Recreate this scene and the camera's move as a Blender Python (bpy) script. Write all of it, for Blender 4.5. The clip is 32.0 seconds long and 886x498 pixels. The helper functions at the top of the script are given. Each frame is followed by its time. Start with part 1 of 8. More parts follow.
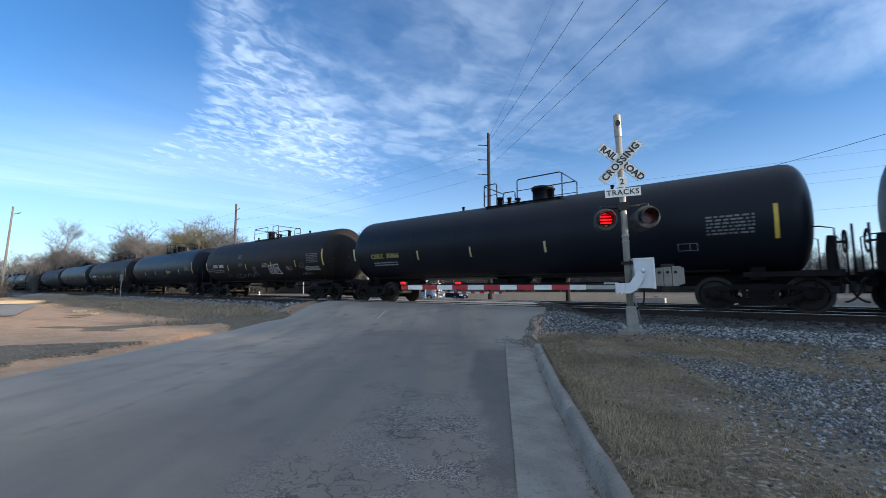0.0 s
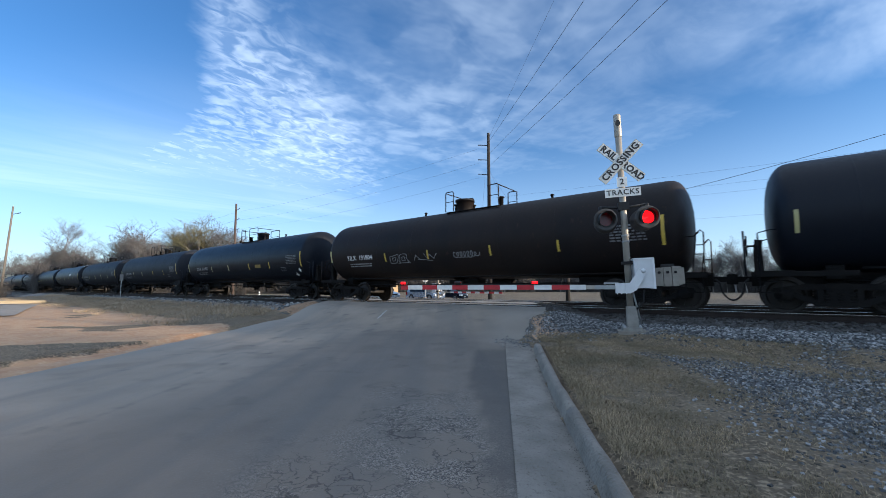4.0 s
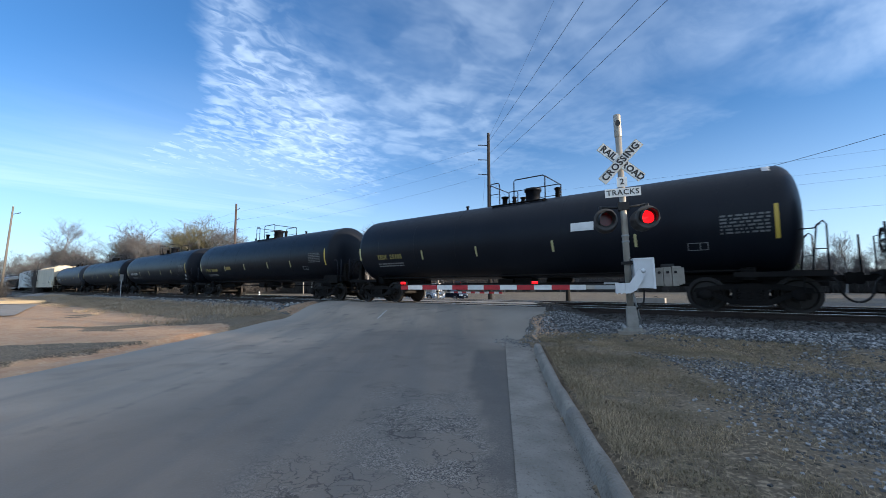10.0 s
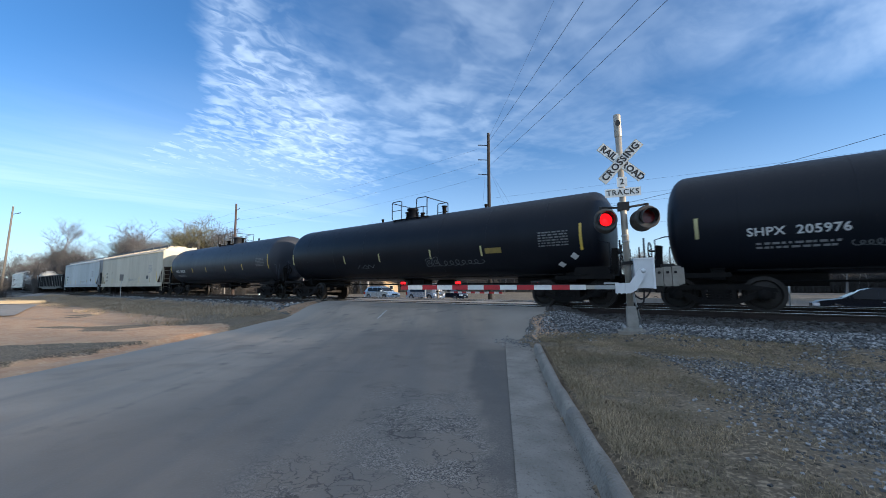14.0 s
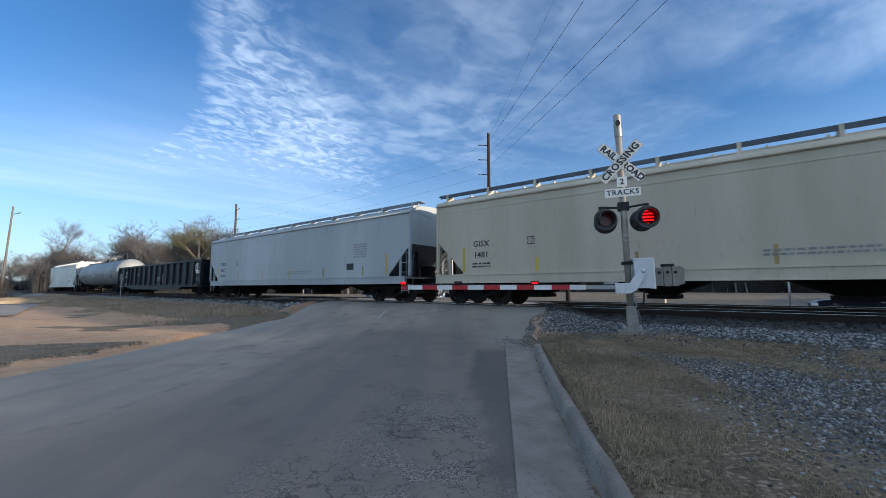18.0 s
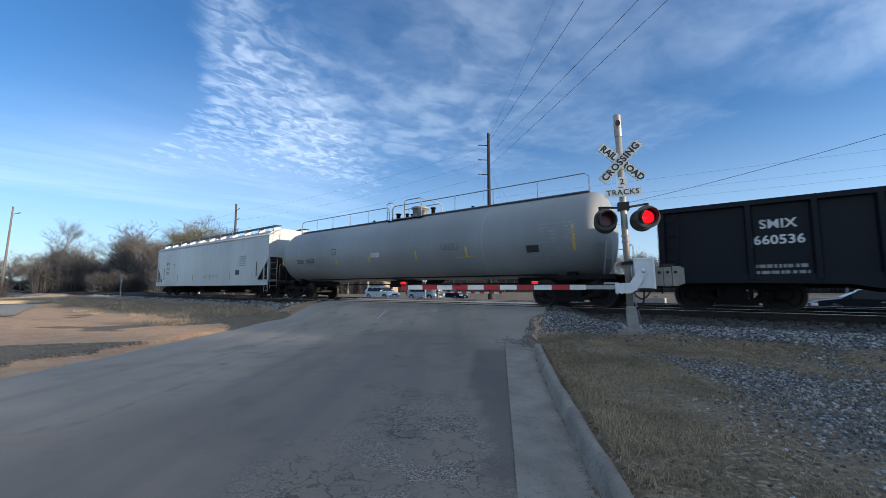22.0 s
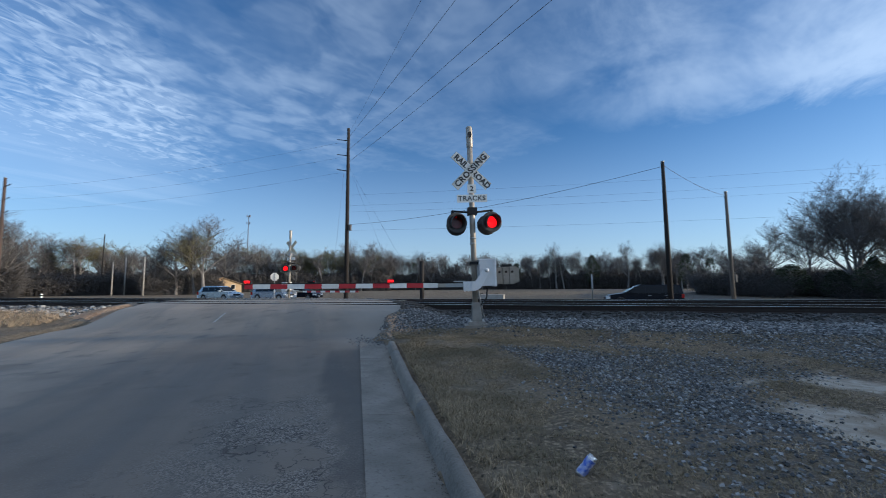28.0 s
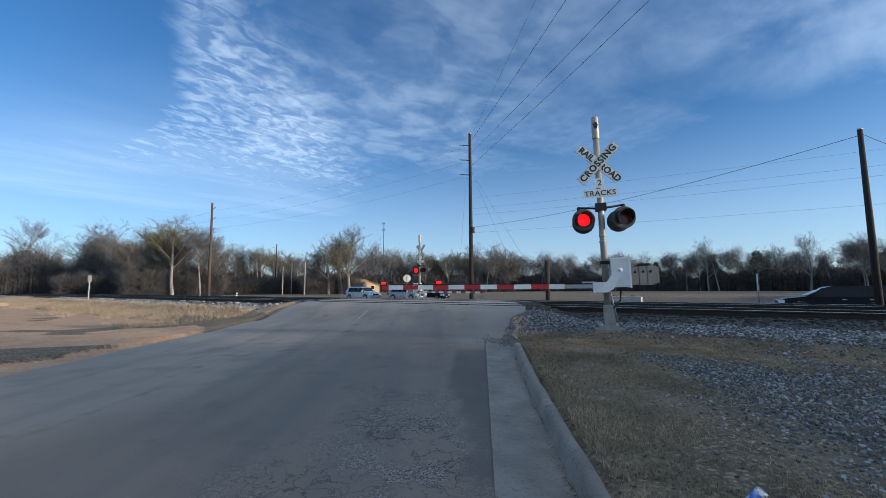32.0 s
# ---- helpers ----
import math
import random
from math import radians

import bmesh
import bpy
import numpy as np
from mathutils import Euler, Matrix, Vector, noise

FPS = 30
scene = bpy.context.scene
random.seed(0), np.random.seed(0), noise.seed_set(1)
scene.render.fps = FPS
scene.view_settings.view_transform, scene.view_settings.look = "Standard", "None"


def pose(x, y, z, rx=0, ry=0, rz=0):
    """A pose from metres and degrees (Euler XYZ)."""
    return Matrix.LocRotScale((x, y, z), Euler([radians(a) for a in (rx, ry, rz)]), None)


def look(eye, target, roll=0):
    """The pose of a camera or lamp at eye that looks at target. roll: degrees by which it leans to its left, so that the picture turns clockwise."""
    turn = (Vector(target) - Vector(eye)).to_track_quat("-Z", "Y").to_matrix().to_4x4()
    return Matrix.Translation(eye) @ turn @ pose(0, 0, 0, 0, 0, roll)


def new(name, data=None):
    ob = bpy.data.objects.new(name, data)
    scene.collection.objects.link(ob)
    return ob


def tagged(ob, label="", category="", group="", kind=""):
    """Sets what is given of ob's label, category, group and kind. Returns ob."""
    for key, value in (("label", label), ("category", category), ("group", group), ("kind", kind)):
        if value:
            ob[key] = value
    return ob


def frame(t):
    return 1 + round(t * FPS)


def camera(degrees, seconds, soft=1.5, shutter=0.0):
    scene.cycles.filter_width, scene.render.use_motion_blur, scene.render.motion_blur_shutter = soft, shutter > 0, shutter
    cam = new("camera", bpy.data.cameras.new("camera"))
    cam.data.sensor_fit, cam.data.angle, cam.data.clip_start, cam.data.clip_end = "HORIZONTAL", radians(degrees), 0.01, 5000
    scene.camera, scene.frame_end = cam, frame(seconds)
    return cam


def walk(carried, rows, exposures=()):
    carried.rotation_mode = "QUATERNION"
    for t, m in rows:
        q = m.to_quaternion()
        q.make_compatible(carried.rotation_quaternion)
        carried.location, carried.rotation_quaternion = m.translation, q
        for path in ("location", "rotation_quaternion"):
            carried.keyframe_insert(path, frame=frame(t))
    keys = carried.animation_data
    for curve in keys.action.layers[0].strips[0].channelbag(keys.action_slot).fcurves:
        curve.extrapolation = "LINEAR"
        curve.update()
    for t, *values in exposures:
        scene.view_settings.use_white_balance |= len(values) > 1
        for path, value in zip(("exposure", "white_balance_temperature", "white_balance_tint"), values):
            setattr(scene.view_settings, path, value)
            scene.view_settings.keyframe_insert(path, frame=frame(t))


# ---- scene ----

# ======== camera ========
EYE = 1.4
cam = camera(96.6, 32.0, soft=0.85, shutter=0.1)
TURNS = [  # seconds, x, y, z shift, yaw, pitch, roll
    (0, 0, 0, 0, 0, 5.7, 0), (22.6, 0, 0, 0, 0, 5.7, 0), (23, 0, 0, 0, -.1, 5.7, 0), (23.5, -.01, 0, 0, -.67, 5.71, 0),
    (24, -.01, 0, -.01, -3.75, 5.74, .2), (24.5, -.01, 0, 0, -11.98, 5.59, .18), (25, -.01, .01, 0, -25.27, 5.42, .21),
    (25.5, 0, .02, 0, -38.93, 5.1, .26), (25.8, .01, .02, 0, -46.6, 4.98, .3), (26.2, .02, .03, 0, -55, 4.85, .36),
    (26.5, .02, .03, 0, -58.6, 4.8, .4), (26.8, .025, .035, 0, -58.6, 4.8, .42), (27.2, .03, .04, 0, -52.2, 4.88, .46),
    (27.5, .03, .04, 0, -41.85, 5, .48), (28, .02, .015, 0, -20.47, 5.42, .43), (28.5, .02, .01, 0, -10.13, 5.54, .39),
    (29, .025, .01, 0, -7, 5.6, .37), (29.5, .025, .01, 0, -5.31, 5.61, .32), (30, .025, 0, 0, -3.96, 5.67, .34),
    (30.5, .03, .005, 0, -3.03, 5.69, .32), (31, .03, .005, 0, -2.7, 5.69, .31), (32, .026, 0, 0, -2.62, 5.68, .28)]
walk(cam, [(t, pose(x, y, EYE + z, 90 + p, r, w)) for t, x, y, z, w, p, r in TURNS], [(0, 0.98, 5450, 7), (14.5, 0.98, 5450, 7), (17, 0.9, 5450, 7), (19, 0.72, 5450, 7), (23.5, 0.78, 5450, 7), (25.5, 0.7, 5450, 7), (27.5, 0.25, 5350, 7), (28, 0.4, 5200, 6), (29, 0.5, 5250, 5), (32, 0.54, 5280, 5)])

# ======== plan ========
# q: distance square to the tracks, s: along the tracks, the way the train runs
TRACK_TURN = 52.36
NX, NY = math.cos(radians(TRACK_TURN)), math.sin(radians(TRACK_TURN))
DX, DY = NY, -NX
RAIL = 0.80            # height of the rail heads
Q1, Q2 = 13.6, 17.7    # the two track centres
HEAD = -90 + TRACK_TURN
RX, RY = math.sin(radians(8.2)), math.cos(radians(8.2))  # the way of the road
ROAD_L, ROAD_R = -8.9, 0.0


def at(s, q, z=0.0):
    return (s * DX + q * NX, s * DY + q * NY, z)


def sq(x, y):
    return x * DX + y * DY, x * NX + y * NY


def road_uv(x, y):
    """Across the road from its gutter edge, and along it."""
    x -= 0.094
    return x * RY - y * RX, x * RX + y * RY


def road_xy(u, v):
    return u * RY + v * RX + 0.094, -u * RX + v * RY


def smooth(a, b, x):
    t = min(1.0, max(0.0, (x - a) / (b - a)))
    return t * t * (3 - 2 * t)


def ramp(pairs, x):
    if x <= pairs[0][0]:
        return pairs[0][1]
    for (a, va), (b, vb) in zip(pairs, pairs[1:]):
        if x <= b:
            k = (x - a) / (b - a)
            return va + (vb - va) * k * k * (3 - 2 * k)
    return pairs[-1][1]


ROAD_Z = [(5.0, 0.0), (8.6, 0.16), (11.6, 0.69), (12.4, RAIL - 0.02), (19.4, RAIL - 0.02), (24.0, 0.42), (31.0, -0.12), (60.0, -0.12)]
LAND_Z = [(4.5, 0.0), (6.5, 0.08), (8.6, 0.22), (10.0, 0.44), (11.3, 0.45), (11.7, 0.47), (12.25, 0.585), (15.0, 0.585), (15.6, 0.5), (16.2, 0.585), (19.0, 0.585), (19.6, 0.45), (20.4, 0.34), (24.0, 0.2), (31.0, -0.25), (48.0, -0.2), (75.0, 0.2)]


ROAD_RIGHT = [(9.25, 0.0), (9.6, 0.42), (10.4, 0.58), (11.4, 0.76), (12.3, 1.25), (13.2, 1.5), (19.0, 1.5), (22.0, 0.5), (60.0, 0.4)]


def road_z(x, y):
    return ramp(ROAD_Z, sq(x, y)[1])


def land_z(x, y):
    s, q = sq(x, y)
    z = ramp(LAND_Z, q)
    if q > 22:
        z += 0.3 * smooth(22, 31, q) * smooth(70, 45, q) * smooth(-8, -26, s)
    bump = 0.035 * noise.noise((x * 0.35, y * 0.35, 0)) + 0.012 * noise.noise((x * 1.7, y * 1.7, 3))
    z += bump * smooth(40, 20, math.hypot(x, y))
    u, v = road_uv(x, y)
    if -12 < v < 70:
        rz = road_z(x, y)
        inside = smooth(ROAD_L - 2.4, ROAD_L - 0.7, u) * smooth(3.6, 1.2, u)
        if v > 9.0:
            inside = smooth(ROAD_L - 2.4, ROAD_L - 0.7, u) * smooth(2.2, 1.0, u)
        z = z * (1 - inside) + (min(z, rz) if inside > 0.99 and v < 9.0 else rz) * inside
        if v > 9.0 and u > 0:
            edge = ramp(ROAD_RIGHT, v)
            fade = smooth(edge + 0.25, edge + 2.3 - 1.0 * smooth(11.6, 12.4, q), u + 0.25 * noise.noise((x * 1.2, y * 1.2, 4)))
            z = (rz + 0.012 + 0.03 * noise.noise((x * 2.3, y * 2.3, 1))) * (1 - fade) + (ramp(LAND_Z, q) + bump) * fade
        if ROAD_L - 0.5 < u < (0.62 if v < 9.4 else ramp(ROAD_RIGHT, v) - 0.1):
            z = rz - 0.10
        elif u < 4 and -0.5 < u and v < 9.4:
            z = max(z, rz + 0.09 + 0.03 * smooth(0.9, 2, u)) if u > 0.75 else z
    return z


# ======== world, sun ========
SUN_AZ, SUN_EL = 112.0, 9.5   # degrees to the right of straight ahead, degrees up
world = bpy.data.worlds.new("world")
scene.world = world
world.use_nodes = True
wt = world.node_tree
wt.nodes.clear()


def wlink(a, b, i=0, o=0):
    wt.links.new(a.outputs[o], b.inputs[i])


def wmath(op, a, b=None, c=None, clamp=False):
    n = wt.nodes.new("ShaderNodeMath")
    n.operation, n.use_clamp = op, clamp
    for i, v in enumerate((a, b, c)):
        if v is None:
            continue
        if isinstance(v, (int, float)):
            n.inputs[i].default_value = v
        else:
            wt.links.new(v, n.inputs[i])
    return n.outputs[0]


sky = wt.nodes.new("ShaderNodeTexSky")
sky.sky_type, sky.sun_disc = "NISHITA", False
sky.sun_elevation, sky.sun_rotation = radians(SUN_EL), radians(SUN_AZ)
sky.air_density, sky.dust_density, sky.ozone_density = 1.0, 0.7, 4.0
tc = wt.nodes.new("ShaderNodeTexCoord")
sep = wt.nodes.new("ShaderNodeSeparateXYZ")
wlink(tc, sep, 0, 0)
X, Y, Z = sep.outputs
zz = wmath("MAXIMUM", Z, 0.03)
px, py = wmath("DIVIDE", X, zz), wmath("DIVIDE", Y, zz)


def wnoise(sx, sy, turn, scale, detail=4.0, rough=0.55, dist=0.0, off=0.0):
    c, s = math.cos(radians(turn)), math.sin(radians(turn))
    a = wmath("MULTIPLY", wmath("ADD", wmath("MULTIPLY", px, c), wmath("MULTIPLY", py, s)), sx)
    b = wmath("MULTIPLY", wmath("SUBTRACT", wmath("MULTIPLY", py, c), wmath("MULTIPLY", px, s)), sy)
    comb = wt.nodes.new("ShaderNodeCombineXYZ")
    wt.links.new(a, comb.inputs[0])
    wt.links.new(b, comb.inputs[1])
    comb.inputs[2].default_value = off
    n = wt.nodes.new("ShaderNodeTexNoise")
    n.inputs["Scale"].default_value, n.inputs["Detail"].default_value = scale, detail
    n.inputs["Roughness"].default_value, n.inputs["Distortion"].default_value = rough, dist
    wt.links.new(comb.outputs[0], n.inputs["Vector"])
    return n.outputs[0]


def wstep(v, a, b):
    n = wt.nodes.new("ShaderNodeMapRange")
    n.interpolation_type = "SMOOTHSTEP"
    n.inputs["From Min"].default_value, n.inputs["From Max"].default_value = a, b
    wt.links.new(v, n.inputs["Value"])
    return n.outputs[0]


# a long band of cloud: rippled along its leading edge, thin in the middle, milky towards the sun
def wband(v, a, b, c, d):
    up = wstep(v, a, b)
    return wmath("MULTIPLY", up, wmath("SUBTRACT", 1.0, wstep(v, c, d)))


wob = wmath("MULTIPLY", wmath("SUBTRACT", wnoise(1, 1, 0, 1.8, 5), 0.5), 0.4)
across = wmath("ADD", wmath("ADD", wmath("MULTIPLY", px, 0.85), wmath("MULTIPLY", py, 0.53)), wob)
flare = wmath("ADD", across, wmath("MULTIPLY", wstep(py, 1.9, 3.6), 0.75))
waves = wnoise(0.72, 1.0, 60, 13.5, 3, 0.5, 0.9)
ripple = wstep(waves, 0.36, 0.66)
cells = wstep(wnoise(0.8, 1.0, 40, 5.5, 3, 0.5, 0.4, 8.0), 0.4, 0.66)
fleck = wstep(wnoise(1.3, 1.0, 30, 8.0, 2, 0.5, 0.3, 5.0), 0.3, 0.68)
soft = wnoise(0.6, 1.0, 30, 1.5, 5, 0.6, 0.3, 3.0)
reach = wmath("ADD", px, wmath("MULTIPLY", wob, 1.2))
core = wmath("MULTIPLY", wstep(flare, -0.1, 0.1), wmath("SUBTRACT", 1.0, wstep(reach, -0.85, -0.4)))
core = wmath("MULTIPLY", core, wmath("SUBTRACT", 1.0, wstep(py, 2.6, 5.0)))
mack = wmath("MULTIPLY", core, wmath("ADD", 0.1, wmath("MULTIPLY", wmath("MULTIPLY", ripple, wmath("ADD", 0.45, wmath("MULTIPLY", fleck, 0.55))), 0.34)))
wide = wmath("MULTIPLY", wstep(across, 0.1, 0.5), wmath("SUBTRACT", 1.0, wstep(reach, 0.0, 0.9)))
lumps = wmath("MULTIPLY", wmath("MULTIPLY", wide, wmath("SUBTRACT", 1.0, wstep(py, 2.4, 4.2))), wmath("MULTIPLY", cells, wmath("ADD", 0.04, wmath("MULTIPLY", wstep(soft, 0.35, 0.6), 0.1))))
ragged = wmath("ADD", across, wmath("MULTIPLY", wmath("SUBTRACT", wnoise(0.5, 1.0, 35, 2.6, 6, 0.62, 0.5, 17.0), 0.5), 1.5))
thin = wmath("MULTIPLY", wband(ragged, 0.1, 0.7, 2.3, 3.1), wmath("MULTIPLY", wstep(soft, 0.24, 0.64), wmath("ADD", 0.08, wmath("MULTIPLY", fleck, 0.04))))
thin = wmath("ADD", thin, lumps)
milky = wmath("MULTIPLY", wband(ragged, 1.0, 2.4, 2.45, 3.1), wmath("MULTIPLY", wstep(soft, 0.2, 0.6), wmath("MULTIPLY", wstep(py, 2.4, 0.6), 0.55)))
lowstreak = wnoise(0.4, 1.4, 45, 1.3, 5, 0.6, 0.4, 11.0)
low = wmath("MULTIPLY", wmath("MULTIPLY", wband(px, -14.0, -3.2, -2.0, 0.4), wstep(py, 1.3, 3.4)), wmath("ADD", 0.23, wmath("MULTIPLY", wstep(lowstreak, 0.35, 0.7), 0.12)))
# unseen cloud, added overhead and behind, brightens and whitens the light below
radius = wmath("SQRT", wmath("ADD", wmath("MULTIPLY", px, px), wmath("MULTIPLY", py, py)))
roofed = wmath("SUBTRACT", 1.0, wstep(radius, 0.75, 1.25))
rear = wmath("SUBTRACT", 1.0, wstep(py, -1.3, -0.2))
deck = wmath("MULTIPLY", wmath("MAXIMUM", roofed, rear), wmath("ADD", 0.22, wmath("MULTIPLY", soft, 0.5)))
clouds = wmath("MAXIMUM", wmath("MAXIMUM", wmath("ADD", mack, thin), deck), wmath("MAXIMUM", milky, low))
clouds = wmath("MULTIPLY", clouds, wstep(Z, 0.07, 0.2), None, True)
haze = wmath("MULTIPLY", wmath("SUBTRACT", 1.0, wstep(Z, -0.1, 0.42)), 0.42)
clouds = wmath("MAXIMUM", clouds, haze)
bright = wt.nodes.new("ShaderNodeMixRGB")
bright.inputs[2].default_value = (6.7, 6.95, 7.1, 1)
wt.links.new(clouds, bright.inputs[0])
wt.links.new(sky.outputs[0], bright.inputs[1])
bg = wt.nodes.new("ShaderNodeBackground")
bg.inputs[1].default_value = 0.11
wt.links.new(bright.outputs[0], bg.inputs[0])
out = wt.nodes.new("ShaderNodeOutputWorld")
wt.links.new(bg.outputs[0], out.inputs[0])

sun = new("sun", bpy.data.lights.new("sun", "SUN"))
sun.data.energy, sun.data.angle, sun.data.color = 4.4, radians(1.2), (1.0, 0.74, 0.48)
ca, sa = math.sin(radians(SUN_AZ)), math.cos(radians(SUN_AZ))
sun.matrix_world = look((60 * ca, 60 * sa, 60 * math.tan(radians(SUN_EL))), (0, 0, 0))

# ======== materials ========
MATS = {}


def mat(name, c1, c2=None, scale=3.0, rough=0.7, metal=0.0, bump=0.15, fine=None, c3=None, stain=0.5, vary=0.12, spec=0.5,
        squash=(1, 1, 1), emit=None, coat=0.0):
    """Two scales of variation, wear and relief on a Principled surface."""
    if name in MATS:
        return MATS[name]
    m = bpy.data.materials.new(name)
    m.use_nodes = True
    nt = m.node_tree
    N, L = nt.nodes, nt.links
    p = N["Principled BSDF"]
    tcn = N.new("ShaderNodeTexCoord")
    mp = N.new("ShaderNodeMapping")
    mp.inputs["Scale"].default_value = squash
    L.new(tcn.outputs["Object"], mp.inputs[0])
    big, small = N.new("ShaderNodeTexNoise"), N.new("ShaderNodeTexNoise")
    fine = fine or scale * 14
    for nn, sc, de in ((big, scale, 5), (small, fine, 3)):
        nn.inputs["Scale"].default_value, nn.inputs["Detail"].default_value = sc, de
        L.new(mp.outputs[0], nn.inputs["Vector"])
    c2 = c2 or tuple(v * 0.7 for v in c1)
    mix = N.new("ShaderNodeMixRGB")
    mix.inputs[1].default_value, mix.inputs[2].default_value = (*c1, 1), (*c2, 1)
    rmp = N.new("ShaderNodeMapRange")
    rmp.inputs["From Min"].default_value, rmp.inputs["From Max"].default_value = 0.35, 0.7
    L.new(big.outputs[0], rmp.inputs["Value"])
    L.new(rmp.outputs[0], mix.inputs[0])
    col = mix.outputs[0]
    if c3:
        m2, r2 = N.new("ShaderNodeMixRGB"), N.new("ShaderNodeMapRange")
        r2.inputs["From Min"].default_value, r2.inputs["From Max"].default_value = stain, stain + 0.18
        L.new(small.outputs[0], r2.inputs["Value"])
        L.new(r2.outputs[0], m2.inputs[0])
        L.new(col, m2.inputs[1])
        m2.inputs[2].default_value = (*c3, 1)
        col = m2.outputs[0]
    info, hsv, vr = N.new("ShaderNodeObjectInfo"), N.new("ShaderNodeHueSaturation"), N.new("ShaderNodeMapRange")
    vr.inputs["To Min"].default_value, vr.inputs["To Max"].default_value = 1 - vary, 1 + vary
    L.new(info.outputs["Random"], vr.inputs["Value"])
    L.new(vr.outputs[0], hsv.inputs["Value"])
    L.new(col, hsv.inputs["Color"])
    L.new(hsv.outputs[0], p.inputs["Base Color"])
    rr = N.new("ShaderNodeMapRange")
    rr.inputs["To Min"].default_value, rr.inputs["To Max"].default_value = max(0.03, rough - 0.12), min(1, rough + 0.12)
    L.new(small.outputs[0], rr.inputs["Value"])
    L.new(rr.outputs[0], p.inputs["Roughness"])
    p.inputs["Metallic"].default_value = metal
    p.inputs["Specular IOR Level"].default_value = spec
    p.inputs["Coat Weight"].default_value = coat
    if bump:
        bn = N.new("ShaderNodeBump")
        bn.inputs["Strength"].default_value, bn.inputs["Distance"].default_value = bump, 0.02
        L.new(small.outputs[0], bn.inputs["Height"])
        L.new(bn.outputs[0], p.inputs["Normal"])
    if emit:
        p.inputs["Emission Color"].default_value, p.inputs["Emission Strength"].default_value = (*emit[0], 1), emit[1]
    MATS[name] = m
    return m


def glass_mat(name, tint, rough=0.03):
    if name in MATS:
        return MATS[name]
    m = mat(name, tint, tint, rough=0.15, bump=0, spec=0.2, vary=0)
    return m


BLACK = mat("black_paint", (0.006, 0.0078, 0.0125), (0.0095, 0.0115, 0.017), 0.7, 0.45, bump=0.05, c3=(0.015, 0.0155, 0.018), stain=0.62, spec=0.18, squash=(1, 1, 0.25))
PALE_Y = mat("aged_pale_yellow_strip", (0.5, 0.46, 0.2), (0.42, 0.38, 0.2), 3.0, 0.5, bump=0.02)
BLACK_DULL = mat("dusty_black_paint", (0.016, 0.019, 0.026), (0.011, 0.013, 0.018), 0.6, 0.6, bump=0.05, c3=(0.035, 0.034, 0.035), stain=0.6, spec=0.2, squash=(1, 1, 0.2))
BLACK_RUST = mat("rusty_black_paint", (0.013, 0.0115, 0.012), (0.022, 0.016, 0.014), 0.8, 0.55, bump=0.06, c3=(0.045, 0.028, 0.02), stain=0.62, spec=0.16, squash=(1, 1, 0.25))
BLACK_GREY = mat("faded_grey_black_paint", (0.03, 0.034, 0.044), (0.021, 0.024, 0.032), 0.5, 0.5, bump=0.05, c3=(0.05, 0.05, 0.055), stain=0.62, spec=0.35, squash=(1, 1, 0.2))
WHITE_TANK = mat("grey_white_tank_paint", (0.29, 0.305, 0.31), (0.22, 0.232, 0.236), 0.4, 0.5, bump=0.05, c3=(0.28, 0.26, 0.22), stain=0.62, squash=(1, 1, 0.2))
CREAM = mat("cream_hopper_paint", (0.52, 0.47, 0.36), (0.41, 0.365, 0.27), 0.9, 0.55, bump=0.06, c3=(0.36, 0.31, 0.22), stain=0.6, squash=(1, 1, 0.2))
GREY_HOP = mat("light_grey_hopper_paint", (0.4, 0.43, 0.44), (0.31, 0.335, 0.345), 0.35, 0.5, bump=0.06, c3=(0.29, 0.29, 0.265), stain=0.6, squash=(1, 1, 0.2))
PALE_HOP = mat("pale_grey_hopper_paint", (0.42, 0.44, 0.44), (0.33, 0.35, 0.355), 0.35, 0.36, bump=0.06, c3=(0.31, 0.305, 0.28), stain=0.6, squash=(1, 1, 0.2))
UNDER = mat("underframe_black", (0.008, 0.0078, 0.008), (0.015, 0.0135, 0.0125), 2.0, 0.9, bump=0.3, spec=0.12, c3=(0.026, 0.021, 0.017), stain=0.62)
WHEEL = mat("wheel_steel", (0.03, 0.026, 0.023), (0.018, 0.016, 0.014), 3.0, 0.65, 0.4, bump=0.2)
RAILTOP = mat("polished_rail", (0.55, 0.55, 0.56), (0.45, 0.45, 0.45), 4.0, 0.25, 1.0, bump=0.02)
RAILSIDE = mat("rusty_rail", (0.036, 0.025, 0.02), (0.024, 0.018, 0.016), 4.0, 0.85, 0.2, bump=0.3)
TIE = mat("creosoted_tie", (0.03, 0.025, 0.022), (0.02, 0.0175, 0.016), 3.0, 0.9, bump=0.6, c3=(0.09, 0.075, 0.06), stain=0.6, squash=(0.3, 3, 3), vary=0.3)
YELLOW = mat("yellow_reflector", (0.58, 0.41, 0.05), (0.46, 0.33, 0.06), 3.0, 0.5, bump=0.02)
WHITE = mat("white_stencil", (0.72, 0.72, 0.7), (0.6, 0.6, 0.58), 3.0, 0.6, bump=0.02)
PANELW = mat("faded_white_stencil", (0.16, 0.16, 0.16), (0.1, 0.1, 0.1), 6.0, 0.6, bump=0.02)
DULLY = mat("faded_yellow_plate", (0.3, 0.22, 0.05), (0.22, 0.165, 0.05), 5.0, 0.6, bump=0.02)
DIMWHITE = mat("worn_white_stencil", (0.3, 0.3, 0.3), (0.2, 0.2, 0.2), 5.0, 0.6, bump=0.02)
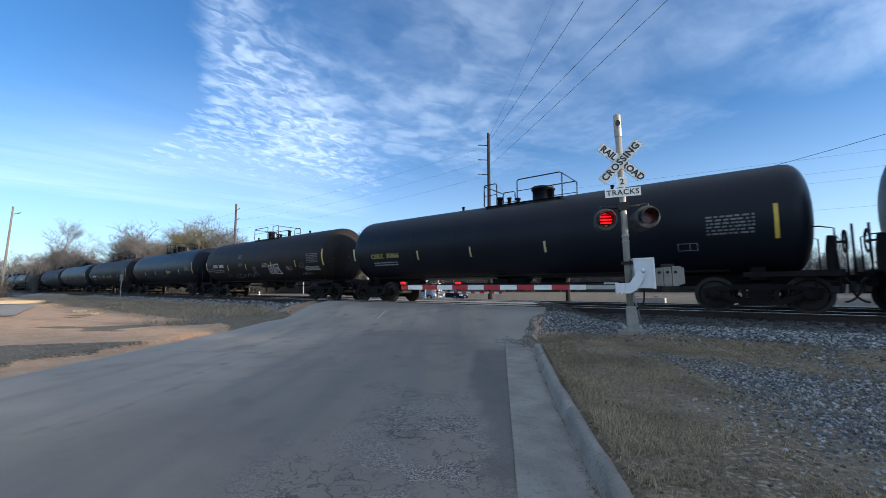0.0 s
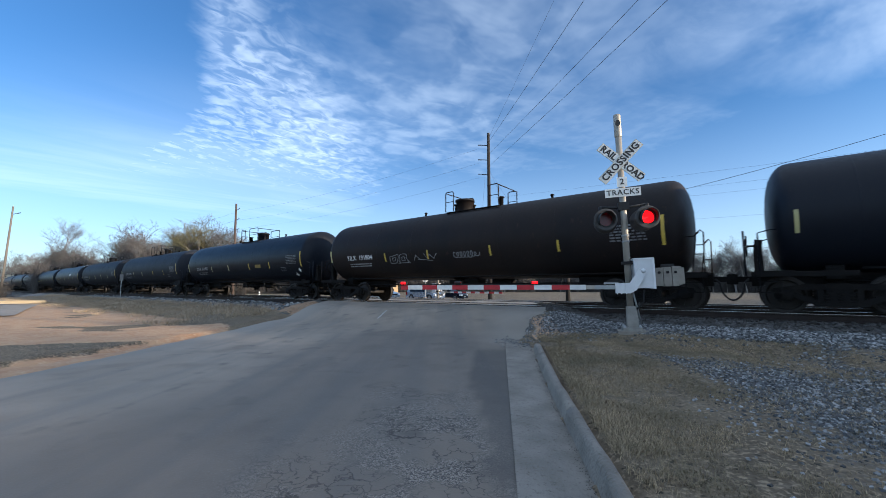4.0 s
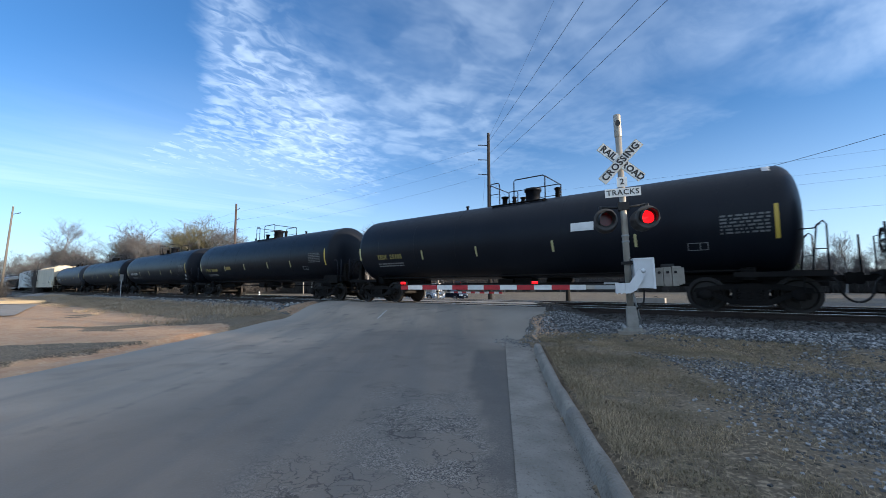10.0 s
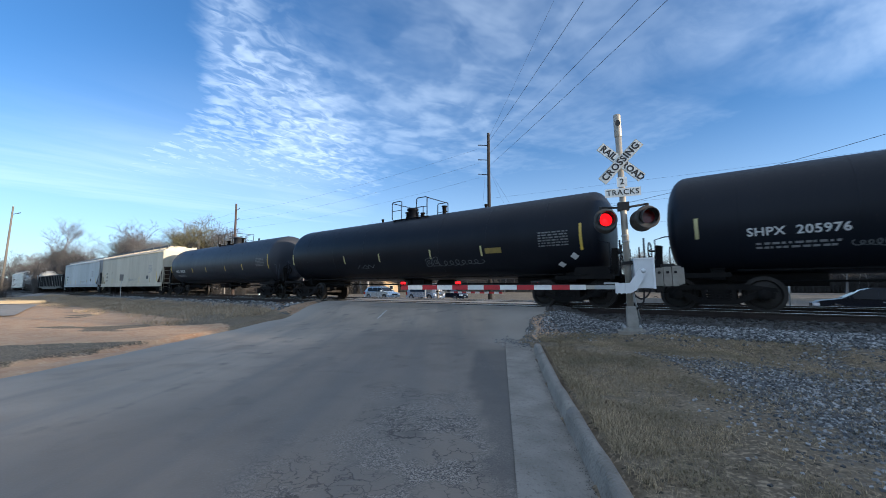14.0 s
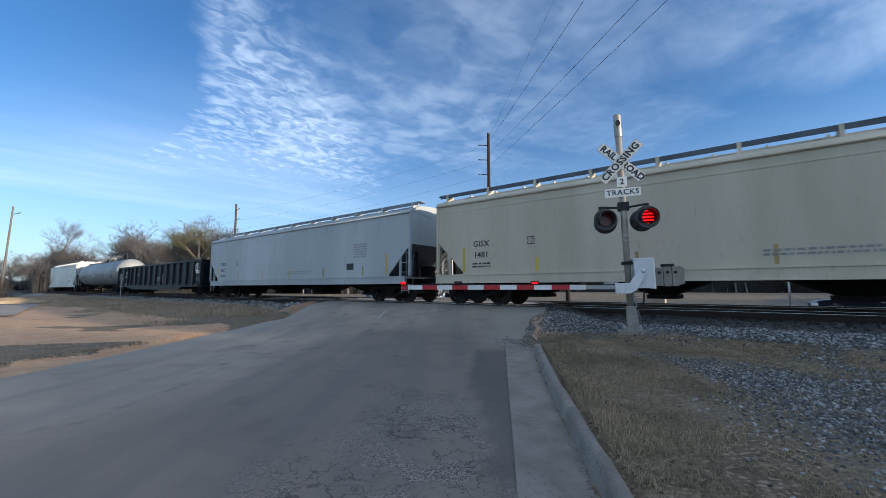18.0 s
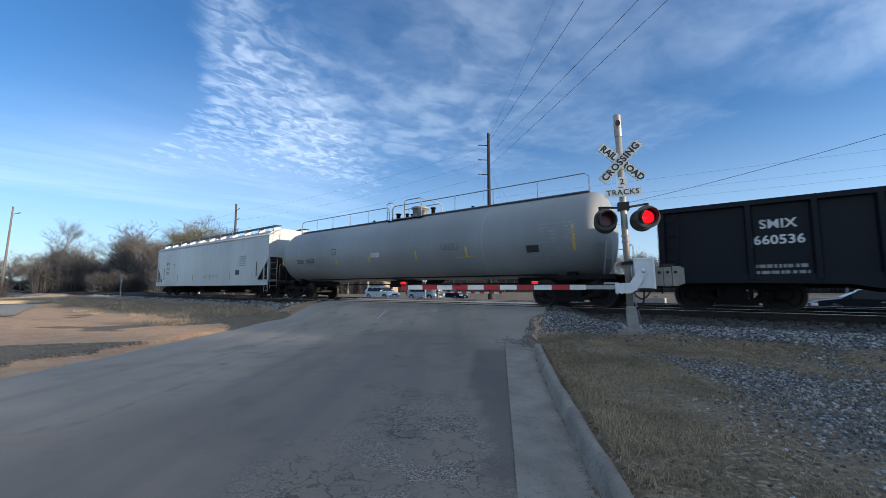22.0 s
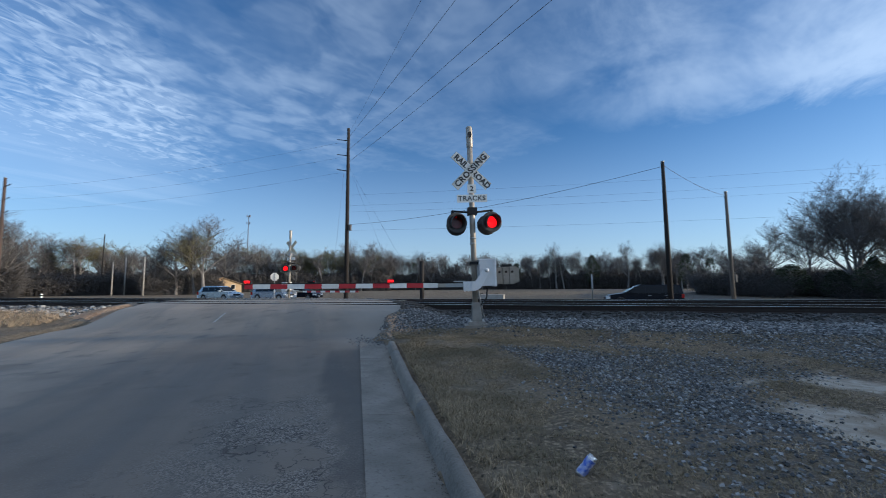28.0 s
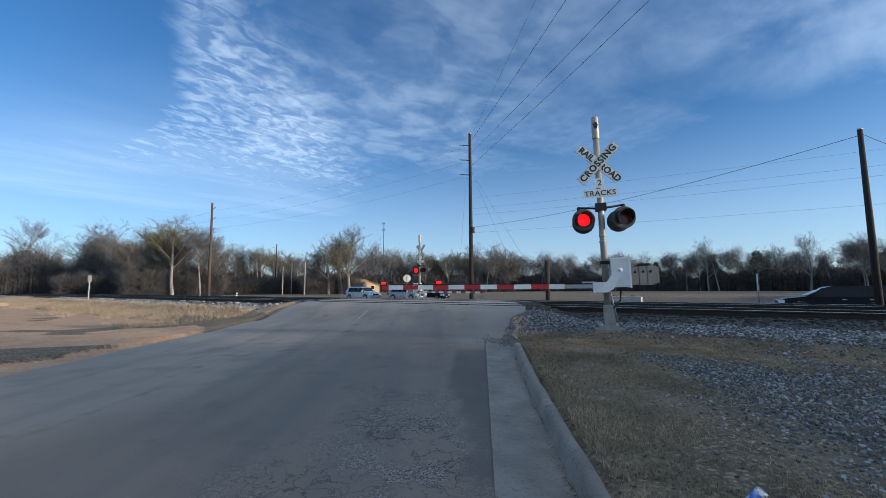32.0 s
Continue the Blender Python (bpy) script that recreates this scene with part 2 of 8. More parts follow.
YTEXT = mat("yellow_stencil", (0.38, 0.31, 0.08), (0.28, 0.23, 0.07), 3.0, 0.6, bump=0.02)
INK = mat("black_lettering", (0.02, 0.02, 0.022), (0.03, 0.03, 0.03), 3.0, 0.6, bump=0.02)
GALV = mat("galvanised_steel", (0.42, 0.43, 0.43), (0.32, 0.33, 0.33), 6.0, 0.5, 0.6, bump=0.08, c3=(0.25, 0.23, 0.2), stain=0.62)
ALU = mat("weathered_aluminium", (0.4, 0.365, 0.31), (0.31, 0.28, 0.23), 5.0, 0.5, 0.3, bump=0.06, c3=(0.4, 0.38, 0.34), stain=0.66)
CASE = mat("silver_painted_case", (0.68, 0.69, 0.7), (0.6, 0.61, 0.62), 4.0, 0.45, bump=0.05, c3=(0.4, 0.38, 0.35), stain=0.68)
SIGNW = mat("white_sign_sheeting", (0.74, 0.74, 0.71), (0.66, 0.66, 0.62), 4.0, 0.5, bump=0.03, c3=(0.5, 0.48, 0.44), stain=0.68)
SIGNEDGE = mat("aged_sign_edge", (0.55, 0.5, 0.38), (0.5, 0.45, 0.33), 6.0, 0.6, bump=0.05)
HOOD = mat("matt_black_hood", (0.012, 0.012, 0.013), (0.02, 0.02, 0.02), 5.0, 0.55, bump=0.05, spec=0.3)
LAMPB = mat("dull_black_lamp_enamel", (0.045, 0.044, 0.043), (0.065, 0.062, 0.06), 5.0, 0.5, bump=0.05, spec=0.4)
RED = mat("red_arm_sheeting", (0.42, 0.018, 0.025), (0.34, 0.015, 0.022), 6.0, 0.5, bump=0.03)
ARMW = mat("white_arm_sheeting", (0.75, 0.75, 0.72), (0.66, 0.66, 0.63), 6.0, 0.5, bump=0.03)
LIT = mat("lit_red_lens", (0.6, 0.01, 0.01), (0.6, 0.01, 0.01), rough=0.3, bump=0, vary=0, emit=((1.0, 0.002, 0.004), 1.25))
UNLIT = mat("dark_red_lens", (0.16, 0.008, 0.01), (0.12, 0.006, 0.008), rough=0.25, bump=0, vary=0)
POLE = mat("dark_pole_wood", (0.022, 0.018, 0.0165), (0.014, 0.012, 0.0115), 2.0, 0.9, bump=0.5, c3=(0.05, 0.042, 0.035), stain=0.6, squash=(4, 4, 0.3))
POLE_RED = mat("brown_pole_wood", (0.085, 0.06, 0.049), (0.06, 0.043, 0.037), 2.0, 0.9, bump=0.5, squash=(4, 4, 0.3))
WIRE = mat("wire", (0.03, 0.03, 0.032), (0.03, 0.03, 0.03), rough=0.6, bump=0)
CONC = mat("kerb_concrete", (0.25, 0.228, 0.197), (0.165, 0.149, 0.125), 2.6, 0.9, bump=0.8, fine=30, c3=(0.13, 0.118, 0.098), stain=0.57)
BARK = mat("bark", (0.2, 0.187, 0.175), (0.13, 0.121, 0.112), 2.0, 0.95, bump=0.4, vary=0.35)
BARK_PALE = mat("pale_bark", (0.27, 0.25, 0.225), (0.18, 0.165, 0.145), 2.0, 0.95, bump=0.4, vary=0.35)
TWIG = mat("twigs", (0.13, 0.123, 0.12), (0.09, 0.085, 0.084), 0.7, 0.95, bump=0, vary=0.3)
TWIG_G = mat("budding_twigs", (0.17, 0.155, 0.075), (0.12, 0.11, 0.06), 0.7, 0.95, bump=0, vary=0.25)
LEAF_D = mat("evergreen_leaves", (0.045, 0.06, 0.03), (0.03, 0.04, 0.022), 0.8, 0.8, bump=0, vary=0.3)
BRUSH = mat("brush_twigs", (0.075, 0.07, 0.067), (0.052, 0.049, 0.048), 0.5, 0.95, bump=0, vary=0.3)
DRY = mat("dry_grass", (0.42, 0.325, 0.22), (0.3, 0.24, 0.158), 0.6, 0.9, bump=0, vary=0.1)

# ======== mesh helpers ========


def box(bm, x0, x1, y0, y1, z0, z1, m=None):
    vs = [bm.verts.new((x, y, z)) for x in (x0, x1) for y in (y0, y1) for z in (z0, z1)]
    if m is not None:
        for v in vs:
            v.co = m @ v.co
    for f in ((0, 1, 3, 2), (4, 6, 7, 5), (0, 4, 5, 1), (2, 3, 7, 6), (0, 2, 6, 4), (1, 5, 7, 3)):
        bm.faces.new([vs[i] for i in f])


def tube(bm, pts, r, n=8, caps=True, r2=None, closed=False):
    """A round bar along points; r may taper to r2."""
    pts = [Vector(p) for p in pts]
    rings, k = [], len(pts)
    up = None
    for i, p in enumerate(pts):
        a, b = pts[max(i - 1, 0)], pts[min(i + 1, k - 1)]
        d = (b - a).normalized()
        ref = Vector((0, 0, 1)) if abs(d.z) < 0.9 else Vector((1, 0, 0))
        x = d.cross(ref).normalized() if up is None else (up - d * up.dot(d)).normalized()
        up = x
        y = d.cross(x)
        rr = r if r2 is None else r + (r2 - r) * i / max(1, k - 1)
        rings.append([bm.verts.new(p + (x * math.cos(2 * math.pi * j / n) + y * math.sin(2 * math.pi * j / n)) * rr) for j in range(n)])
    for ra, rb in zip(rings, rings[1:]):
        for j in range(n):
            f = bm.faces.new((ra[j], ra[(j + 1) % n], rb[(j + 1) % n], rb[j]))
            f.smooth = n > 5
    if caps:
        bm.faces.new(rings[0][::-1])
        bm.faces.new(rings[-1])


def lathe(bm, prof, n=24, m=None, smooth_=True):
    """Turn a profile of (radius, height) round z."""
    rings = []
    for r, z in prof:
        if r < 1e-6:
            rings.append([bm.verts.new((0, 0, z))])
        else:
            rings.append([bm.verts.new((r * math.cos(2 * math.pi * j / n), r * math.sin(2 * math.pi * j / n), z)) for j in range(n)])
    if m is not None:
        for ring in rings:
            for v in ring:
                v.co = m @ v.co
    for ra, rb in zip(rings, rings[1:]):
        for j in range(n):
            vs = []
            for v in (ra[j % len(ra)], ra[(j + 1) % len(ra)], rb[(j + 1) % len(rb)], rb[j % len(rb)]):
                if v not in vs:
                    vs.append(v)
            if len(vs) > 2:
                f = bm.faces.new(vs)
                f.smooth = smooth_


def prism(bm, outline, y0, y1, m=None):
    """An outline in x, z pushed from y0 to y1."""
    a = [bm.verts.new((x, y0, z)) for x, z in outline]
    b = [bm.verts.new((x, y1, z)) for x, z in outline]
    if m is not None:
        for v in a + b:
            v.co = m @ v.co
    k = len(outline)
    bm.faces.new(a)
    bm.faces.new(b[::-1])
    for i in range(k):
        bm.faces.new((a[i], b[i], b[(i + 1) % k], a[(i + 1) % k]))


CACHE = {}


def mesh_of(bm, name, bevel=0.0):
    if bevel:
        es = [e for e in bm.edges if len(e.link_faces) == 2 and e.calc_face_angle(0) > 0.6]
        bmesh.ops.bevel(bm, geom=es, offset=bevel, segments=1, affect="EDGES", clamp_overlap=True)
    bmesh.ops.recalc_face_normals(bm, faces=bm.faces)
    me = bpy.data.meshes.new(name)
    bm.to_mesh(me)
    bm.free()
    return me


def part(name, bm, material, parent, label="", bevel=0.0, where=None, key=None):
    """One mesh object under a thing or a part; key: a mesh shared between alike parts (bm is then a function that fills one)."""
    if key is not None:
        if key not in CACHE:
            b = bmesh.new()
            bm(b)
            CACHE[key] = mesh_of(b, name, bevel)
            CACHE[key].materials.append(material)
        me = CACHE[key]
    else:
        if callable(bm):
            b = bmesh.new()
            bm(b)
            bm = b
        me = mesh_of(bm, name, bevel)
        me.materials.append(material)
    ob = new(name, me)
    ob.parent = parent
    if where is not None:
        ob.matrix_basis = where
    if label:
        ob["label"] = label
    return ob


def thing(name, label, category, group="", m=None, kind=""):
    ob = new(name)
    ob.empty_display_size = 0.2
    if m is not None:
        ob.matrix_basis = m
    return tagged(ob, label, category, group, kind)


def lettering(name, text, size, material, parent, where, label="", depth=0.003, space=1.0, bold=0.0):
    cu = bpy.data.curves.new(name, "FONT")
    cu.body, cu.size, cu.extrude, cu.space_character, cu.offset = text, size, depth, space, bold
    cu.align_x, cu.align_y = "CENTER", "CENTER"
    cu.resolution_u = 3
    tmp = new("tmp_text", cu)
    bpy.context.view_layer.update()
    me = bpy.data.meshes.new_from_object(tmp.evaluated_get(bpy.context.evaluated_depsgraph_get()))
    bpy.data.objects.remove(tmp)
    me.name = name
    me.materials.clear()
    me.materials.append(material)
    ob = new(name, me)
    ob.parent = parent
    ob.matrix_basis = where
    if label:
        ob["label"] = label
    return ob

# ======== ground ========


def spaced(lo, hi, fine, far):
    """Coordinates that are close together between lo and hi and wider apart further out."""
    v = [lo + fine * i for i in range(int((hi - lo) / fine) + 1)]
    step, a = fine, v[-1]
    while a < far:
        step *= 1.22
        a += step
        v.append(a)
    step, a = fine, v[0]
    while a > -far:
        step *= 1.22
        a -= step
        v.insert(0, a)
    return v


def zone(x, y):
    """Shares of bare sandy soil, loose stone and pale mud; the rest is winter grass."""
    s, q = sq(x, y)
    u, v = road_uv(x, y)
    n1 = noise.noise((x * 0.22, y * 0.22, 1.0)) + 0.5 * noise.noise((x * 0.8, y * 0.8, 2.0))
    n2 = noise.noise((x * 0.5, y * 0.5, 5.0)) + 0.5 * noise.noise((x * 1.9, y * 1.9, 6.0))
    sand = stone = mud = 0.0
    if 9.7 + 0.25 * n2 < q < 21 + n1:
        stone = 1.0
    if u > 0.7:   # beside the kerb
        edge = s - 0.7 + 0.65 * (q - 4.3) + 0.55 * n2
        patch = 0.72 * smooth(-0.5, 0.5, edge) * smooth(3.4, 1.6, edge - 1.6 * smooth(5.2, 6.6, q)) * smooth(8.2, 7.5, q + 0.3 * n2)
        patch = max(patch, 0.62 * smooth(0.0, 1.4, s + 0.8 * n2) * smooth(6.6, 8.0, q + 0.5 * n2) * smooth(-0.7, 0.2, n2))
        patch *= max(smooth(2.7, 1.9, s + 0.4 * n2) * smooth(3.9, 4.6, q + 0.3 * n2), smooth(6.2, 7.2, q))
        stone = max(stone, patch)
        stone = max(stone, (0.46 + 0.12 * n2) * smooth(1.5, 2.6, u + 0.3 * n2) * smooth(6.6, 5.6, q) * smooth(3.0, 1.9, s + 0.4 * n2))
        streak = noise.noise((s * 0.3, q * 0.95, 3.0)) + 0.55 * noise.noise((s * 1.3, q * 2.2, 7.0)) + 0.3 * noise.noise((s * 2.9, q * 3.6, 9.0)) + 0.25 * n2
        mud = smooth(1.4, 2.7, s + 0.6 * n2) * smooth(7.2, 6.2, q + 0.4 * n2) * smooth(-0.1, 0.3, streak + 0.22)
        sand = 0.75 * smooth(2.2, 0.9, u + 0.6 * n2) * smooth(9.0, 9.8, v) * smooth(12.6, 11.2, v)
        if v > 10.0 and u < 1.6:
            stone = max(stone * smooth(0.8, 1.5, u + 0.5 * n2), 0.3)
    elif -13 < u < -8.2 and 9.7 <= q < 12.2:
        stone, sand = 0.35 + 0.4 * n2, 0.55
    elif u < -6 and q < 9.7:
        edge = smooth(-9.6, -8.2, u + 0.6 * n2)
        sand = max(edge, smooth(7.6, 6.2, q + 0.8 * n1) * smooth(-0.35, 0.15, n1 + 0.15) * smooth(-75, -45, s))
        sand *= 1 - 0.6 * smooth(-9.15, -9.5, u + 0.15 * n2) * smooth(9.95, 9.5, v - 0.53 * (u + 9.5) + 0.25 * n2)   # a green strip along the verge
    elif q > 21:
        sand = smooth(-0.4, 0.4, n1) * 0.6 * smooth(70, 40, q)
    return sand, stone, mud


xs, ys = spaced(-14.0, 17.0, 0.22, 2400), spaced(-4.0, 24.0, 0.22, 2400)
bmv, bmf, cols = [], [], []
for yy in ys:
    for xx in xs:
        bmv.append((xx, yy, land_z(xx, yy)))
        cols.extend((*zone(xx, yy), 1.0))
w = len(xs)
for j in range(len(ys) - 1):
    for i in range(w - 1):
        bmf.append((j * w + i, j * w + i + 1, j * w + w + i + 1, j * w + w + i))
gm = bpy.data.meshes.new("ground")
gm.from_pydata(bmv, [], bmf)
gm.attributes.new("zone", "FLOAT_COLOR", "POINT").data.foreach_set("color", cols)
for poly in gm.polygons:
    poly.use_smooth = True


def ground_mat():
    m = bpy.data.materials.new("soil_and_winter_grass")
    m.use_nodes = True
    N, L = m.node_tree.nodes, m.node_tree.links
    p = N["Principled BSDF"]
    tcn, at_ = N.new("ShaderNodeTexCoord"), N.new("ShaderNodeAttribute")
    at_.attribute_name = "zone"
    spl = N.new("ShaderNodeSeparateColor")
    L.new(at_.outputs["Color"], spl.inputs[0])

    def nz(scale, detail=4):
        n = N.new("ShaderNodeTexNoise")
        n.inputs["Scale"].default_value, n.inputs["Detail"].default_value = scale, detail
        L.new(tcn.outputs["Object"], n.inputs["Vector"])
        return n.outputs[0]

    def mixc(f, a, b):
        n = N.new("ShaderNodeMixRGB")
        if isinstance(f, float):
            n.inputs[0].default_value = f
        else:
            L.new(f, n.inputs[0])
        for i, c in ((1, a), (2, b)):
            if isinstance(c, tuple):
                n.inputs[i].default_value = (*c, 1)
            else:
                L.new(c, n.inputs[i])
        return n.outputs[0]

    def step(v, a, b):
        n = N.new("ShaderNodeMapRange")
        n.interpolation_type = "SMOOTHSTEP"
        n.inputs["From Min"].default_value, n.inputs["From Max"].default_value = a, b
        L.new(v, n.inputs["Value"])
        return n.outputs[0]

    def shaky(v, n, a, wide=0.1):
        x = N.new("ShaderNodeMath")
        x.operation = "MULTIPLY_ADD"
        L.new(n, x.inputs[0])
        x.inputs[1].default_value = a
        L.new(v, x.inputs[2])
        return step(x.outputs[0], 0.52 - wide + a * 0.5, 0.52 + wide + a * 0.5)
    broad, mid, tiny, grit = nz(0.25), nz(1.6), nz(9.0, 5), nz(60.0, 2)
    grass = mixc(step(mid, 0.35, 0.65), (0.15, 0.117, 0.079), (0.1, 0.079, 0.054))
    grass = mixc(step(tiny, 0.5, 0.75), grass, (0.215, 0.172, 0.119))
    grass = mixc(step(broad, 0.45, 0.7), grass, (0.172, 0.137, 0.09))
    grass = mixc(step(nz(24.0, 3), 0.52, 0.66), grass, (0.275, 0.218, 0.147))
    grass = mixc(step(nz(17.0, 4), 0.56, 0.7), grass, (0.04, 0.036, 0.025))
    soil = mixc(step(mid, 0.35, 0.7), (0.44, 0.29, 0.175), (0.38, 0.22, 0.125))
    soil = mixc(step(tiny, 0.45, 0.8), soil, (0.5, 0.37, 0.24))
    gravel = mixc(step(tiny, 0.35, 0.65), (0.04, 0.039, 0.038), (0.085, 0.083, 0.08))
    gravel = mixc(step(grit, 0.52, 0.65), gravel, (0.2, 0.198, 0.193))
    mudc = mixc(step(tiny, 0.4, 0.7), (0.42, 0.375, 0.31), (0.33, 0.285, 0.225))
    mudc = mixc(step(mid, 0.5, 0.66), mudc, (0.25, 0.205, 0.15))
    col = mixc(shaky(spl.outputs[0], tiny, 0.5), grass, soil)
    col = mixc(shaky(spl.outputs[2], nz(5.0, 8), 1.6, 0.42), col, mudc)
    col = mixc(shaky(spl.outputs[1], tiny, 1.2, 0.28), col, gravel)
    L.new(col, p.inputs["Base Color"])
    p.inputs["Roughness"].default_value = 0.95
    p.inputs["Specular IOR Level"].default_value = 0.25
    b1, b2 = N.new("ShaderNodeBump"), N.new("ShaderNodeBump")
    for b, h, d, s_ in ((b1, tiny, 0.06, 0.5), (b2, grit, 0.015, 0.5)):
        b.inputs["Strength"].default_value, b.inputs["Distance"].default_value = s_, d
        L.new(h, b.inputs["Height"])
    L.new(b1.outputs[0], b2.inputs["Normal"])
    L.new(b2.outputs[0], p.inputs["Normal"])
    return m


gm.materials.append(ground_mat())
tagged(new("ground", gm), "winter grass, orange soil and gravel beside the railway", "ground", kind="structure")


def road_mat(name="asphalt", cracks=True):
    m = bpy.data.materials.new(name)
    m.use_nodes = True
    N, L = m.node_tree.nodes, m.node_tree.links
    p = N["Principled BSDF"]
    tcn = N.new("ShaderNodeTexCoord")

    def nz(scale, detail=4, vec=None):
        n = N.new("ShaderNodeTexNoise")
        n.inputs["Scale"].default_value, n.inputs["Detail"].default_value = scale, detail
        L.new(vec or tcn.outputs["Object"], n.inputs["Vector"])
        return n

    def step(v, a, b):
        n = N.new("ShaderNodeMapRange")
        n.interpolation_type = "SMOOTHSTEP"
        n.inputs["From Min"].default_value, n.inputs["From Max"].default_value = a, b
        L.new(v, n.inputs["Value"])
        return n.outputs[0]

    def mixc(f, a, b):
        n = N.new("ShaderNodeMixRGB")
        L.new(f, n.inputs[0])
        for i, c in ((1, a), (2, b)):
            if isinstance(c, tuple):
                n.inputs[i].default_value = (*c, 1)
            else:
                L.new(c, n.inputs[i])
        return n.outputs[0]

    def mul(a, b):
        n = N.new("ShaderNodeMath")
        n.operation = "MULTIPLY"
        L.new(a, n.inputs[0])
        L.new(b, n.inputs[1])
        return n.outputs[0]
    at_ = N.new("ShaderNodeAttribute")
    at_.attribute_name = "wear"
    spl = N.new("ShaderNodeSeparateColor")
    L.new(at_.outputs["Color"], spl.inputs[0])
    broad, mid, grit, grain = nz(0.35).outputs[0], nz(2.2, 6).outputs[0], nz(45.0, 3).outputs[0], nz(160.0, 2).outputs[0]
    col = mixc(step(broad, 0.3, 0.7), (0.26, 0.218, 0.172), (0.31, 0.26, 0.207))
    col = mixc(step(nz(0.9, 6).outputs[0], 0.45, 0.75), col, (0.2, 0.168, 0.134))
    turn = N.new("ShaderNodeMapping")
    turn.inputs["Rotation"].default_value = (0, 0, radians(8.2))
    turn.inputs["Scale"].default_value = (1.6, 0.09, 1.0)
    L.new(tcn.outputs["Object"], turn.inputs[0])
    streaks = nz(1.0, 5, turn.outputs[0]).outputs[0]
    col = mixc(step(streaks, 0.42, 0.68), col, (0.21, 0.186, 0.158))
    col = mixc(mul(step(nz(1.7, 6).outputs[0], 0.56, 0.74), step(streaks, 0.3, 0.6)), col, (0.14, 0.122, 0.102))
    col = mixc(spl.outputs[1], col, (0.06, 0.058, 0.057))
    # the surface has worn off in patches and shows its pale aggregate
    chips = N.new("ShaderNodeTexVoronoi")
    chips.inputs["Scale"].default_value = 90.0
    L.new(tcn.outputs["Object"], chips.inputs["Vector"])
    chip = N.new("ShaderNodeSeparateColor")
    L.new(chips.outputs["Color"], chip.inputs[0])
    bare = mixc(step(chip.outputs[0], 0.25, 0.6), (0.075, 0.07, 0.064), (0.19, 0.166, 0.14))
    bare = mixc(step(chip.outputs[0], 0.68, 0.86), bare, (0.27, 0.242, 0.208))
    worn = mul(step(nz(1.5, 7).outputs[0], 0.44, 0.54), spl.outputs[0])
    col = mixc(worn, col, bare)
    col = mixc(mul(step(chip.outputs[1], 0.86, 0.97), step(nz(0.8, 5).outputs[0], 0.45, 0.7)), col, (0.19, 0.17, 0.147))
    col = mixc(mul(step(broad, 0.1, 0.6), spl.outputs[2]), col, (0.27, 0.245, 0.21))
    vo = N.new("ShaderNodeTexVoronoi")
    vo.feature = "DISTANCE_TO_EDGE"
    vo.inputs["Scale"].default_value = 5.0
    wv = nz(6.0, 3)
    va = N.new("ShaderNodeVectorMath")
    va.operation = "MULTIPLY_ADD"
    L.new(wv.outputs["Color"], va.inputs[0])
    va.inputs[1].default_value = (0.45, 0.45, 0)
    L.new(tcn.outputs["Object"], va.inputs[2])
    L.new(va.outputs[0], vo.inputs["Vector"])
    inv = N.new("ShaderNodeMath")
    inv.operation, inv.use_clamp = "SUBTRACT", True
    inv.inputs[0].default_value = 1.0
    L.new(step(vo.outputs[0], 0.006, 0.045), inv.inputs[1])
    crack = mul(mul(inv.outputs[0], spl.outputs[0]), step(nz(0.9, 4).outputs[0], 0.42, 0.56))
    col = mixc(crack, col, (0.045, 0.041, 0.036))
    L.new(col, p.inputs["Base Color"])
    L.new(step(grain, -0.6, 1.6), p.inputs["Roughness"])
    rr = N.new("ShaderNodeMapRange")
    rr.inputs["To Min"].default_value, rr.inputs["To Max"].default_value = 0.72, 0.95
    L.new(mid, rr.inputs["Value"])
    L.new(rr.outputs[0], p.inputs["Roughness"])
    p.inputs["Specular IOR Level"].default_value = 0.4
    b1, b2 = N.new("ShaderNodeBump"), N.new("ShaderNodeBump")
    b1.inputs["Strength"].default_value, b1.inputs["Distance"].default_value = 0.5, 0.008
    L.new(grit, b1.inputs["Height"])
    b2.inputs["Strength"].default_value, b2.inputs["Distance"].default_value, b2.invert = 0.6, 0.012, True
    L.new(crack, b2.inputs["Height"])
    L.new(b1.outputs[0], b2.inputs["Normal"])
    L.new(b2.outputs[0], p.inputs["Normal"])
    return m


ASPHALT = road_mat()
ROAD_EDGE = [(-14, -7.0), (5.2, -7.76), (7.2, -8.02), (9.2, -8.5), (11.1, -8.86), (14, -8.88), (20, -8.9), (60, -8.9)]


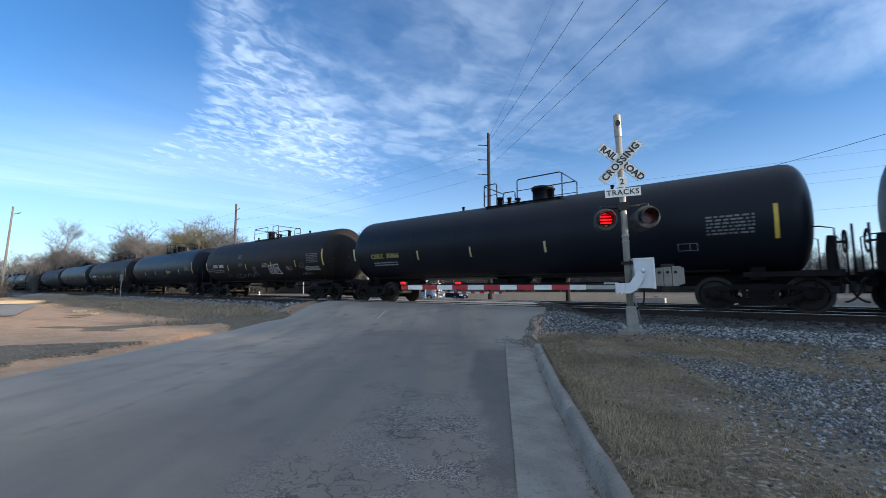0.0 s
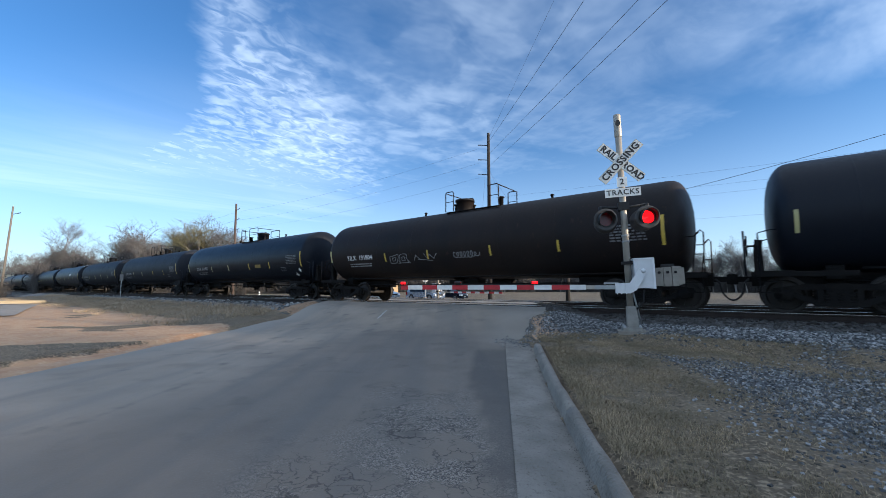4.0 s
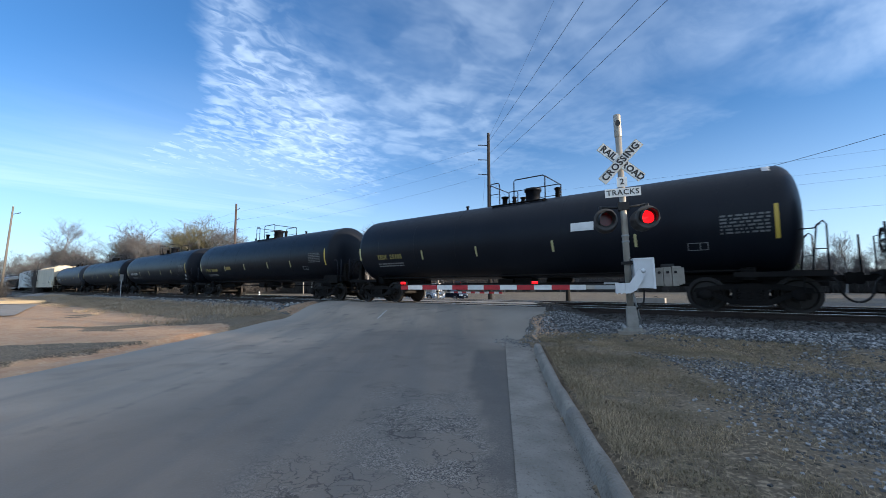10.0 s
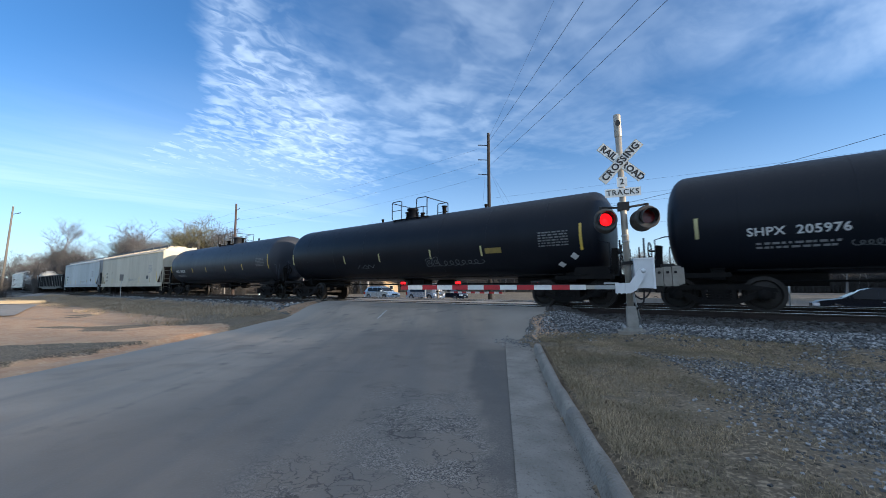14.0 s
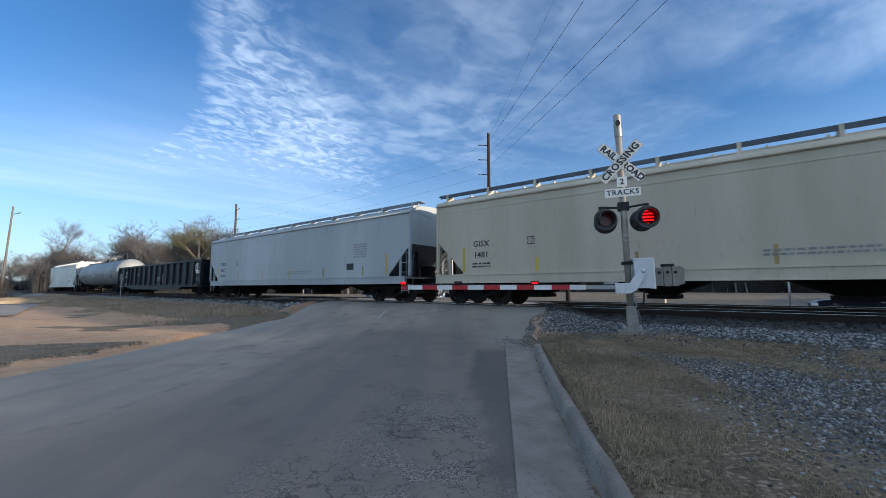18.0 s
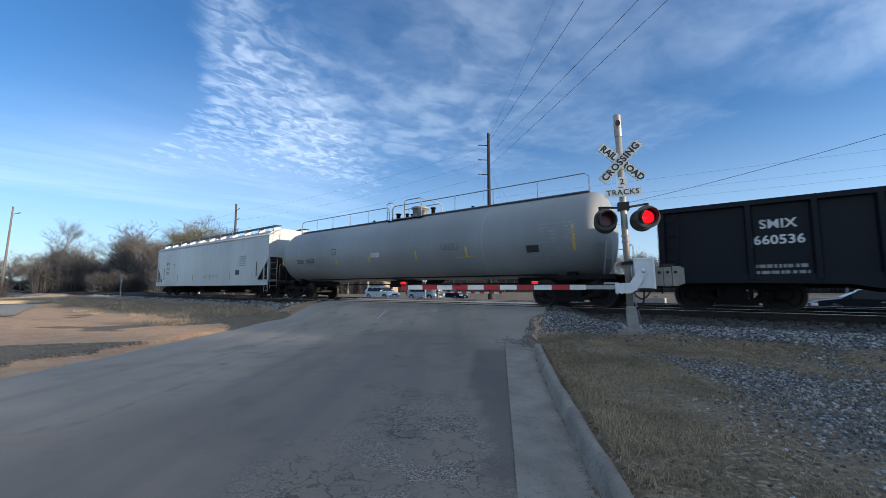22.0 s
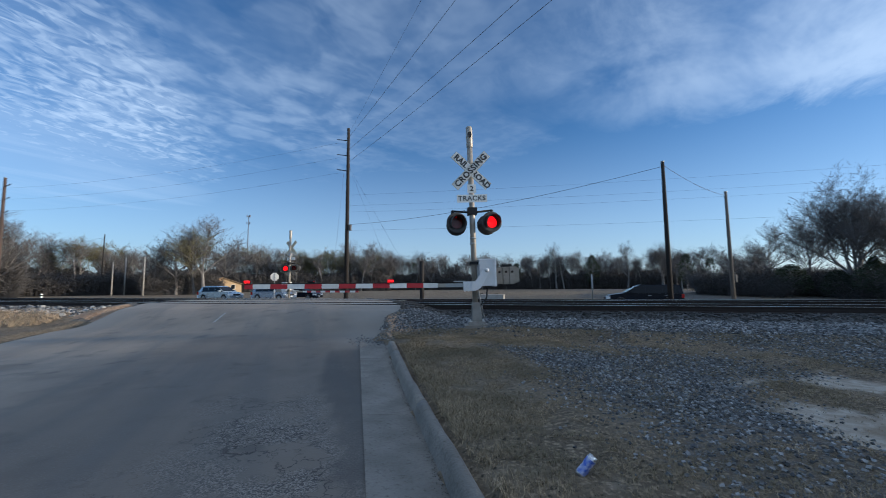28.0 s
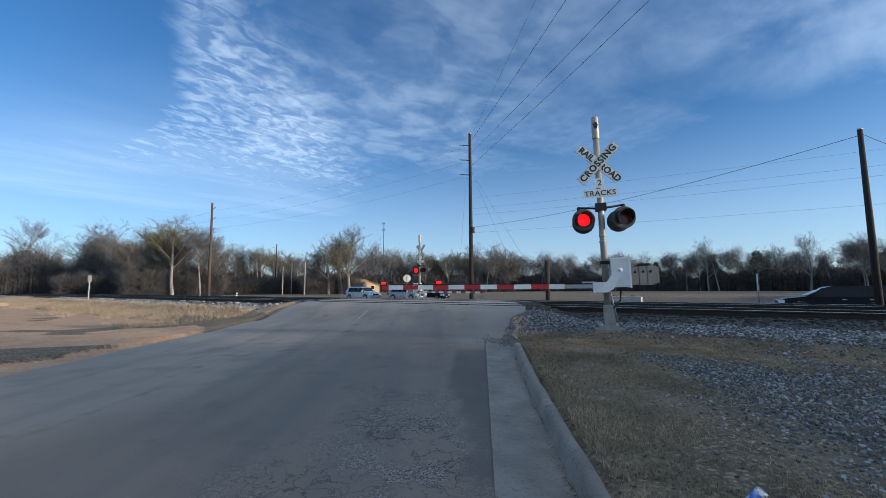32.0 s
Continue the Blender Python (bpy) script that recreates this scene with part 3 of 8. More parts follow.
def make_road():
    vs, fs, wear = [], [], []
    us = [1 - (1 - i / 44) ** 1.35 for i in range(45)]
    vv = [-14 + 0.4 * i for i in range(36)] + [0.4 + 0.2 * i for i in range(90)] + [18.4 + 0.4 * i for i in range(75)]
    for v in vv:
        left = ramp(ROAD_EDGE, v) + 0.1 * noise.noise((v * 0.6, 0, 9)) + 0.08 * noise.noise((v * 2.1, 0, 4))
        right = ramp(ROAD_RIGHT, v) + (0.16 * noise.noise((v * 1.3, 5, 0)) if v > 9.4 else 0.012 * noise.noise((v * 1.9, 5, 0)) + 0.006)
        for k in us:
            u = left + (right - left) * k
            x, y = road_xy(u, v)
            crown = 0.05 * (1 - ((u + 4.4) / 4.6) ** 2)
            sx, qx = sq(x, y)
            flat = smooth(9, 12, qx) * smooth(22, 19, qx)
            vs.append((x, y, road_z(x, y) + crown * (1 - flat) - 0.01))
            strip = 0.22 + 0.42 * smooth(3.4, 6.8, v)   # a darker strip of newer asphalt along the gutter
            dark = smooth(-strip - 0.12, -strip + 0.06, u + 0.14 * noise.noise((v * 2.2, u, 1)) + 0.07 * noise.noise((v * 6.1, u * 3, 3))) * smooth(2.0, 3.4, v + 0.5 * noise.noise((u * 3, v, 2))) * smooth(9.2, 8.3, v)
            near = smooth(-2.1, -0.9, u + 0.8 * noise.noise((v * 0.5, u, 1))) * smooth(7.0, 4.2, v + 0.8 * noise.noise((u, v * 0.7, 4))) * (1 - 0.85 * dark)
            dusty = smooth(-6.8, -8.8, u) + smooth(11.6, 12.6, qx) * smooth(20.5, 19.4, qx) * 0.45 + 0.8 * smooth(-1.0 + 0.5 * noise.noise((v * 2, 1, 1)), 0.2, u) * smooth(8.6, 9.6, v)
            lane = smooth(-5.2, -3.4, u + 0.5 * noise.noise((v * 0.3, u * 0.4, 6))) * smooth(13, 10, v)
            wear.extend((near, max(dark * 0.78, lane * 0.46), min(1, dusty), 1))
    n = len(us)
    for j in range(len(vv) - 1):
        for i in range(n - 1):
            fs.append((j * n + i, j * n + i + 1, j * n + n + i + 1, j * n + n + i))
    me = bpy.data.meshes.new("road")
    me.from_pydata(vs, [], fs)
    me.attributes.new("wear", "FLOAT_COLOR", "POINT").data.foreach_set("color", wear)
    for poly in me.polygons:
        poly.use_smooth = True
    me.materials.append(ASPHALT)
    tagged(new("road", me), "worn grey asphalt road, cracked along its gutter edge", "road", kind="structure")


make_road()


def strip_road(name, label, pts, half, lift):
    """A flat road through points."""
    vs, fs, wear = [], [], []
    pts = [Vector(p) for p in pts]
    for i, p in enumerate(pts):
        d = (pts[min(i + 1, len(pts) - 1)] - pts[max(i - 1, 0)]).normalized()
        n = Vector((d.y, -d.x, 0))
        for k in range(5):
            o = p + n * half * (k / 2 - 1)
            vs.append((o.x, o.y, max(land_z(o.x, o.y) + lift, 0)))
            wear.extend((0.0, 0.0, 0.5 if k in (0, 4) else 0.1, 1))
    for i in range(len(pts) - 1):
        for k in range(4):
            fs.append((i * 5 + k, i * 5 + k + 1, i * 5 + 6 + k, i * 5 + 5 + k))
    me = bpy.data.meshes.new(name)
    me.from_pydata(vs, [], fs)
    me.attributes.new("wear", "FLOAT_COLOR", "POINT").data.foreach_set("color", wear)
    me.materials.append(ASPHALT)
    tagged(new(name, me), label, "road", kind="structure")


strip_road("road_far", "asphalt road running beside the railway", [at(s_, 35.6, 0) for s_ in range(-70, 190, 4)], 3.4, 0.05)
strip_road("road_side", "pale paved side road", [(-24 - 5 * k, 18 + 5.2 * k + 0.1 * k * k, 0) for k in range(0, 12)], 3.2, 0.05)
strip_road("road_right", "street running away between trees", [(41 + 8 * k, 11 + 1.6 * k, 0) for k in range(0, 26)], 3.6, 0.06)

# kerb and gutter, poured in sections
kerb = thing("kerb", "worn grey concrete kerb with a wide gutter pan", "kerb", kind="structure")


def kerb_section(v0, v1):
    def fill(bm):
        prof = [(-0.012, -0.2), (0.004, 0.006), (0.575, -0.045), (0.605, 0.07), (0.622, 0.1), (0.648, 0.116), (0.695, 0.118), (0.716, 0.10), (0.72, -0.2)]
        n = 12
        rows = []
        for i in range(n + 1):
            v = v0 + (v1 - v0) * i / n
            row = []
            for u, z in prof:
                drop = smooth(9.5, 8.2, v)
                uu = u + 0.05 * smooth(8.0, 9.6, v) * (1 if u > 0.3 else 0)
                if z > 0.05:   # chipped arris
                    uu += 0.016 * noise.noise((v * 3.1, z * 9, 4)) + 0.009 * noise.noise((v * 9, z * 20, 6))
                    z = z + 0.008 * noise.noise((v * 4.3, u * 8, 2))
                x, y = road_xy(uu, v)
                row.append(bm.verts.new((x, y, road_z(x, y) + z * (drop if z > 0.02 else 1) + 0.004 * noise.noise((u * 9, v * 2.3, 0)))))
            rows.append(row)
        for a, b in zip(rows, rows[1:]):
            for k in range(len(prof) - 1):
                f = bm.faces.new((a[k], a[k + 1], b[k + 1], b[k]))
                f.smooth = 2 < k < 7
        bm.faces.new(rows[0])
        bm.faces.new(rows[-1][::-1])
    part("kerb_section", fill, CONC, kerb)


v_ = -7.6
while v_ < 9.3:
    kerb_section(v_, min(v_ + 3.04, 9.5))
    v_ += 3.05

# centre line dashes
paint = mat("worn_road_paint", (0.42, 0.41, 0.38), (0.2, 0.2, 0.19), 4.0, 0.85, bump=0.2)


def dash(v0, v1, u):
    def fill(bm):
        k = 8
        rows = []
        for i in range(k + 1):
            v = v0 + (v1 - v0) * i / k
            row = []
            for du in (-0.035, 0.035):
                x, y = road_xy(u + du + 0.01 * noise.noise((v * 7, du, 0)), v)
                sx, qx = sq(x, y)
                crown = 0.05 * (1 - ((u + 4.4) / 4.6) ** 2) * (1 - smooth(9, 12, qx) * smooth(22, 19, qx))
                row.append(bm.verts.new((x, y, road_z(x, y) + crown - 0.002)))
            rows.append(row)
        for a, b in zip(rows, rows[1:]):
            bm.faces.new((a[0], a[1], b[1], b[0]))
    bm = bmesh.new()
    fill(bm)
    me = mesh_of(bm, "road_marking")
    me.materials.append(paint)
    tagged(new("road_marking", me), "worn pale centre line dash on asphalt", "road marking", "centre line dashes", "structure")


dash(13.5, 14.6, -4.35)

# ======== tracks ========
S0, S1 = -560.0, 260.0


def make_track(name, q, label):
    tr = thing(name, label, "railway track", "tracks", kind="structure")
    tr.matrix_basis = pose(*at(0, q, RAIL), 0, 0, HEAD)
    for side in (-0.755, 0.755):
        def web(bm, y=side):
            prof = [(-0.07, -0.18), (0.07, -0.18), (0.07, -0.168), (0.012, -0.15), (0.012, -0.045), (0.034, -0.035), (0.034, -0.006), (-0.034, -0.006), (-0.034, -0.035), (-0.012, -0.045), (-0.012, -0.15), (-0.07, -0.168)]
            a = [bm.verts.new((S0, y + p, z)) for p, z in prof]
            b = [bm.verts.new((S1, y + p, z)) for p, z in prof]
            for i in range(len(prof)):
                bm.faces.new((a[i], a[(i + 1) % len(prof)], b[(i + 1) % len(prof)], b[i]))
        part("rail", web, RAILSIDE, tr, "rusty steel rail")

        def head(bm, y=side):
            box(bm, S0, S1, y - 0.034, y + 0.034, -0.006, 0.0)
        part("rail_head", head, RAILTOP, tr, "polished running surface")
    return tr


track_near = make_track("railway_track", Q1, "railway track with polished rails on dark ties")
track_far = make_track("railway_track", Q2, "second railway track behind the first one")


def tie_mesh(bm):
    box(bm, -0.115, 0.115, -1.3, 1.3, -0.36, -0.182)


rt = random.Random(4)
for tr in (track_near, track_far):
    for i in range(-100, 70):
        x = i * 0.56
        xx, yy = at(x, Q1 if tr is track_near else Q2)[:2]
        u, v = road_uv(xx, yy)
        if -10.5 < u < 0.6:
            continue
        part("tie", tie_mesh, TIE, tr, where=pose(x + rt.uniform(-0.03, 0.03), rt.uniform(-0.05, 0.05), rt.uniform(-0.008, 0.0), 0, 0, rt.uniform(-1, 1)), key="tie", bevel=0.012)


def far_ties(bm):
    for q0 in (0, Q2 - Q1):
        for i in list(range(-560, -100)) + list(range(70, 300)):
            x = i * 0.56
            box(bm, x - 0.115, x + 0.115, q0 - 1.3, q0 + 1.3, -0.36, -0.182)


fo = part("ties", far_ties, TIE, track_near)
fo["kind"] = "stuff"

# ======== train ========
GAPS = [2.02, -15.60, -32.15, -48.87, -66.30, -84.08, -101.49, -119.10, -136.75, -154.50, -172.41, -190.97, -208.75, -229.75, -250.01, -272.12, -291.48, -310.6]
TR, TZ = 1.44, 2.40      # tank radius and height of its axis over the rails
WHEEL_R = 0.44


def run(t):
    """How far the train has gone."""
    k = min(t, 22.0)
    return 12.247 * k - 0.020514 * k * k + 0.000938 * k ** 3 + 12.35 * (t - k) - 0.09 * (t - k) ** 2


def on_tank(me, x0, phi0, lift):
    """Bend a flat mesh (x along, y up the side) onto the near side of a tank."""
    for v in me.vertices:
        r = TR + lift + v.co.z
        a = phi0 + v.co.y / TR
        v.co = (x0 + v.co.x, -r * math.cos(a), TZ + r * math.sin(a))


def plate(name, x, z, w, h, material, parent, label="", r=None, thick=0.006):
    """A thin sheet that lies on the tank's side, centred at x and height z over the rails."""
    phi = math.asin(max(-0.99, min(0.99, (z - TZ) / TR)))

    def fill(bm):
        k = 4
        for zz in (0.0,):
            rows = [[bm.verts.new((sx * w / 2, h * (i / k - 0.5), thick)) for sx in (-1, 1)] for i in range(k + 1)]
            for a, b in zip(rows, rows[1:]):
                bm.faces.new((a[0], a[1], b[1], b[0]))
            rim = [rows[0][0], rows[0][1]] + [r_[1] for r_ in rows[1:]] + [r_[0] for r_ in rows[:0:-1]]
            low = [bm.verts.new((v.co.x, v.co.y, -0.004)) for v in rim]
            for i in range(len(rim)):
                bm.faces.new((rim[i], low[i], low[(i + 1) % len(rim)], rim[(i + 1) % len(rim)]))
    ob = part(name, fill, material, parent, label)
    on_tank(ob.data, x, phi, 0.0)
    return ob


def tank_text(text, x, z, size, material, parent, label="", space=1.08):
    z, size = z - 0.34, size * 0.8
    text = text.replace(" ", "  ")
    ob = lettering("lettering", text, size, material, parent, Matrix(), label, 0.002, space, 0.006)
    on_tank(ob.data, x, math.asin((z - TZ) / TR), 0.004)
    return ob


def stencil_bars(name, x, z, w, h, rows, material, parent, rnd, label="", flat=None):
    """Rows of small illegible stencilled bars."""
    def fill(bm):
        for r in range(rows):
            yy = h * (0.5 - (r + 0.5) / rows)
            xx = -w / 2
            while xx < w / 2 - 0.03:
                ln = min(rnd.uniform(0.04, 0.16), w / 2 - xx)
                hh = h / rows * 0.27
                vs = [bm.verts.new(c) for c in ((xx, yy - hh, 0), (xx + ln, yy - hh, 0), (xx + ln, yy + hh, 0), (xx, yy + hh, 0))]
                bm.faces.new(vs)
                xx += ln + rnd.uniform(0.02, 0.06)
    ob = part(name, fill, material, parent, label)
    ob["kind"] = "stuff"
    if flat is None:
        on_tank(ob.data, x, math.asin((z - TZ) / TR), 0.008)
    else:
        for v in ob.data.vertices:
            v.co = (x + v.co.x, flat - 0.008, z + v.co.y)
    return ob


def frame_box(name, x, z, w, h, material, parent, flat=None, th=0.025):
    def fill(bm):
        for a, b, c, d in ((-w / 2, w / 2, -h / 2, -h / 2 + th), (-w / 2, w / 2, h / 2 - th, h / 2), (-w / 2, -w / 2 + th, -h / 2, h / 2), (w / 2 - th, w / 2, -h / 2, h / 2), (0.1 * w, 0.1 * w + th, -h / 2, h / 2)):
            vs = [bm.verts.new(p) for p in ((a, c, 0), (b, c, 0), (b, d, 0), (a, d, 0))]
            bm.faces.new(vs)
    ob = part(name, fill, material, parent)
    if flat is None:
        on_tank(ob.data, x, math.asin((z - TZ) / TR), 0.008)
    else:
        for v in ob.data.vertices:
            v.co = (x + v.co.x, flat - 0.008, z + v.co.y)


def diamond(x, z, size, parent, material=None):
    def fill(bm):
        bm.faces.new([bm.verts.new(p) for p in ((-size, 0, 0), (0, -size, 0), (size, 0, 0), (0, size, 0))])
        h = size * 0.35
    ob = part("placard", fill, material or WHITE, parent, "white diamond placard")
    on_tank(ob.data, x, math.asin((z - TZ) / TR), 0.010)


def scrawl(name, x, z, w, h, parent, material, rnd, flat=None, strokes=5, style="loops", weight=0.014):
    """Spray-painted loops, spikes or hollow bubbles that spell nothing."""
    lines = []
    if style == "spikes":
        pts = []
        for k in range(strokes + 1):
            up = 0.5 if k % 2 else -0.5
            pts.append((-w / 2 + w * (k + rnd.uniform(-0.35, 0.35)) / strokes, h * up * rnd.uniform(0.45, 1.0)))
        cut = rnd.randrange(2, max(3, strokes - 2))
        lines += [pts[:cut], pts[cut - 1:] if rnd.random() < 0.5 else pts[cut:]]
        lines.append([(-w * 0.3, -h * 0.3), (w * rnd.uniform(0.0, 0.3), -h * rnd.uniform(0.4, 0.55))])
    elif style == "loops":
        n, p0 = 14 * strokes, rnd.uniform(0, 6.28)
        amp = [rnd.uniform(0.4, 1.0) for _ in range(strokes + 2)]
        pts = []
        for i in range(n + 1):
            t_ = i / n
            k = min(strokes - 1, int(t_ * strokes))
            f_ = t_ * strokes - k
            a_ = amp[k] * (1 - f_) + amp[k + 1] * f_
            an = p0 + 6.28 * t_ * strokes
            pts.append((-w / 2 + w * t_ + w / strokes * 0.5 * math.cos(an), h * 0.5 * a_ * math.sin(an)))
        lines.append(pts)
    else:
        for k in range(strokes):
            cx, cw = -w / 2 + w * (k + 0.5) / strokes, w / strokes * 0.5
            p0, p1 = rnd.uniform(0, 6.28), rnd.uniform(0, 6.28)
            for shrink in (1.0, 0.4):
                ring = []
                for i in range(29):
                    a_ = 6.283 * i / 28
                    r_ = shrink * (1 + 0.16 * math.sin(2 * a_ + p0) + 0.1 * math.sin(3 * a_ + p1))
                    ring.append((cx + cw * r_ * max(-0.85, min(0.85, 1.15 * math.cos(a_))), h * 0.5 * r_ * max(-0.85, min(0.85, 1.15 * math.sin(a_)))))
                lines.append(ring)
            lines.append([(cx + cw * 0.9, -h * 0.2), (cx + cw * 1.2, -h * 0.5), (cx + cw * 0.7, -h * 0.46)])

    def fill(bm):
        for pts in lines:
            for (ax, ay), (bx, by) in zip(pts, pts[1:]):
                d = Vector((bx - ax, by - ay, 0))
                if d.length < 1e-4:
                    continue
                steps = max(1, int(d.length / 0.15))
                n_ = Vector((-d.y, d.x, 0)).normalized() * weight * rnd.uniform(0.75, 1.15)
                e_ = d.normalized() * weight * 0.5
                rows = [(Vector((ax, ay, 0)) - e_).lerp(Vector((bx, by, 0)) + e_, j / steps) for j in range(steps + 1)]
                vs = [(bm.verts.new(p - n_), bm.verts.new(p + n_)) for p in rows]
                for p_, q_ in zip(vs, vs[1:]):
                    bm.faces.new((p_[0], q_[0], q_[1], p_[1]))
    ob = part(name, fill, material, parent, "loose spray-painted graffiti")
    if flat is None:
        on_tank(ob.data, x, math.asin((z - TZ) / TR), 0.006)
    else:
        for v in ob.data.vertices:
            v.co = (x + v.co.x, flat - 0.006, z + v.co.y)


# ---- running gear, alike under every car ----
def wheelset_mesh(bm):
    for y in (-0.755, 0.755):
        sgn = 1 if y < 0 else -1
        prof = [(0.0, -0.03), (0.11, -0.05), (0.12, 0.03), (0.2, 0.0), (0.34, 0.02), (0.37, -0.05), (WHEEL_R, -0.05), (WHEEL_R, 0.055), (WHEEL_R + 0.03, 0.062), (WHEEL_R + 0.03, 0.085), (0.37, 0.09), (0.34, 0.06), (0.12, 0.07), (0.0, 0.07)]
        lathe(bm, prof, 28, Matrix.Translation((0, y, 0)) @ Matrix.Rotation(radians(-90 * sgn), 4, "X"), smooth_=False)
    tube(bm, [(0, -1.05, 0), (0, 1.05, 0)], 0.075, 10)
    for y in (-0.82, 0.82):   # webs that show the turning
        for k in range(3):
            m = Matrix.Rotation(radians(120 * k), 4, "Y")
            box(bm, 0.15, 0.33, y - 0.015, y + 0.015, -0.02, 0.02, m)


def side_frame_mesh(bm):
    """Cast frame: arched top, trussed bottom, two columns round the spring nest, pedestals."""
    y0, y1 = -1.08, -0.95
    prism(bm, [(-1.2, 0.5), (-1.16, 0.6), (-0.6, 0.7), (0.6, 0.7), (1.16, 0.6), (1.2, 0.5), (0.6, 0.57), (-0.6, 0.57)], y0, y1)
    prism(bm, [(-0.46, 0.19), (0.46, 0.19), (0.4, 0.3), (-0.4, 0.3)], y0 + 0.004, y1)
    for g in (-1, 1):
        prism(bm, [(g * 0.4, 0.2), (g * 0.98, 0.46), (g * 0.9, 0.57), (g * 0.34, 0.31)][::g], y0 + 0.008, y1 - 0.004)
        prism(bm, [(g * 0.27, 0.29), (g * 0.37, 0.29), (g * 0.37, 0.58), (g * 0.27, 0.58)][::g], y0 + 0.012, y1 - 0.008)
        prism(bm, [(g * 0.78, 0.44), (g * 1.08, 0.44), (g * 1.14, 0.56), (g * 0.78, 0.6)][::g], y0 - 0.01, y1 + 0.01)
        prism(bm, [(g * 1.05, 0.34), (g * 1.12, 0.34), (g * 1.15, 0.5), (g * 1.05, 0.5)][::g], y0 - 0.006, y1)


def bearing_mesh(bm):
    lathe(bm, [(0, -0.07), (0.12, -0.07), (0.14, -0.04), (0.14, 0.06), (0, 0.06)], 12, Matrix.Rotation(radians(90), 4, "X"))


def spring_mesh(bm):
    tube(bm, [(0.075 * math.cos(a * 0.9), 0.075 * math.sin(a * 0.9), 0.03 + 0.26 * a / 28) for a in range(29)], 0.02, 5)


def bolster_mesh(bm):
    prism(bm, [(-0.25, 0.24), (0.25, 0.24), (0.25, 0.45), (0.17, 0.72), (-0.17, 0.72), (-0.25, 0.45)], -1.06, 1.06)


def brake_beam_mesh(bm):
    for sx in (-1, 1):
        box(bm, sx * 0.46 - 0.05, sx * 0.46 + 0.05, -0.85, 0.85, 0.3, 0.4)
        for y in (-0.75, 0.75):
            box(bm, sx * 0.5 - 0.03, sx * 0.5 + 0.03, y - 0.07, y + 0.07, 0.28, 0.55)


WHEELSETS = []


def truck(car, x, span=0.93):
    tk = part("truck", bolster_mesh, UNDER, car, "four-wheeled cast steel truck, dark with grime", where=pose(x, 0, 0), key="bolster", bevel=0.02)
    for sx in (-1, 1):
        ws = part("wheelset", wheelset_mesh, WHEEL, tk, "steel wheels on an axle", where=pose(sx * span, 0, WHEEL_R), key="wheelset")
        WHEELSETS.append((ws, sx))
    for rz in (0, 180):
        part("side_frame", side_frame_mesh, UNDER, tk, where=pose(0, 0, 0, 0, 0, rz), key="side_frame", bevel=0.025)
        m = pose(0, 0, 0, 0, 0, rz)
        for x_ in (-0.2, 0, 0.2):
            part("spring", spring_mesh, UNDER, tk, where=m @ pose(x_, -1.0, 0.22), key="spring")
        for sx in (-1, 1):
            part("bearing", bearing_mesh, UNDER, tk, where=m @ pose(sx * span, -1.1, WHEEL_R), key="bearing")
    part("brake_rigging", brake_beam_mesh, UNDER, tk, key="brake_beam")
    return tk


def coupler_mesh(bm):
    box(bm, -0.5, 0.0, -0.07, 0.07, 0.78, 0.92)
    prism(bm, [(-0.02, 0.72), (0.06, 0.70), (0.16, 0.74), (0.16, 0.96), (0.06, 1.0), (-0.02, 0.97)], -0.13, 0.13)
    box(bm, -0.62, -0.45, -0.26, 0.26, 0.68, 1.0)


def hose_mesh(bm, y=-0.3):
    tube(bm, [(-0.26, y, 0.86)] + [(0.14 - 0.3 * math.cos(a), y, 0.74 - 0.46 * math.sin(a)) for a in np.linspace(0, math.pi / 2, 11)], 0.027, 6)


def couplers(car, right, left):
    """Couplers and hanging air hoses; right and left are the coupling points."""
    for rz, x in ((0, right - 0.14), (180, 0.14 - left)):
        m = pose(x, 0, 0, 0, 0, rz)
        part("coupler", coupler_mesh, UNDER, car, where=m, key="coupler", bevel=0.02)
        part("air_hose", lambda bm: hose_mesh(bm, 0.3 if rz else -0.3), HOOD, car, where=m, key="hose%d" % rz)


def ladder(car, name, x, y, z0, z1, w, material, along_x=True, rungs=None):
    def fill(bm):
        for s_ in (-w / 2, w / 2):
            a, b = ((x + s_, y, z0), (x + s_, y, z1)) if along_x else ((x, y + s_, z0), (x, y + s_, z1))
            tube(bm, [a, b], 0.018, 6)
        k = rungs or max(2, int((z1 - z0) / 0.33))
        for i in range(k):
            z = z0 + (z1 - z0) * (i + 0.5) / k
            a, b = ((x - w / 2, y, z), (x + w / 2, y, z)) if along_x else ((x, y - w / 2, z), (x, y + w / 2, z))
            tube(bm, [a, b], 0.012, 5)
    return part(name, fill, material, car)


def tank_body(length, r=TR, heads=0.56):
    def fill(bm):
        n = 48
        prof = []
        half = length / 2
        k = 9
        for i in range(k + 1):
            a = math.pi / 2 * i / k
            prof.append((r * math.sin(a) ** 0.8, -half + heads * (1 - math.cos(a) ** 0.8)))
        rings = 14
        for i in range(1, rings):
            prof.append((r, -half + heads + (length - 2 * heads) * i / rings))
        for i in range(k + 1):
            a = math.pi / 2 * (k - i) / k
            prof.append((r * max(0.0, math.sin(a)) ** 0.8, half - heads * (1 - math.cos(a) ** 0.8)))
        lathe(bm, prof, n, Matrix.Translation((0, 0, TZ)) @ Matrix.Rotation(radians(90), 4, "Y"))
    return fill


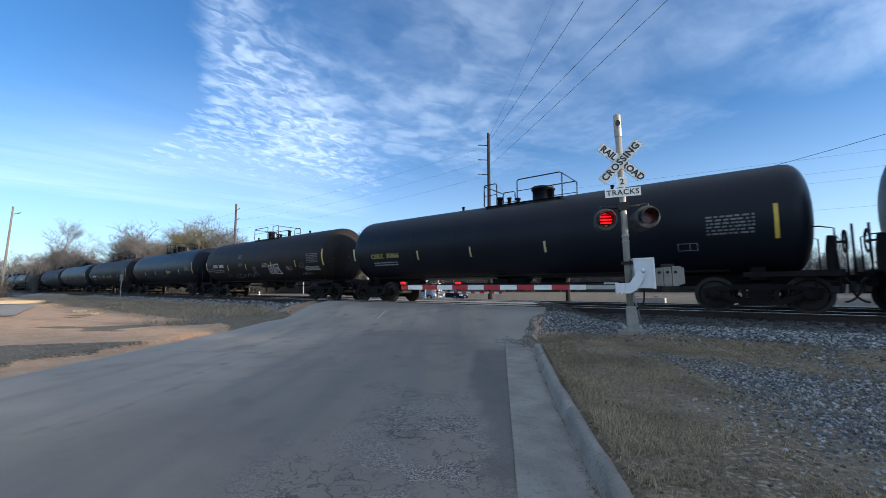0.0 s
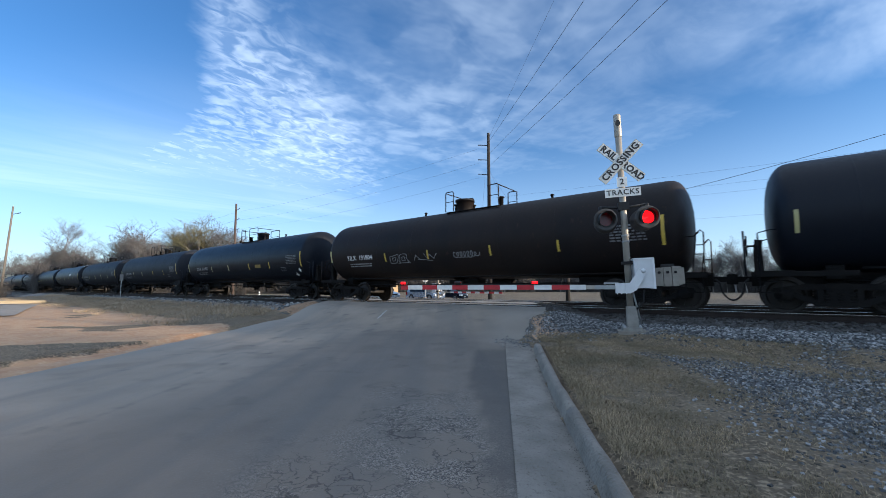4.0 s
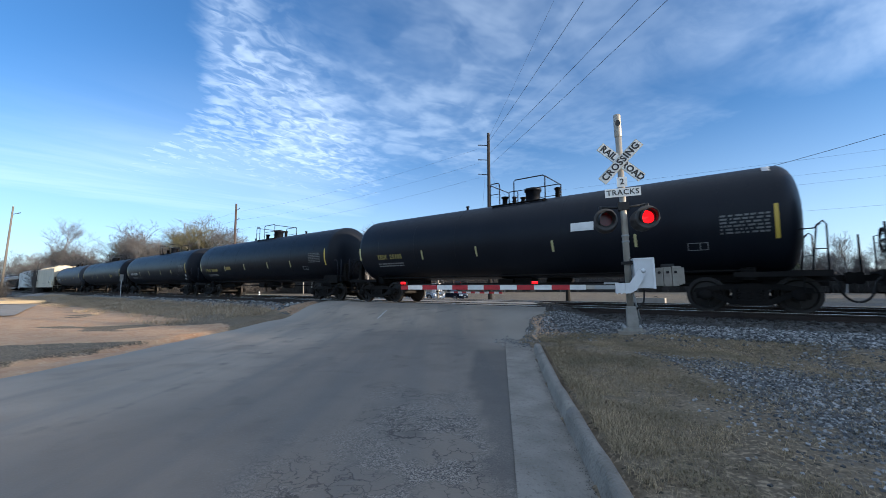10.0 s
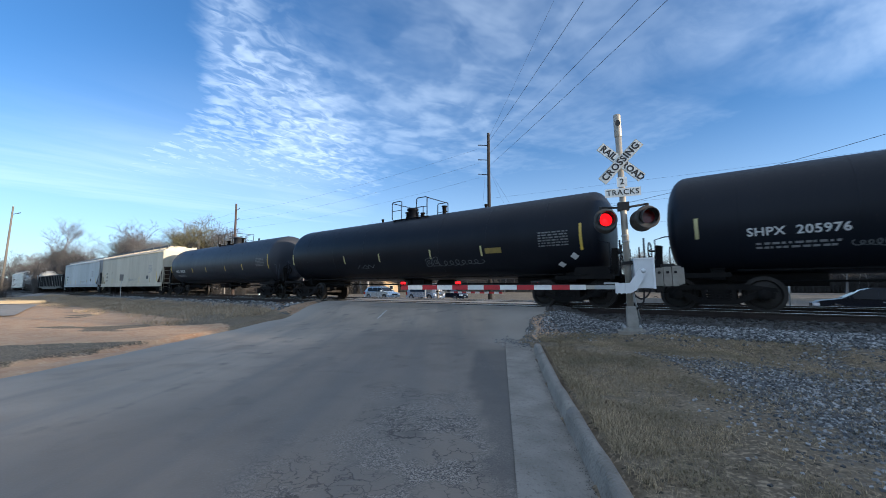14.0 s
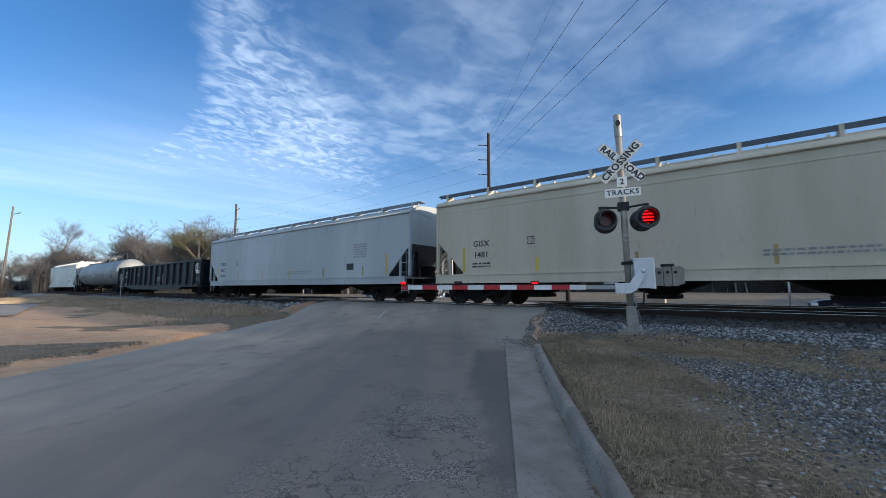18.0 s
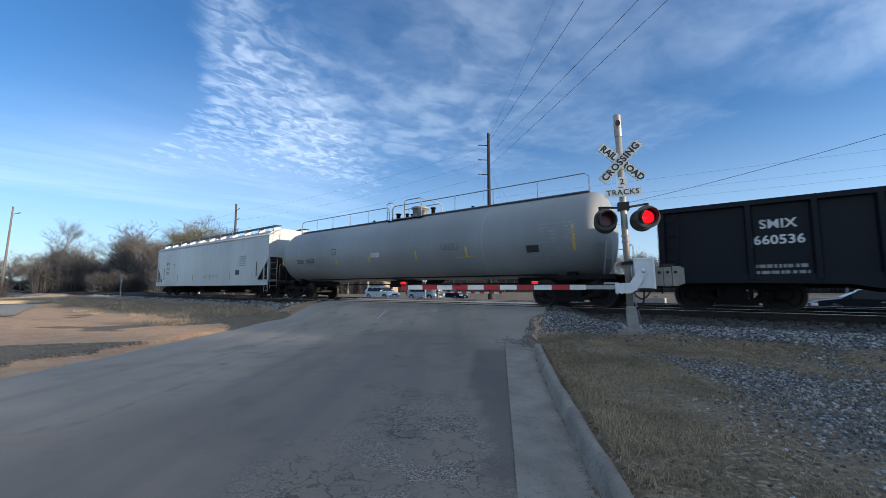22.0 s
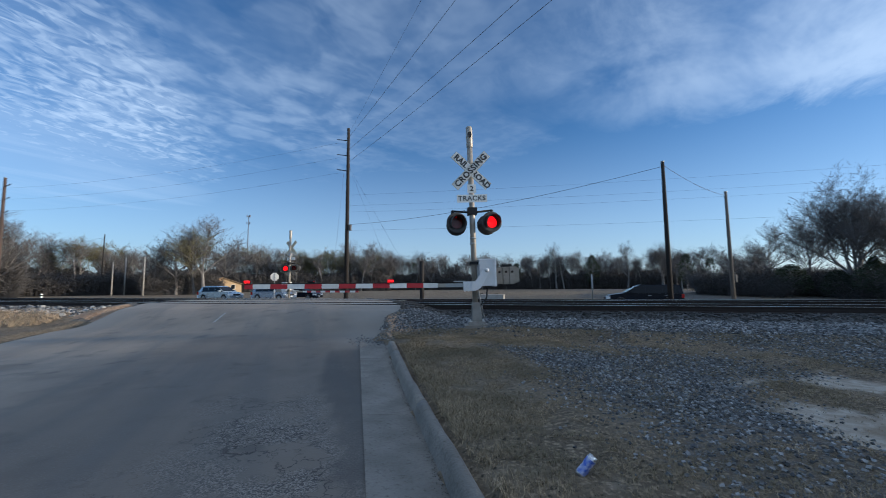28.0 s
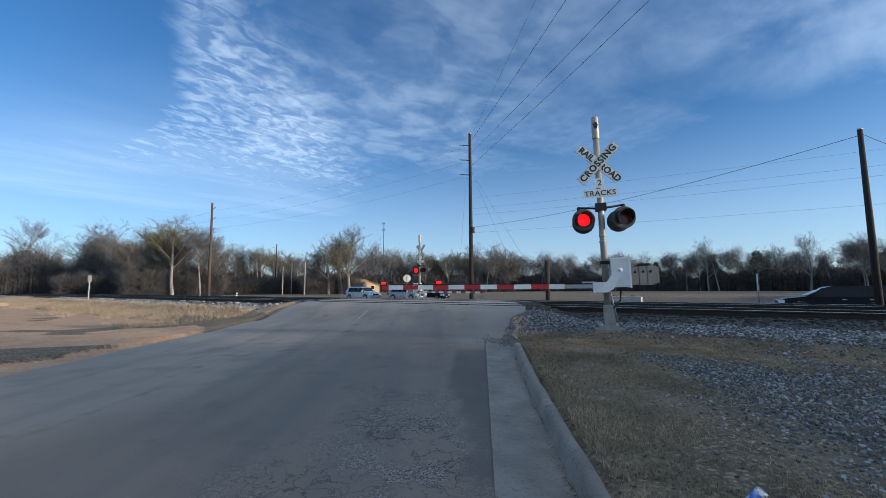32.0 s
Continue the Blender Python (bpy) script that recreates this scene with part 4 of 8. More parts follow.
def seam_ring(x, r=TR):
    def fill(bm):
        lathe(bm, [(r - 0.01, x - 0.02), (r + 0.006, x - 0.012), (r + 0.006, x + 0.012), (r - 0.01, x + 0.02)], 40, Matrix.Translation((0, 0, TZ)) @ Matrix.Rotation(radians(90), 4, "Y"))
    return fill


def tank_car(i, paint, label, text="", tcol=None, tx=None, tsize=0.34, tsz=None, marks="white", extras=()):
    """One tank car between two couplings."""
    ga, gb = GAPS[i], GAPS[i + 1]
    return tank_at((ga + gb) / 2, ga - gb, paint, label, text, tcol, tx, tsize, tsz, marks, extras, i)


# platform railing ends, manway place and radius, by car
PLATFORMS = {30: (-1.1, -0.55, 0.3, 1.98, 0.95, 0.36), 31: (-1.1, -0.55, 0.3, 1.98, 0.95, 0.36), 0: (-1.1, -0.55, 0.3, 1.98, 0.95, 0.36), 1: (-1.7, -0.05, 0.55, 1.2, -0.95, 0.2), 5: (-1.3, -0.55, 0.15, 1.35, 0.6, 0.25),
             3: (-0.9, -0.5, 1.2, 1.6, -0.45, 0.36), 4: (-0.9, -0.4, 0.2, 1.3, 0.6, 0.34), 6: (-1.25, -0.75, -0.45, 0.82, -0.07, 0.38), 9: (-1.02, -0.77, -0.33, 1.44, 0.34, 0.28),
             10: (-1.2, -0.6, 0.3, 0.9, -0.6, 0.22), 15: (-0.9, -0.5, 0.2, 1.2, 0.5, 0.36)}


# room between each tank head and the coupling, at the two ends of the car
HEADROOM = {0: (0.6, 0.64), 1: (0.7, 1.06), 2: (0.6, 1.0), 3: (0.7, 1.0), 4: (0.65, 1.06), 5: (0.7, 0.94), 6: (0.6, 1.08), 7: (0.7, 1.07), 8: (0.56, 0.91),
            9: (0.6, 1.16), 10: (0.65, 1.02), 11: (0.46, 1.0), 15: (0.775, 0.775), 30: (0.6, 1.05), 31: (1.2, 1.05)}
BRAKE_RIGHT = (0, 4, 5, 8, 10, 11)   # the rest have their hand brake at the other end


def tank_at(mid, L, paint, label, text, tcol, tx, tsize, tsz, marks, extras, seed):
    rnd = random.Random(100 + seed)
    car = thing("tank_car", label, "tank car", "freight cars of the train")
    half, tl = L / 2, L - {9: 2.1, 0: 1.1}.get(seed, 1.55)
    gl, gr = HEADROOM[seed]
    shell, off = L - gl - gr, (gl - gr) / 2
    part("tank", tank_body(shell), paint, car, where=pose(off, 0, 0))
    for i_ in (-3, -2, -1, 1, 2, 3):
        part("weld_seam", seam_ring(off + i_ * shell / 7.6), paint, car)
    CARS.append((car, mid))
    # stub sills, bolsters, end platforms
    brake = 1 if seed in BRAKE_RIGHT else -1
    for sx, gap in ((-1, gl), (1, gr)):
        end = half - gap + 0.83   # the coupling

        def span(bm, x0, x1, *yz):
            box(bm, *sorted((sx * (end - x0), sx * (end - x1))), *yz)

        def sill(bm):
            span(bm, 0.45, 4.2, -0.22, 0.22, 0.66, 1.04)
        part("stub_sill", sill, UNDER, car, bevel=0.02)

        def saddle(bm):
            x = sx * (end - 2.0)
            prism(bm, [(-0.75, 0.82), (0.75, 0.82), (0.8, 1.1), (0.6, 1.2), (0, 1.0), (-0.6, 1.2), (-0.8, 1.1)], x - 0.16, x + 0.16, Matrix(((0, 1, 0, 0), (1, 0, 0, 0), (0, 0, 1, 0), (0, 0, 0, 1))))
        part("saddle", saddle, UNDER, car, bevel=0.02)

        def deck(bm):
            span(bm, 0.5, 1.25, -1.38, 1.38, 0.98, 1.02)
            for y in (-1.36, 1.36):
                span(bm, 0.5, 2.3, y - 0.03, y + 0.03, 0.88, 1.0)
        part("end_platform", deck, UNDER, car, bevel=0.008)

        for side_ in (-1, 1):
            def end_rail(bm):
                x, y = sx * (end - 0.56), side_ * 1.3
                if sx == brake:
                    tube(bm, [(x + sx * 0.22, y, 0.9), (x + sx * 0.22, y, 2.02)], 0.026, 6)
                    tube(bm, [(x - sx * 0.06, y, 1.0), (x - sx * 0.06, y, 1.95), (x - sx * 0.3, y * 0.96, 2.02), (x - sx * 0.42, y * 0.95, 2.02)], 0.018, 6)
                else:
                    tube(bm, [(x, y, 1.0), (x + sx * 0.02, y, 2.06), (x - sx * 0.04, y, 2.14), (x - sx * 0.15, y, 2.05), (x - sx * 0.27, y, 1.0)], 0.02, 6)
                    tube(bm, [(x - sx * 0.08, y, 2.08), (x - sx * 0.2, y, 1.98), (x - sx * 0.45, y * 0.96, 1.98)], 0.017, 6)
                    tube(bm, [(x, y, 1.5), (x - sx * 0.2, y, 1.5)], 0.014, 6)
            part("end_handrail", end_rail, paint, car)

            def step_(bm):
                x, y = sx * (end - 0.8), side_ * 1.36
                for dx in (-0.2, 0.2):
                    tube(bm, [(x + dx, y, 0.98), (x + dx, y, 0.5)], 0.016, 5)
                for z in (0.5, 0.76):
                    box(bm, x - 0.21, x + 0.21, y - 0.06, y + 0.06, z - 0.012, z + 0.012)
            part("sill_step", step_, UNDER, car)
        if sx == brake:
            def stand(bm):
                x, y = sx * (end - 0.62), -0.75
                prism(bm, [(-0.1, 0.98), (0.1, 0.98), (0.08, 1.5), (0.1, 1.82), (-0.06, 1.84), (-0.1, 1.5)], y - 0.11, y + 0.11, Matrix.Translation((x, 0, 0)))
                tube(bm, [(x, y, 1.68), (x + sx * 0.24, y, 1.68)], 0.03, 6)
                tube(bm, [(x + sx * 0.05, y + 0.18, 0.98), (x + sx * 0.05, y + 0.18, 1.6)], 0.02, 5)
            part("brake_stand", stand, UNDER, car, "upright hand brake housing", bevel=0.012)

            def wheel_(bm):
                m = Matrix.Translation((sx * (end - 0.39), -0.75, 1.68)) @ Matrix.Rotation(radians(90), 4, "Y")
                tube(bm, [m @ Vector((0.26 * math.cos(a), 0.26 * math.sin(a), 0)) for a in np.linspace(0, 2 * math.pi, 17)], 0.021, 5)
                for k in range(4):
                    a = math.pi / 2 * k + 0.4
                    tube(bm, [m @ Vector((0, 0, -0.04)), m @ Vector((0.26 * math.cos(a), 0.26 * math.sin(a), 0))], 0.014, 5)
            part("brake_wheel", wheel_, UNDER, car, "spoked hand brake wheel")
        if sx > 0 and seed == 6:
            def shield(bm):
                prism(bm, [(-1.15, 1.0), (1.15, 1.0), (1.3, 1.5), (1.05, 2.12), (-1.05, 2.12), (-1.3, 1.5)], end - 0.72, end - 0.68, Matrix(((0, 1, 0, 0), (1, 0, 0, 0), (0, 0, 1, 0), (0, 0, 0, 1))))
            part("head_shield", shield, UNDER, car, "upright dark steel shield before the tank head")
        if sx > 0 and seed in (5, 8, 10):
            def fairing(bm):
                prism(bm, [(end - 1.75, 1.02), (end - 0.62, 1.02), (end - 0.66, 1.2), (end - 0.8, 1.26), (end - 1.66, 1.26)], -1.3, -0.7)
            part("end_box", fairing, UNDER, car, "low dark box above the truck", bevel=0.02)
        truck(car, sx * (end - 2.0))
    couplers(car, half - gr + 0.83, min(half - gl + 0.83, half + 0.24))

    def running(bm):   # side sill pipe and brake gear
        for y in (-0.85, 0.85):
            tube(bm, [(-half + 2.2, y, 1.06), (half - 2.4, y, 1.06)], 0.03, 6)
        tube(bm, [(-half + 2, -0.5, 0.78), (half - 2, -0.5, 0.78)], 0.028, 6)
    part("side_pipe", running, UNDER, car)

    def gear(bm):
        lathe(bm, [(0, -0.45), (0.17, -0.45), (0.19, -0.38), (0.19, 0.38), (0.17, 0.45), (0, 0.45)], 14, Matrix.Translation((1.2, 0.3, 0.82)) @ Matrix.Rotation(radians(90), 4, "Y"))
        box(bm, -0.9, -0.3, -0.5, 0.1, 0.66, 0.95)
        box(bm, -0.35, 0.35, -0.3, 0.3, 0.7, 1.0)
    part("brake_reservoir", gear, UNDER, car, bevel=0.02)

    def outlet(bm):
        lathe(bm, [(0.3, 0.98), (0.22, 0.8), (0.22, 0.66), (0.14, 0.62), (0.14, 0.52), (0, 0.52)], 16)
    part("bottom_outlet", outlet, UNDER, car)
    # top fittings
    top = TZ + TR
    l0, l1, r0, r1, dc, dr = PLATFORMS.get(seed, (-1.05, -0.65, -0.05, 1.15, 0.35, 0.27))
    dx = 0.0

    def dome_(bm):
        lathe(bm, [(dr, top - 0.12), (dr, top + 0.38), (dr + 0.05, top + 0.38), (dr + 0.05, top + 0.47), (dr * 0.8, top + 0.5), (0, top + 0.51)], 22, Matrix.Translation((dc, 0, 0)))
    part("manway", dome_, paint, car, "round bolted manway" , bevel=0.0)

    for x, y, r_, h_ in ((-0.75, -0.15, 0.1, 0.25), (-0.55, 0.25, 0.07, 0.3), (-0.15, 0.2, 0.08, 0.22), (1.35, -0.1, 0.09, 0.3), (-2.6, 0, 0.05, 0.14), (3.4, 0, 0.05, 0.12)):
        def fittings(bm):
            lathe(bm, [(r_, top - 0.1), (r_, top + h_), (r_ * 1.4, top + h_), (r_ * 1.4, top + h_ + 0.05), (0, top + h_ + 0.07)], 10, Matrix.Translation((x + dx, y, 0)))
        part("valve", fittings, UNDER, car)

    for k in range(6):
        y = (-0.72 + 0.12 * k) if k < 3 else (0.4 + 0.12 * (k - 3))
        part("walkway_slat", lambda bm: box(bm, l0, r1, y, y + 0.08, top - 0.13, top - 0.105), UNDER, car)
    for x in (l0 + 0.1, r1 - 0.1):
        part("walkway_bearer", lambda bm: box(bm, x - 0.03, x + 0.03, -0.75, 0.75, top - 0.18, top - 0.13), UNDER, car)
    for a, b in ((l0, l1), (r0, r1)):
        def cage(bm, a=a, b=b):
            y, z1 = side_ * 0.75, top + (0.62 if seed == 1 else 0.72)
            tube(bm, [(a, y, top - 0.1), (a, y, z1 - 0.05), (a + 0.06, y, z1), (b - 0.06, y, z1), (b, y, z1 - 0.06), (b, y, top - 0.1)], 0.021, 6)
            tube(bm, [(a, y, top + 0.3), (b, y, top + 0.3)], 0.014, 6)
            x = a if a < 0 and a == l0 else b
            tube(bm, [(x, y, z1 - 0.04), (x, 0, z1 - 0.04)], 0.019, 6)
        for side_ in (-1, 1):
            part("platform_railing", cage, paint, car)
    # reflective strips along the side
    strip = YELLOW if marks == "yellow" else (PALE_Y if marks == "white" else None)
    for k, x in enumerate((-tl / 2 + (0.12 if seed == 11 else 0.35), -3.9 + rnd.uniform(-0.1, 0.1), -1.35 + rnd.uniform(-0.15, 0.15), 1.52 + rnd.uniform(-0.1, 0.1), 4.05 + rnd.uniform(-0.1, 0.1), tl / 2 - 0.85)):
        m_ = strip
        if marks == "mixed":
            m_ = YELLOW if k > 2 else PALE_Y
        z, big = ((2.15, 0.55), (1.96, 0.38), (1.96, 0.38), (1.96, 0.38), (1.96, 0.38), (2.2, 0.85))[k]
        if text and k == 1 and (tx or 0) > -4.9:
            continue
        m_ = YELLOW if k == 5 else (PALE_Y if k == 0 and seed != 11 else m_)
        plate("reflector", x, z, 0.085 if k in (0, 5) else 0.07, big, m_, car, "yellow reflective strip" if m_ is YELLOW else "pale yellow reflective strip")
    if text:
        tank_text(text, (tx if tx is not None else -tl / 2 + 2.6), tsz or 2.25, tsize, tcol or WHITE, car, "stencilled car number")
        stencil_bars("stencil", (tx if tx is not None else -tl / 2 + 2.6), (tsz or 2.25) - 0.66, 1.5, 0.22, 2, DIMWHITE, car, rnd, "illegible stencilled lines")
    if "panel" in extras:
        stencil_bars("data_panel", tl / 2 - (1.47 if seed == 7 else 1.75), 2.2, 1.0, 0.52, 6, PANELW, car, rnd, "block of illegible stencilled data")
    if "box" in extras:
        frame_box("stencil_frame", tl / 2 - (2.48 if seed == 7 else 2.7), 1.7, 0.46, 0.22, DIMWHITE, car, th=0.018)
    if "diamond" in extras:
        diamond(tl / 2 - 1.6, 1.38, 0.14, car)
        diamond(tl / 2 - 1.12, 1.62, 0.14, car)
    if "yplate" in extras:
        plate("warning_plate", {10: 4.5, 8: -3.5, 4: 2.66}.get(seed, 1.9), 1.95, 0.66, 0.2, DULLY, car, "yellow warning plate")
    if "wplate" in extras:
        plate("white_plate", 2.6, 2.5, 0.7, 0.26, WHITE, car, "white notice plate")
    if "graffiti" in extras:
        scrawl("graffiti", -6.55, 1.9, 1.3, 0.3, car, DIMWHITE, rnd, style="spikes", strokes=9)
        scrawl("graffiti", -2.65, 1.45, 3.7, 0.36, car, DIMWHITE, rnd, style="spikes", strokes=13)
        scrawl("graffiti", -0.45, 1.68, 0.4, 0.62, car, DIMWHITE, rnd, style="bubbles", strokes=1)
        scrawl("graffiti", 1.85, 1.72, 1.2, 0.62, car, WHITE, rnd, style="bubbles", strokes=2, weight=0.02)
        scrawl("graffiti", 0.9, 2.0, 0.7, 0.26, car, DIMWHITE, rnd, style="loops", strokes=5)
        scrawl("graffiti", 3.45, 1.74, 0.6, 0.3, car, DIMWHITE, rnd, style="spikes", strokes=6)
        scrawl("graffiti", 5.6, 1.68, 1.3, 0.3, car, WHITE, rnd, style="loops", strokes=8)
        scrawl("graffiti", 4.9, 1.42, 0.9, 0.16, car, DIMWHITE, rnd, style="spikes", strokes=6)
        frame_box("stencil_frame", 4.7, 1.86, 0.42, 0.26, DIMWHITE, car, th=0.018)
        for gz in (2.63, 2.1):
            stencil_bars("stencil", -2.1, gz, 0.5, 0.24, 4, CHALK, car, rnd, "faded stencilled lines")
    if "tag" in extras:
        for gx, gw, gh, st in {10: ((1.6, 0.7, 0.4, "bubbles"), (3.0, 2.0, 0.28, "loops"), (-2.4, 1.2, 0.22, "spikes")), 3: ((-3.0, 1.1, 0.4, "bubbles"), (-1.5, 1.3, 0.34, "spikes"), (0.5, 1.1, 0.3, "loops")), 9: ((-4.2, 0.9, 0.22, "loops"),)}.get(seed, ((-3.2, 0.8, 0.25, "loops"), (0.4, 1.0, 0.25, "spikes"))):
            scrawl("graffiti", gx, (1.66 if st == "bubbles" else 1.6 + rnd.uniform(-0.05, 0.1)) + (0.2 if seed == 3 else 0), gw, gh, car, DIMWHITE if seed == 3 else CHALK, rnd, style=st, strokes=2 if st == "bubbles" else 7)
    if "patch" in extras:
        tip = half - gr

        # a pale sheet over the upper part of the head
        def cap(bm):
            rows = []
            for i_ in range(7):
                x = tip - 0.75 + 0.72 * i_ / 6
                e = max(0.0, (x - (tip - 0.62)) / 0.62)
                r_ = TR * math.sqrt(max(0.02, 1 - e * e)) + 0.008
                rows.append([bm.verts.new((x, -r_ * math.cos(a), TZ + r_ * math.sin(a))) for a in np.linspace(0.95, 2.2, 9)])
            for a, b in zip(rows, rows[1:]):
                for j in range(8):
                    bm.faces.new((a[j], a[j + 1], b[j + 1], b[j]))
        part("bare_patch", cap, mat("pale_head_patch", (0.55, 0.55, 0.54), (0.35, 0.35, 0.36), 2.0, 0.6), car, "pale patch on the tank head")
    return car


CARS = []
CHALK = mat("faint_chalk", (0.13, 0.135, 0.14), (0.09, 0.095, 0.1), 6.0, 0.8, bump=0)
E_ = ("panel", "box")
tank_at(GAPS[0] + 17.6 * 1.5, 17.6, BLACK, "black tank car with a platform round its manway", "", None, None, 0.3, None, "white", E_, 31)
tank_at(GAPS[0] + 17.6 * 0.5, 17.6, BLACK, "black tank car with pale yellow reflective strips", "", None, None, 0.3, None, "white", E_, 30)
tank_car(0, BLACK, "black tank car with yellow stencilled lettering", "CERX 30066", YTEXT, -5.9, 0.36, 2.35, "white", E_)
tank_car(1, BLACK_RUST, "black tank car with white graffiti along its side", "CERX 20083", WHITE, -5.28, 0.34, 2.44, "yellow", ("panel", "graffiti"))
tank_car(2, BLACK, "black tank car with a yellow warning plate", "", None, None, 0.3, None, "white", ("panel", "yplate", "tag"))
tank_car(3, BLACK_RUST, "rusty brown-black tank car with pale graffiti", "TILX 191804", WHITE, -5.5, 0.36, 2.35, "yellow", ("tag", "panel"))
tank_car(4, BLACK, "black tank car with a yellow plate on its side", "UTLX 213482", DIMWHITE, -5.4, 0.36, 2.35, "mixed", ("panel", "yplate", "diamond", "box"))
tank_car(5, BLACK_DULL, "dusty black tank car with yellow reflective strips", "GATX 81746", DIMWHITE, -5.4, 0.36, 2.35, "mixed", ("panel", "box"))
tank_car(6, BLACK_DULL, "dusty black tank car, faded lettering on its side", "GATX 286332", DIMWHITE, -5.6, 0.34, 2.35, "white", ("panel",))
tank_car(7, BLACK, "black tank car with a pale patch on one head", "TEIX 25105", YTEXT, -5.84, 0.34, 2.3, "white", ("panel", "box", "wplate", "patch"))
tank_car(8, BLACK, "black tank car with dull yellow lettering", "UTLX 863609", YTEXT, -6.07, 0.36, 2.2, "white", ("panel", "box", "yplate"))
tank_car(9, BLACK, "black tank car with white lettering and diamond placards", "SHPX 205976", WHITE, -5.6, 0.36, 2.3, "white", ("panel", "box", "diamond", "tag"))
tank_car(10, BLACK, "black tank car with chalky graffiti on its side", "", None, None, 0.3, None, "white", ("panel", "tag", "diamond", "yplate"))
tank_car(11, BLACK_GREY, "faded grey-black tank car with white lettering", "PBFX 649028", WHITE, -6.14, 0.36, 2.27, "yellow", ("panel",))


PALEWALK = mat("grey_galvanised_walkway", (0.22, 0.245, 0.27), (0.16, 0.18, 0.2), 3, 0.6, 0.3, bump=0.1)
SLATE = mat("slate_grey_walkway", (0.09, 0.105, 0.125), (0.06, 0.07, 0.085), 3, 0.6, 0.3, bump=0.1)


# ---- covered hoppers ----
# rust brown, with the shade under the body's end put into the colour
SLOPE = mat("rust_and_shade_slope", (0.085, 0.058, 0.045), (0.05, 0.037, 0.032), 2.0, 0.85, bump=0.2, c3=(0.12, 0.07, 0.045), stain=0.6)


def hopper_car(i, paint, label, text1, text2, bays=4):
    ga, gb = GAPS[i], GAPS[i + 1]
    L, mid = ga - gb, (ga + gb) / 2
    half = L / 2
    rnd = random.Random(200 + i)
    car = thing("hopper_car", label, "hopper car", "freight cars of the train")
    CARS.append((car, mid))
    reach = half                            # to the coupling
    half -= -0.2 if i == 16 else 0.34
    bl = half - (0.22 if i == 13 else 0.5)  # half the roof's length
    cut = bl - 1.25                         # where the slope sheets leave the side
    yo = 1.5
    prof_roof = [(-yo, 3.86), (-yo + 0.05, 3.94), (-0.85, 4.16), (0, 4.22), (0.85, 4.16), (yo - 0.05, 3.94), (yo, 3.86)]

    def body(bm):
        # the side: full length on top, cut back below by the slope sheets
        n = 24
        for sy in (-1, 1):
            outline = [(-bl, 3.86), (-bl, 2.46), (-cut, 1.2), (-cut, 1.12), (cut, 1.12), (cut, 1.2), (bl, 2.46), (bl, 3.86)]
            vs = [bm.verts.new((x, sy * yo, z)) for x, z in outline]
            # slight bulge lines
            bm.faces.new(vs if sy < 0 else vs[::-1])
            vi = [bm.verts.new((x, sy * (yo - 0.04), z)) for x, z in outline]
            bm.faces.new(vi[::-1] if sy < 0 else vi)
            for k in range(len(vs)):
                bm.faces.new((vs[k], vs[(k + 1) % len(vs)], vi[(k + 1) % len(vi)], vi[k]))
        for sx in (-1, 1):   # end sheet
            a = [bm.verts.new((sx * bl, y, 3.86)) for y in (-yo, yo)]
            b = [bm.verts.new((sx * bl, y, 2.46)) for y in (-yo, yo)]
            bm.faces.new((a[0], a[1], b[1], b[0]))
    part("body", body, paint, car)
    for sx in (-1, 1):
        def slope(bm):
            rows = [[bm.verts.new((sx * x, y, z)) for y in (-w, w)] for x, z, w in ((bl, 2.458, yo - 0.045), (cut, 1.198, yo - 0.045), (cut - 0.9, 0.9, yo - 0.3), (cut - 0.94, 0.92, yo - 0.3), (cut - 0.04, 1.22, yo - 0.045), (bl - 0.03, 2.48, yo - 0.045))]
            for k in range(6):
                p_, q_ = rows[k], rows[(k + 1) % 6]
                bm.faces.new((p_[0], p_[1], q_[1], q_[0]))
        # the slate colour on car 13 stands in for shade on its sheet
        part("slope_sheet", slope, SLATE if i == 13 else SLOPE, car, "slope sheet under the end of the body, darkened as shade")

    def roof(bm):
        rows = []
        for x in (-bl - 0.02, bl + 0.02):
            rows.append([bm.verts.new((x, y, z)) for y, z in prof_roof] + [bm.verts.new((x, 0, 3.7))])
        k = len(rows[0])
        for j in range(k):
            bm.faces.new((rows[0][j], rows[0][(j + 1) % k], rows[1][(j + 1) % k], rows[1][j]))
        bm.faces.new(rows[0][::-1])
        bm.faces.new(rows[1])
    part("roof", roof, paint, car, "shallow arched roof")

    def eave(bm):
        for sy in (-1, 1):
            tube(bm, [(-bl, sy * (yo + 0.02), 3.80), (bl, sy * (yo + 0.02), 3.80)], 0.045, 6)
            box(bm, -bl, bl, sy * yo - 0.01 if sy > 0 else -yo - 0.012, sy * yo + 0.012 if sy > 0 else -yo + 0.01, 3.5, 3.56)
    part("top_chord", eave, paint, car)

    def side_sill(bm, sy):
        y0, y1 = yo - 0.015, yo + 0.055
        prof = [(y0, 0.79), (y1 + 0.035, 0.79), (y1 + 0.035, 0.82), (y1, 0.82), (y1, 1.08), (y1 + 0.025, 1.08), (y1 + 0.025, 1.12), (y0, 1.12)]
        ends = [[bm.verts.new((x, sy * y, z)) for y, z in prof] for x in (-half + 0.5, half - 0.5)]
        for k in range(8):
            bm.faces.new((ends[0][k], ends[0][(k + 1) % 8], ends[1][(k + 1) % 8], ends[1][k]))
        bm.faces.new(ends[0])
        bm.faces.new(ends[1][::-1])
    for sy_ in (-1, 1):
        part("side_sill", lambda bm: side_sill(bm, sy_), paint, car)
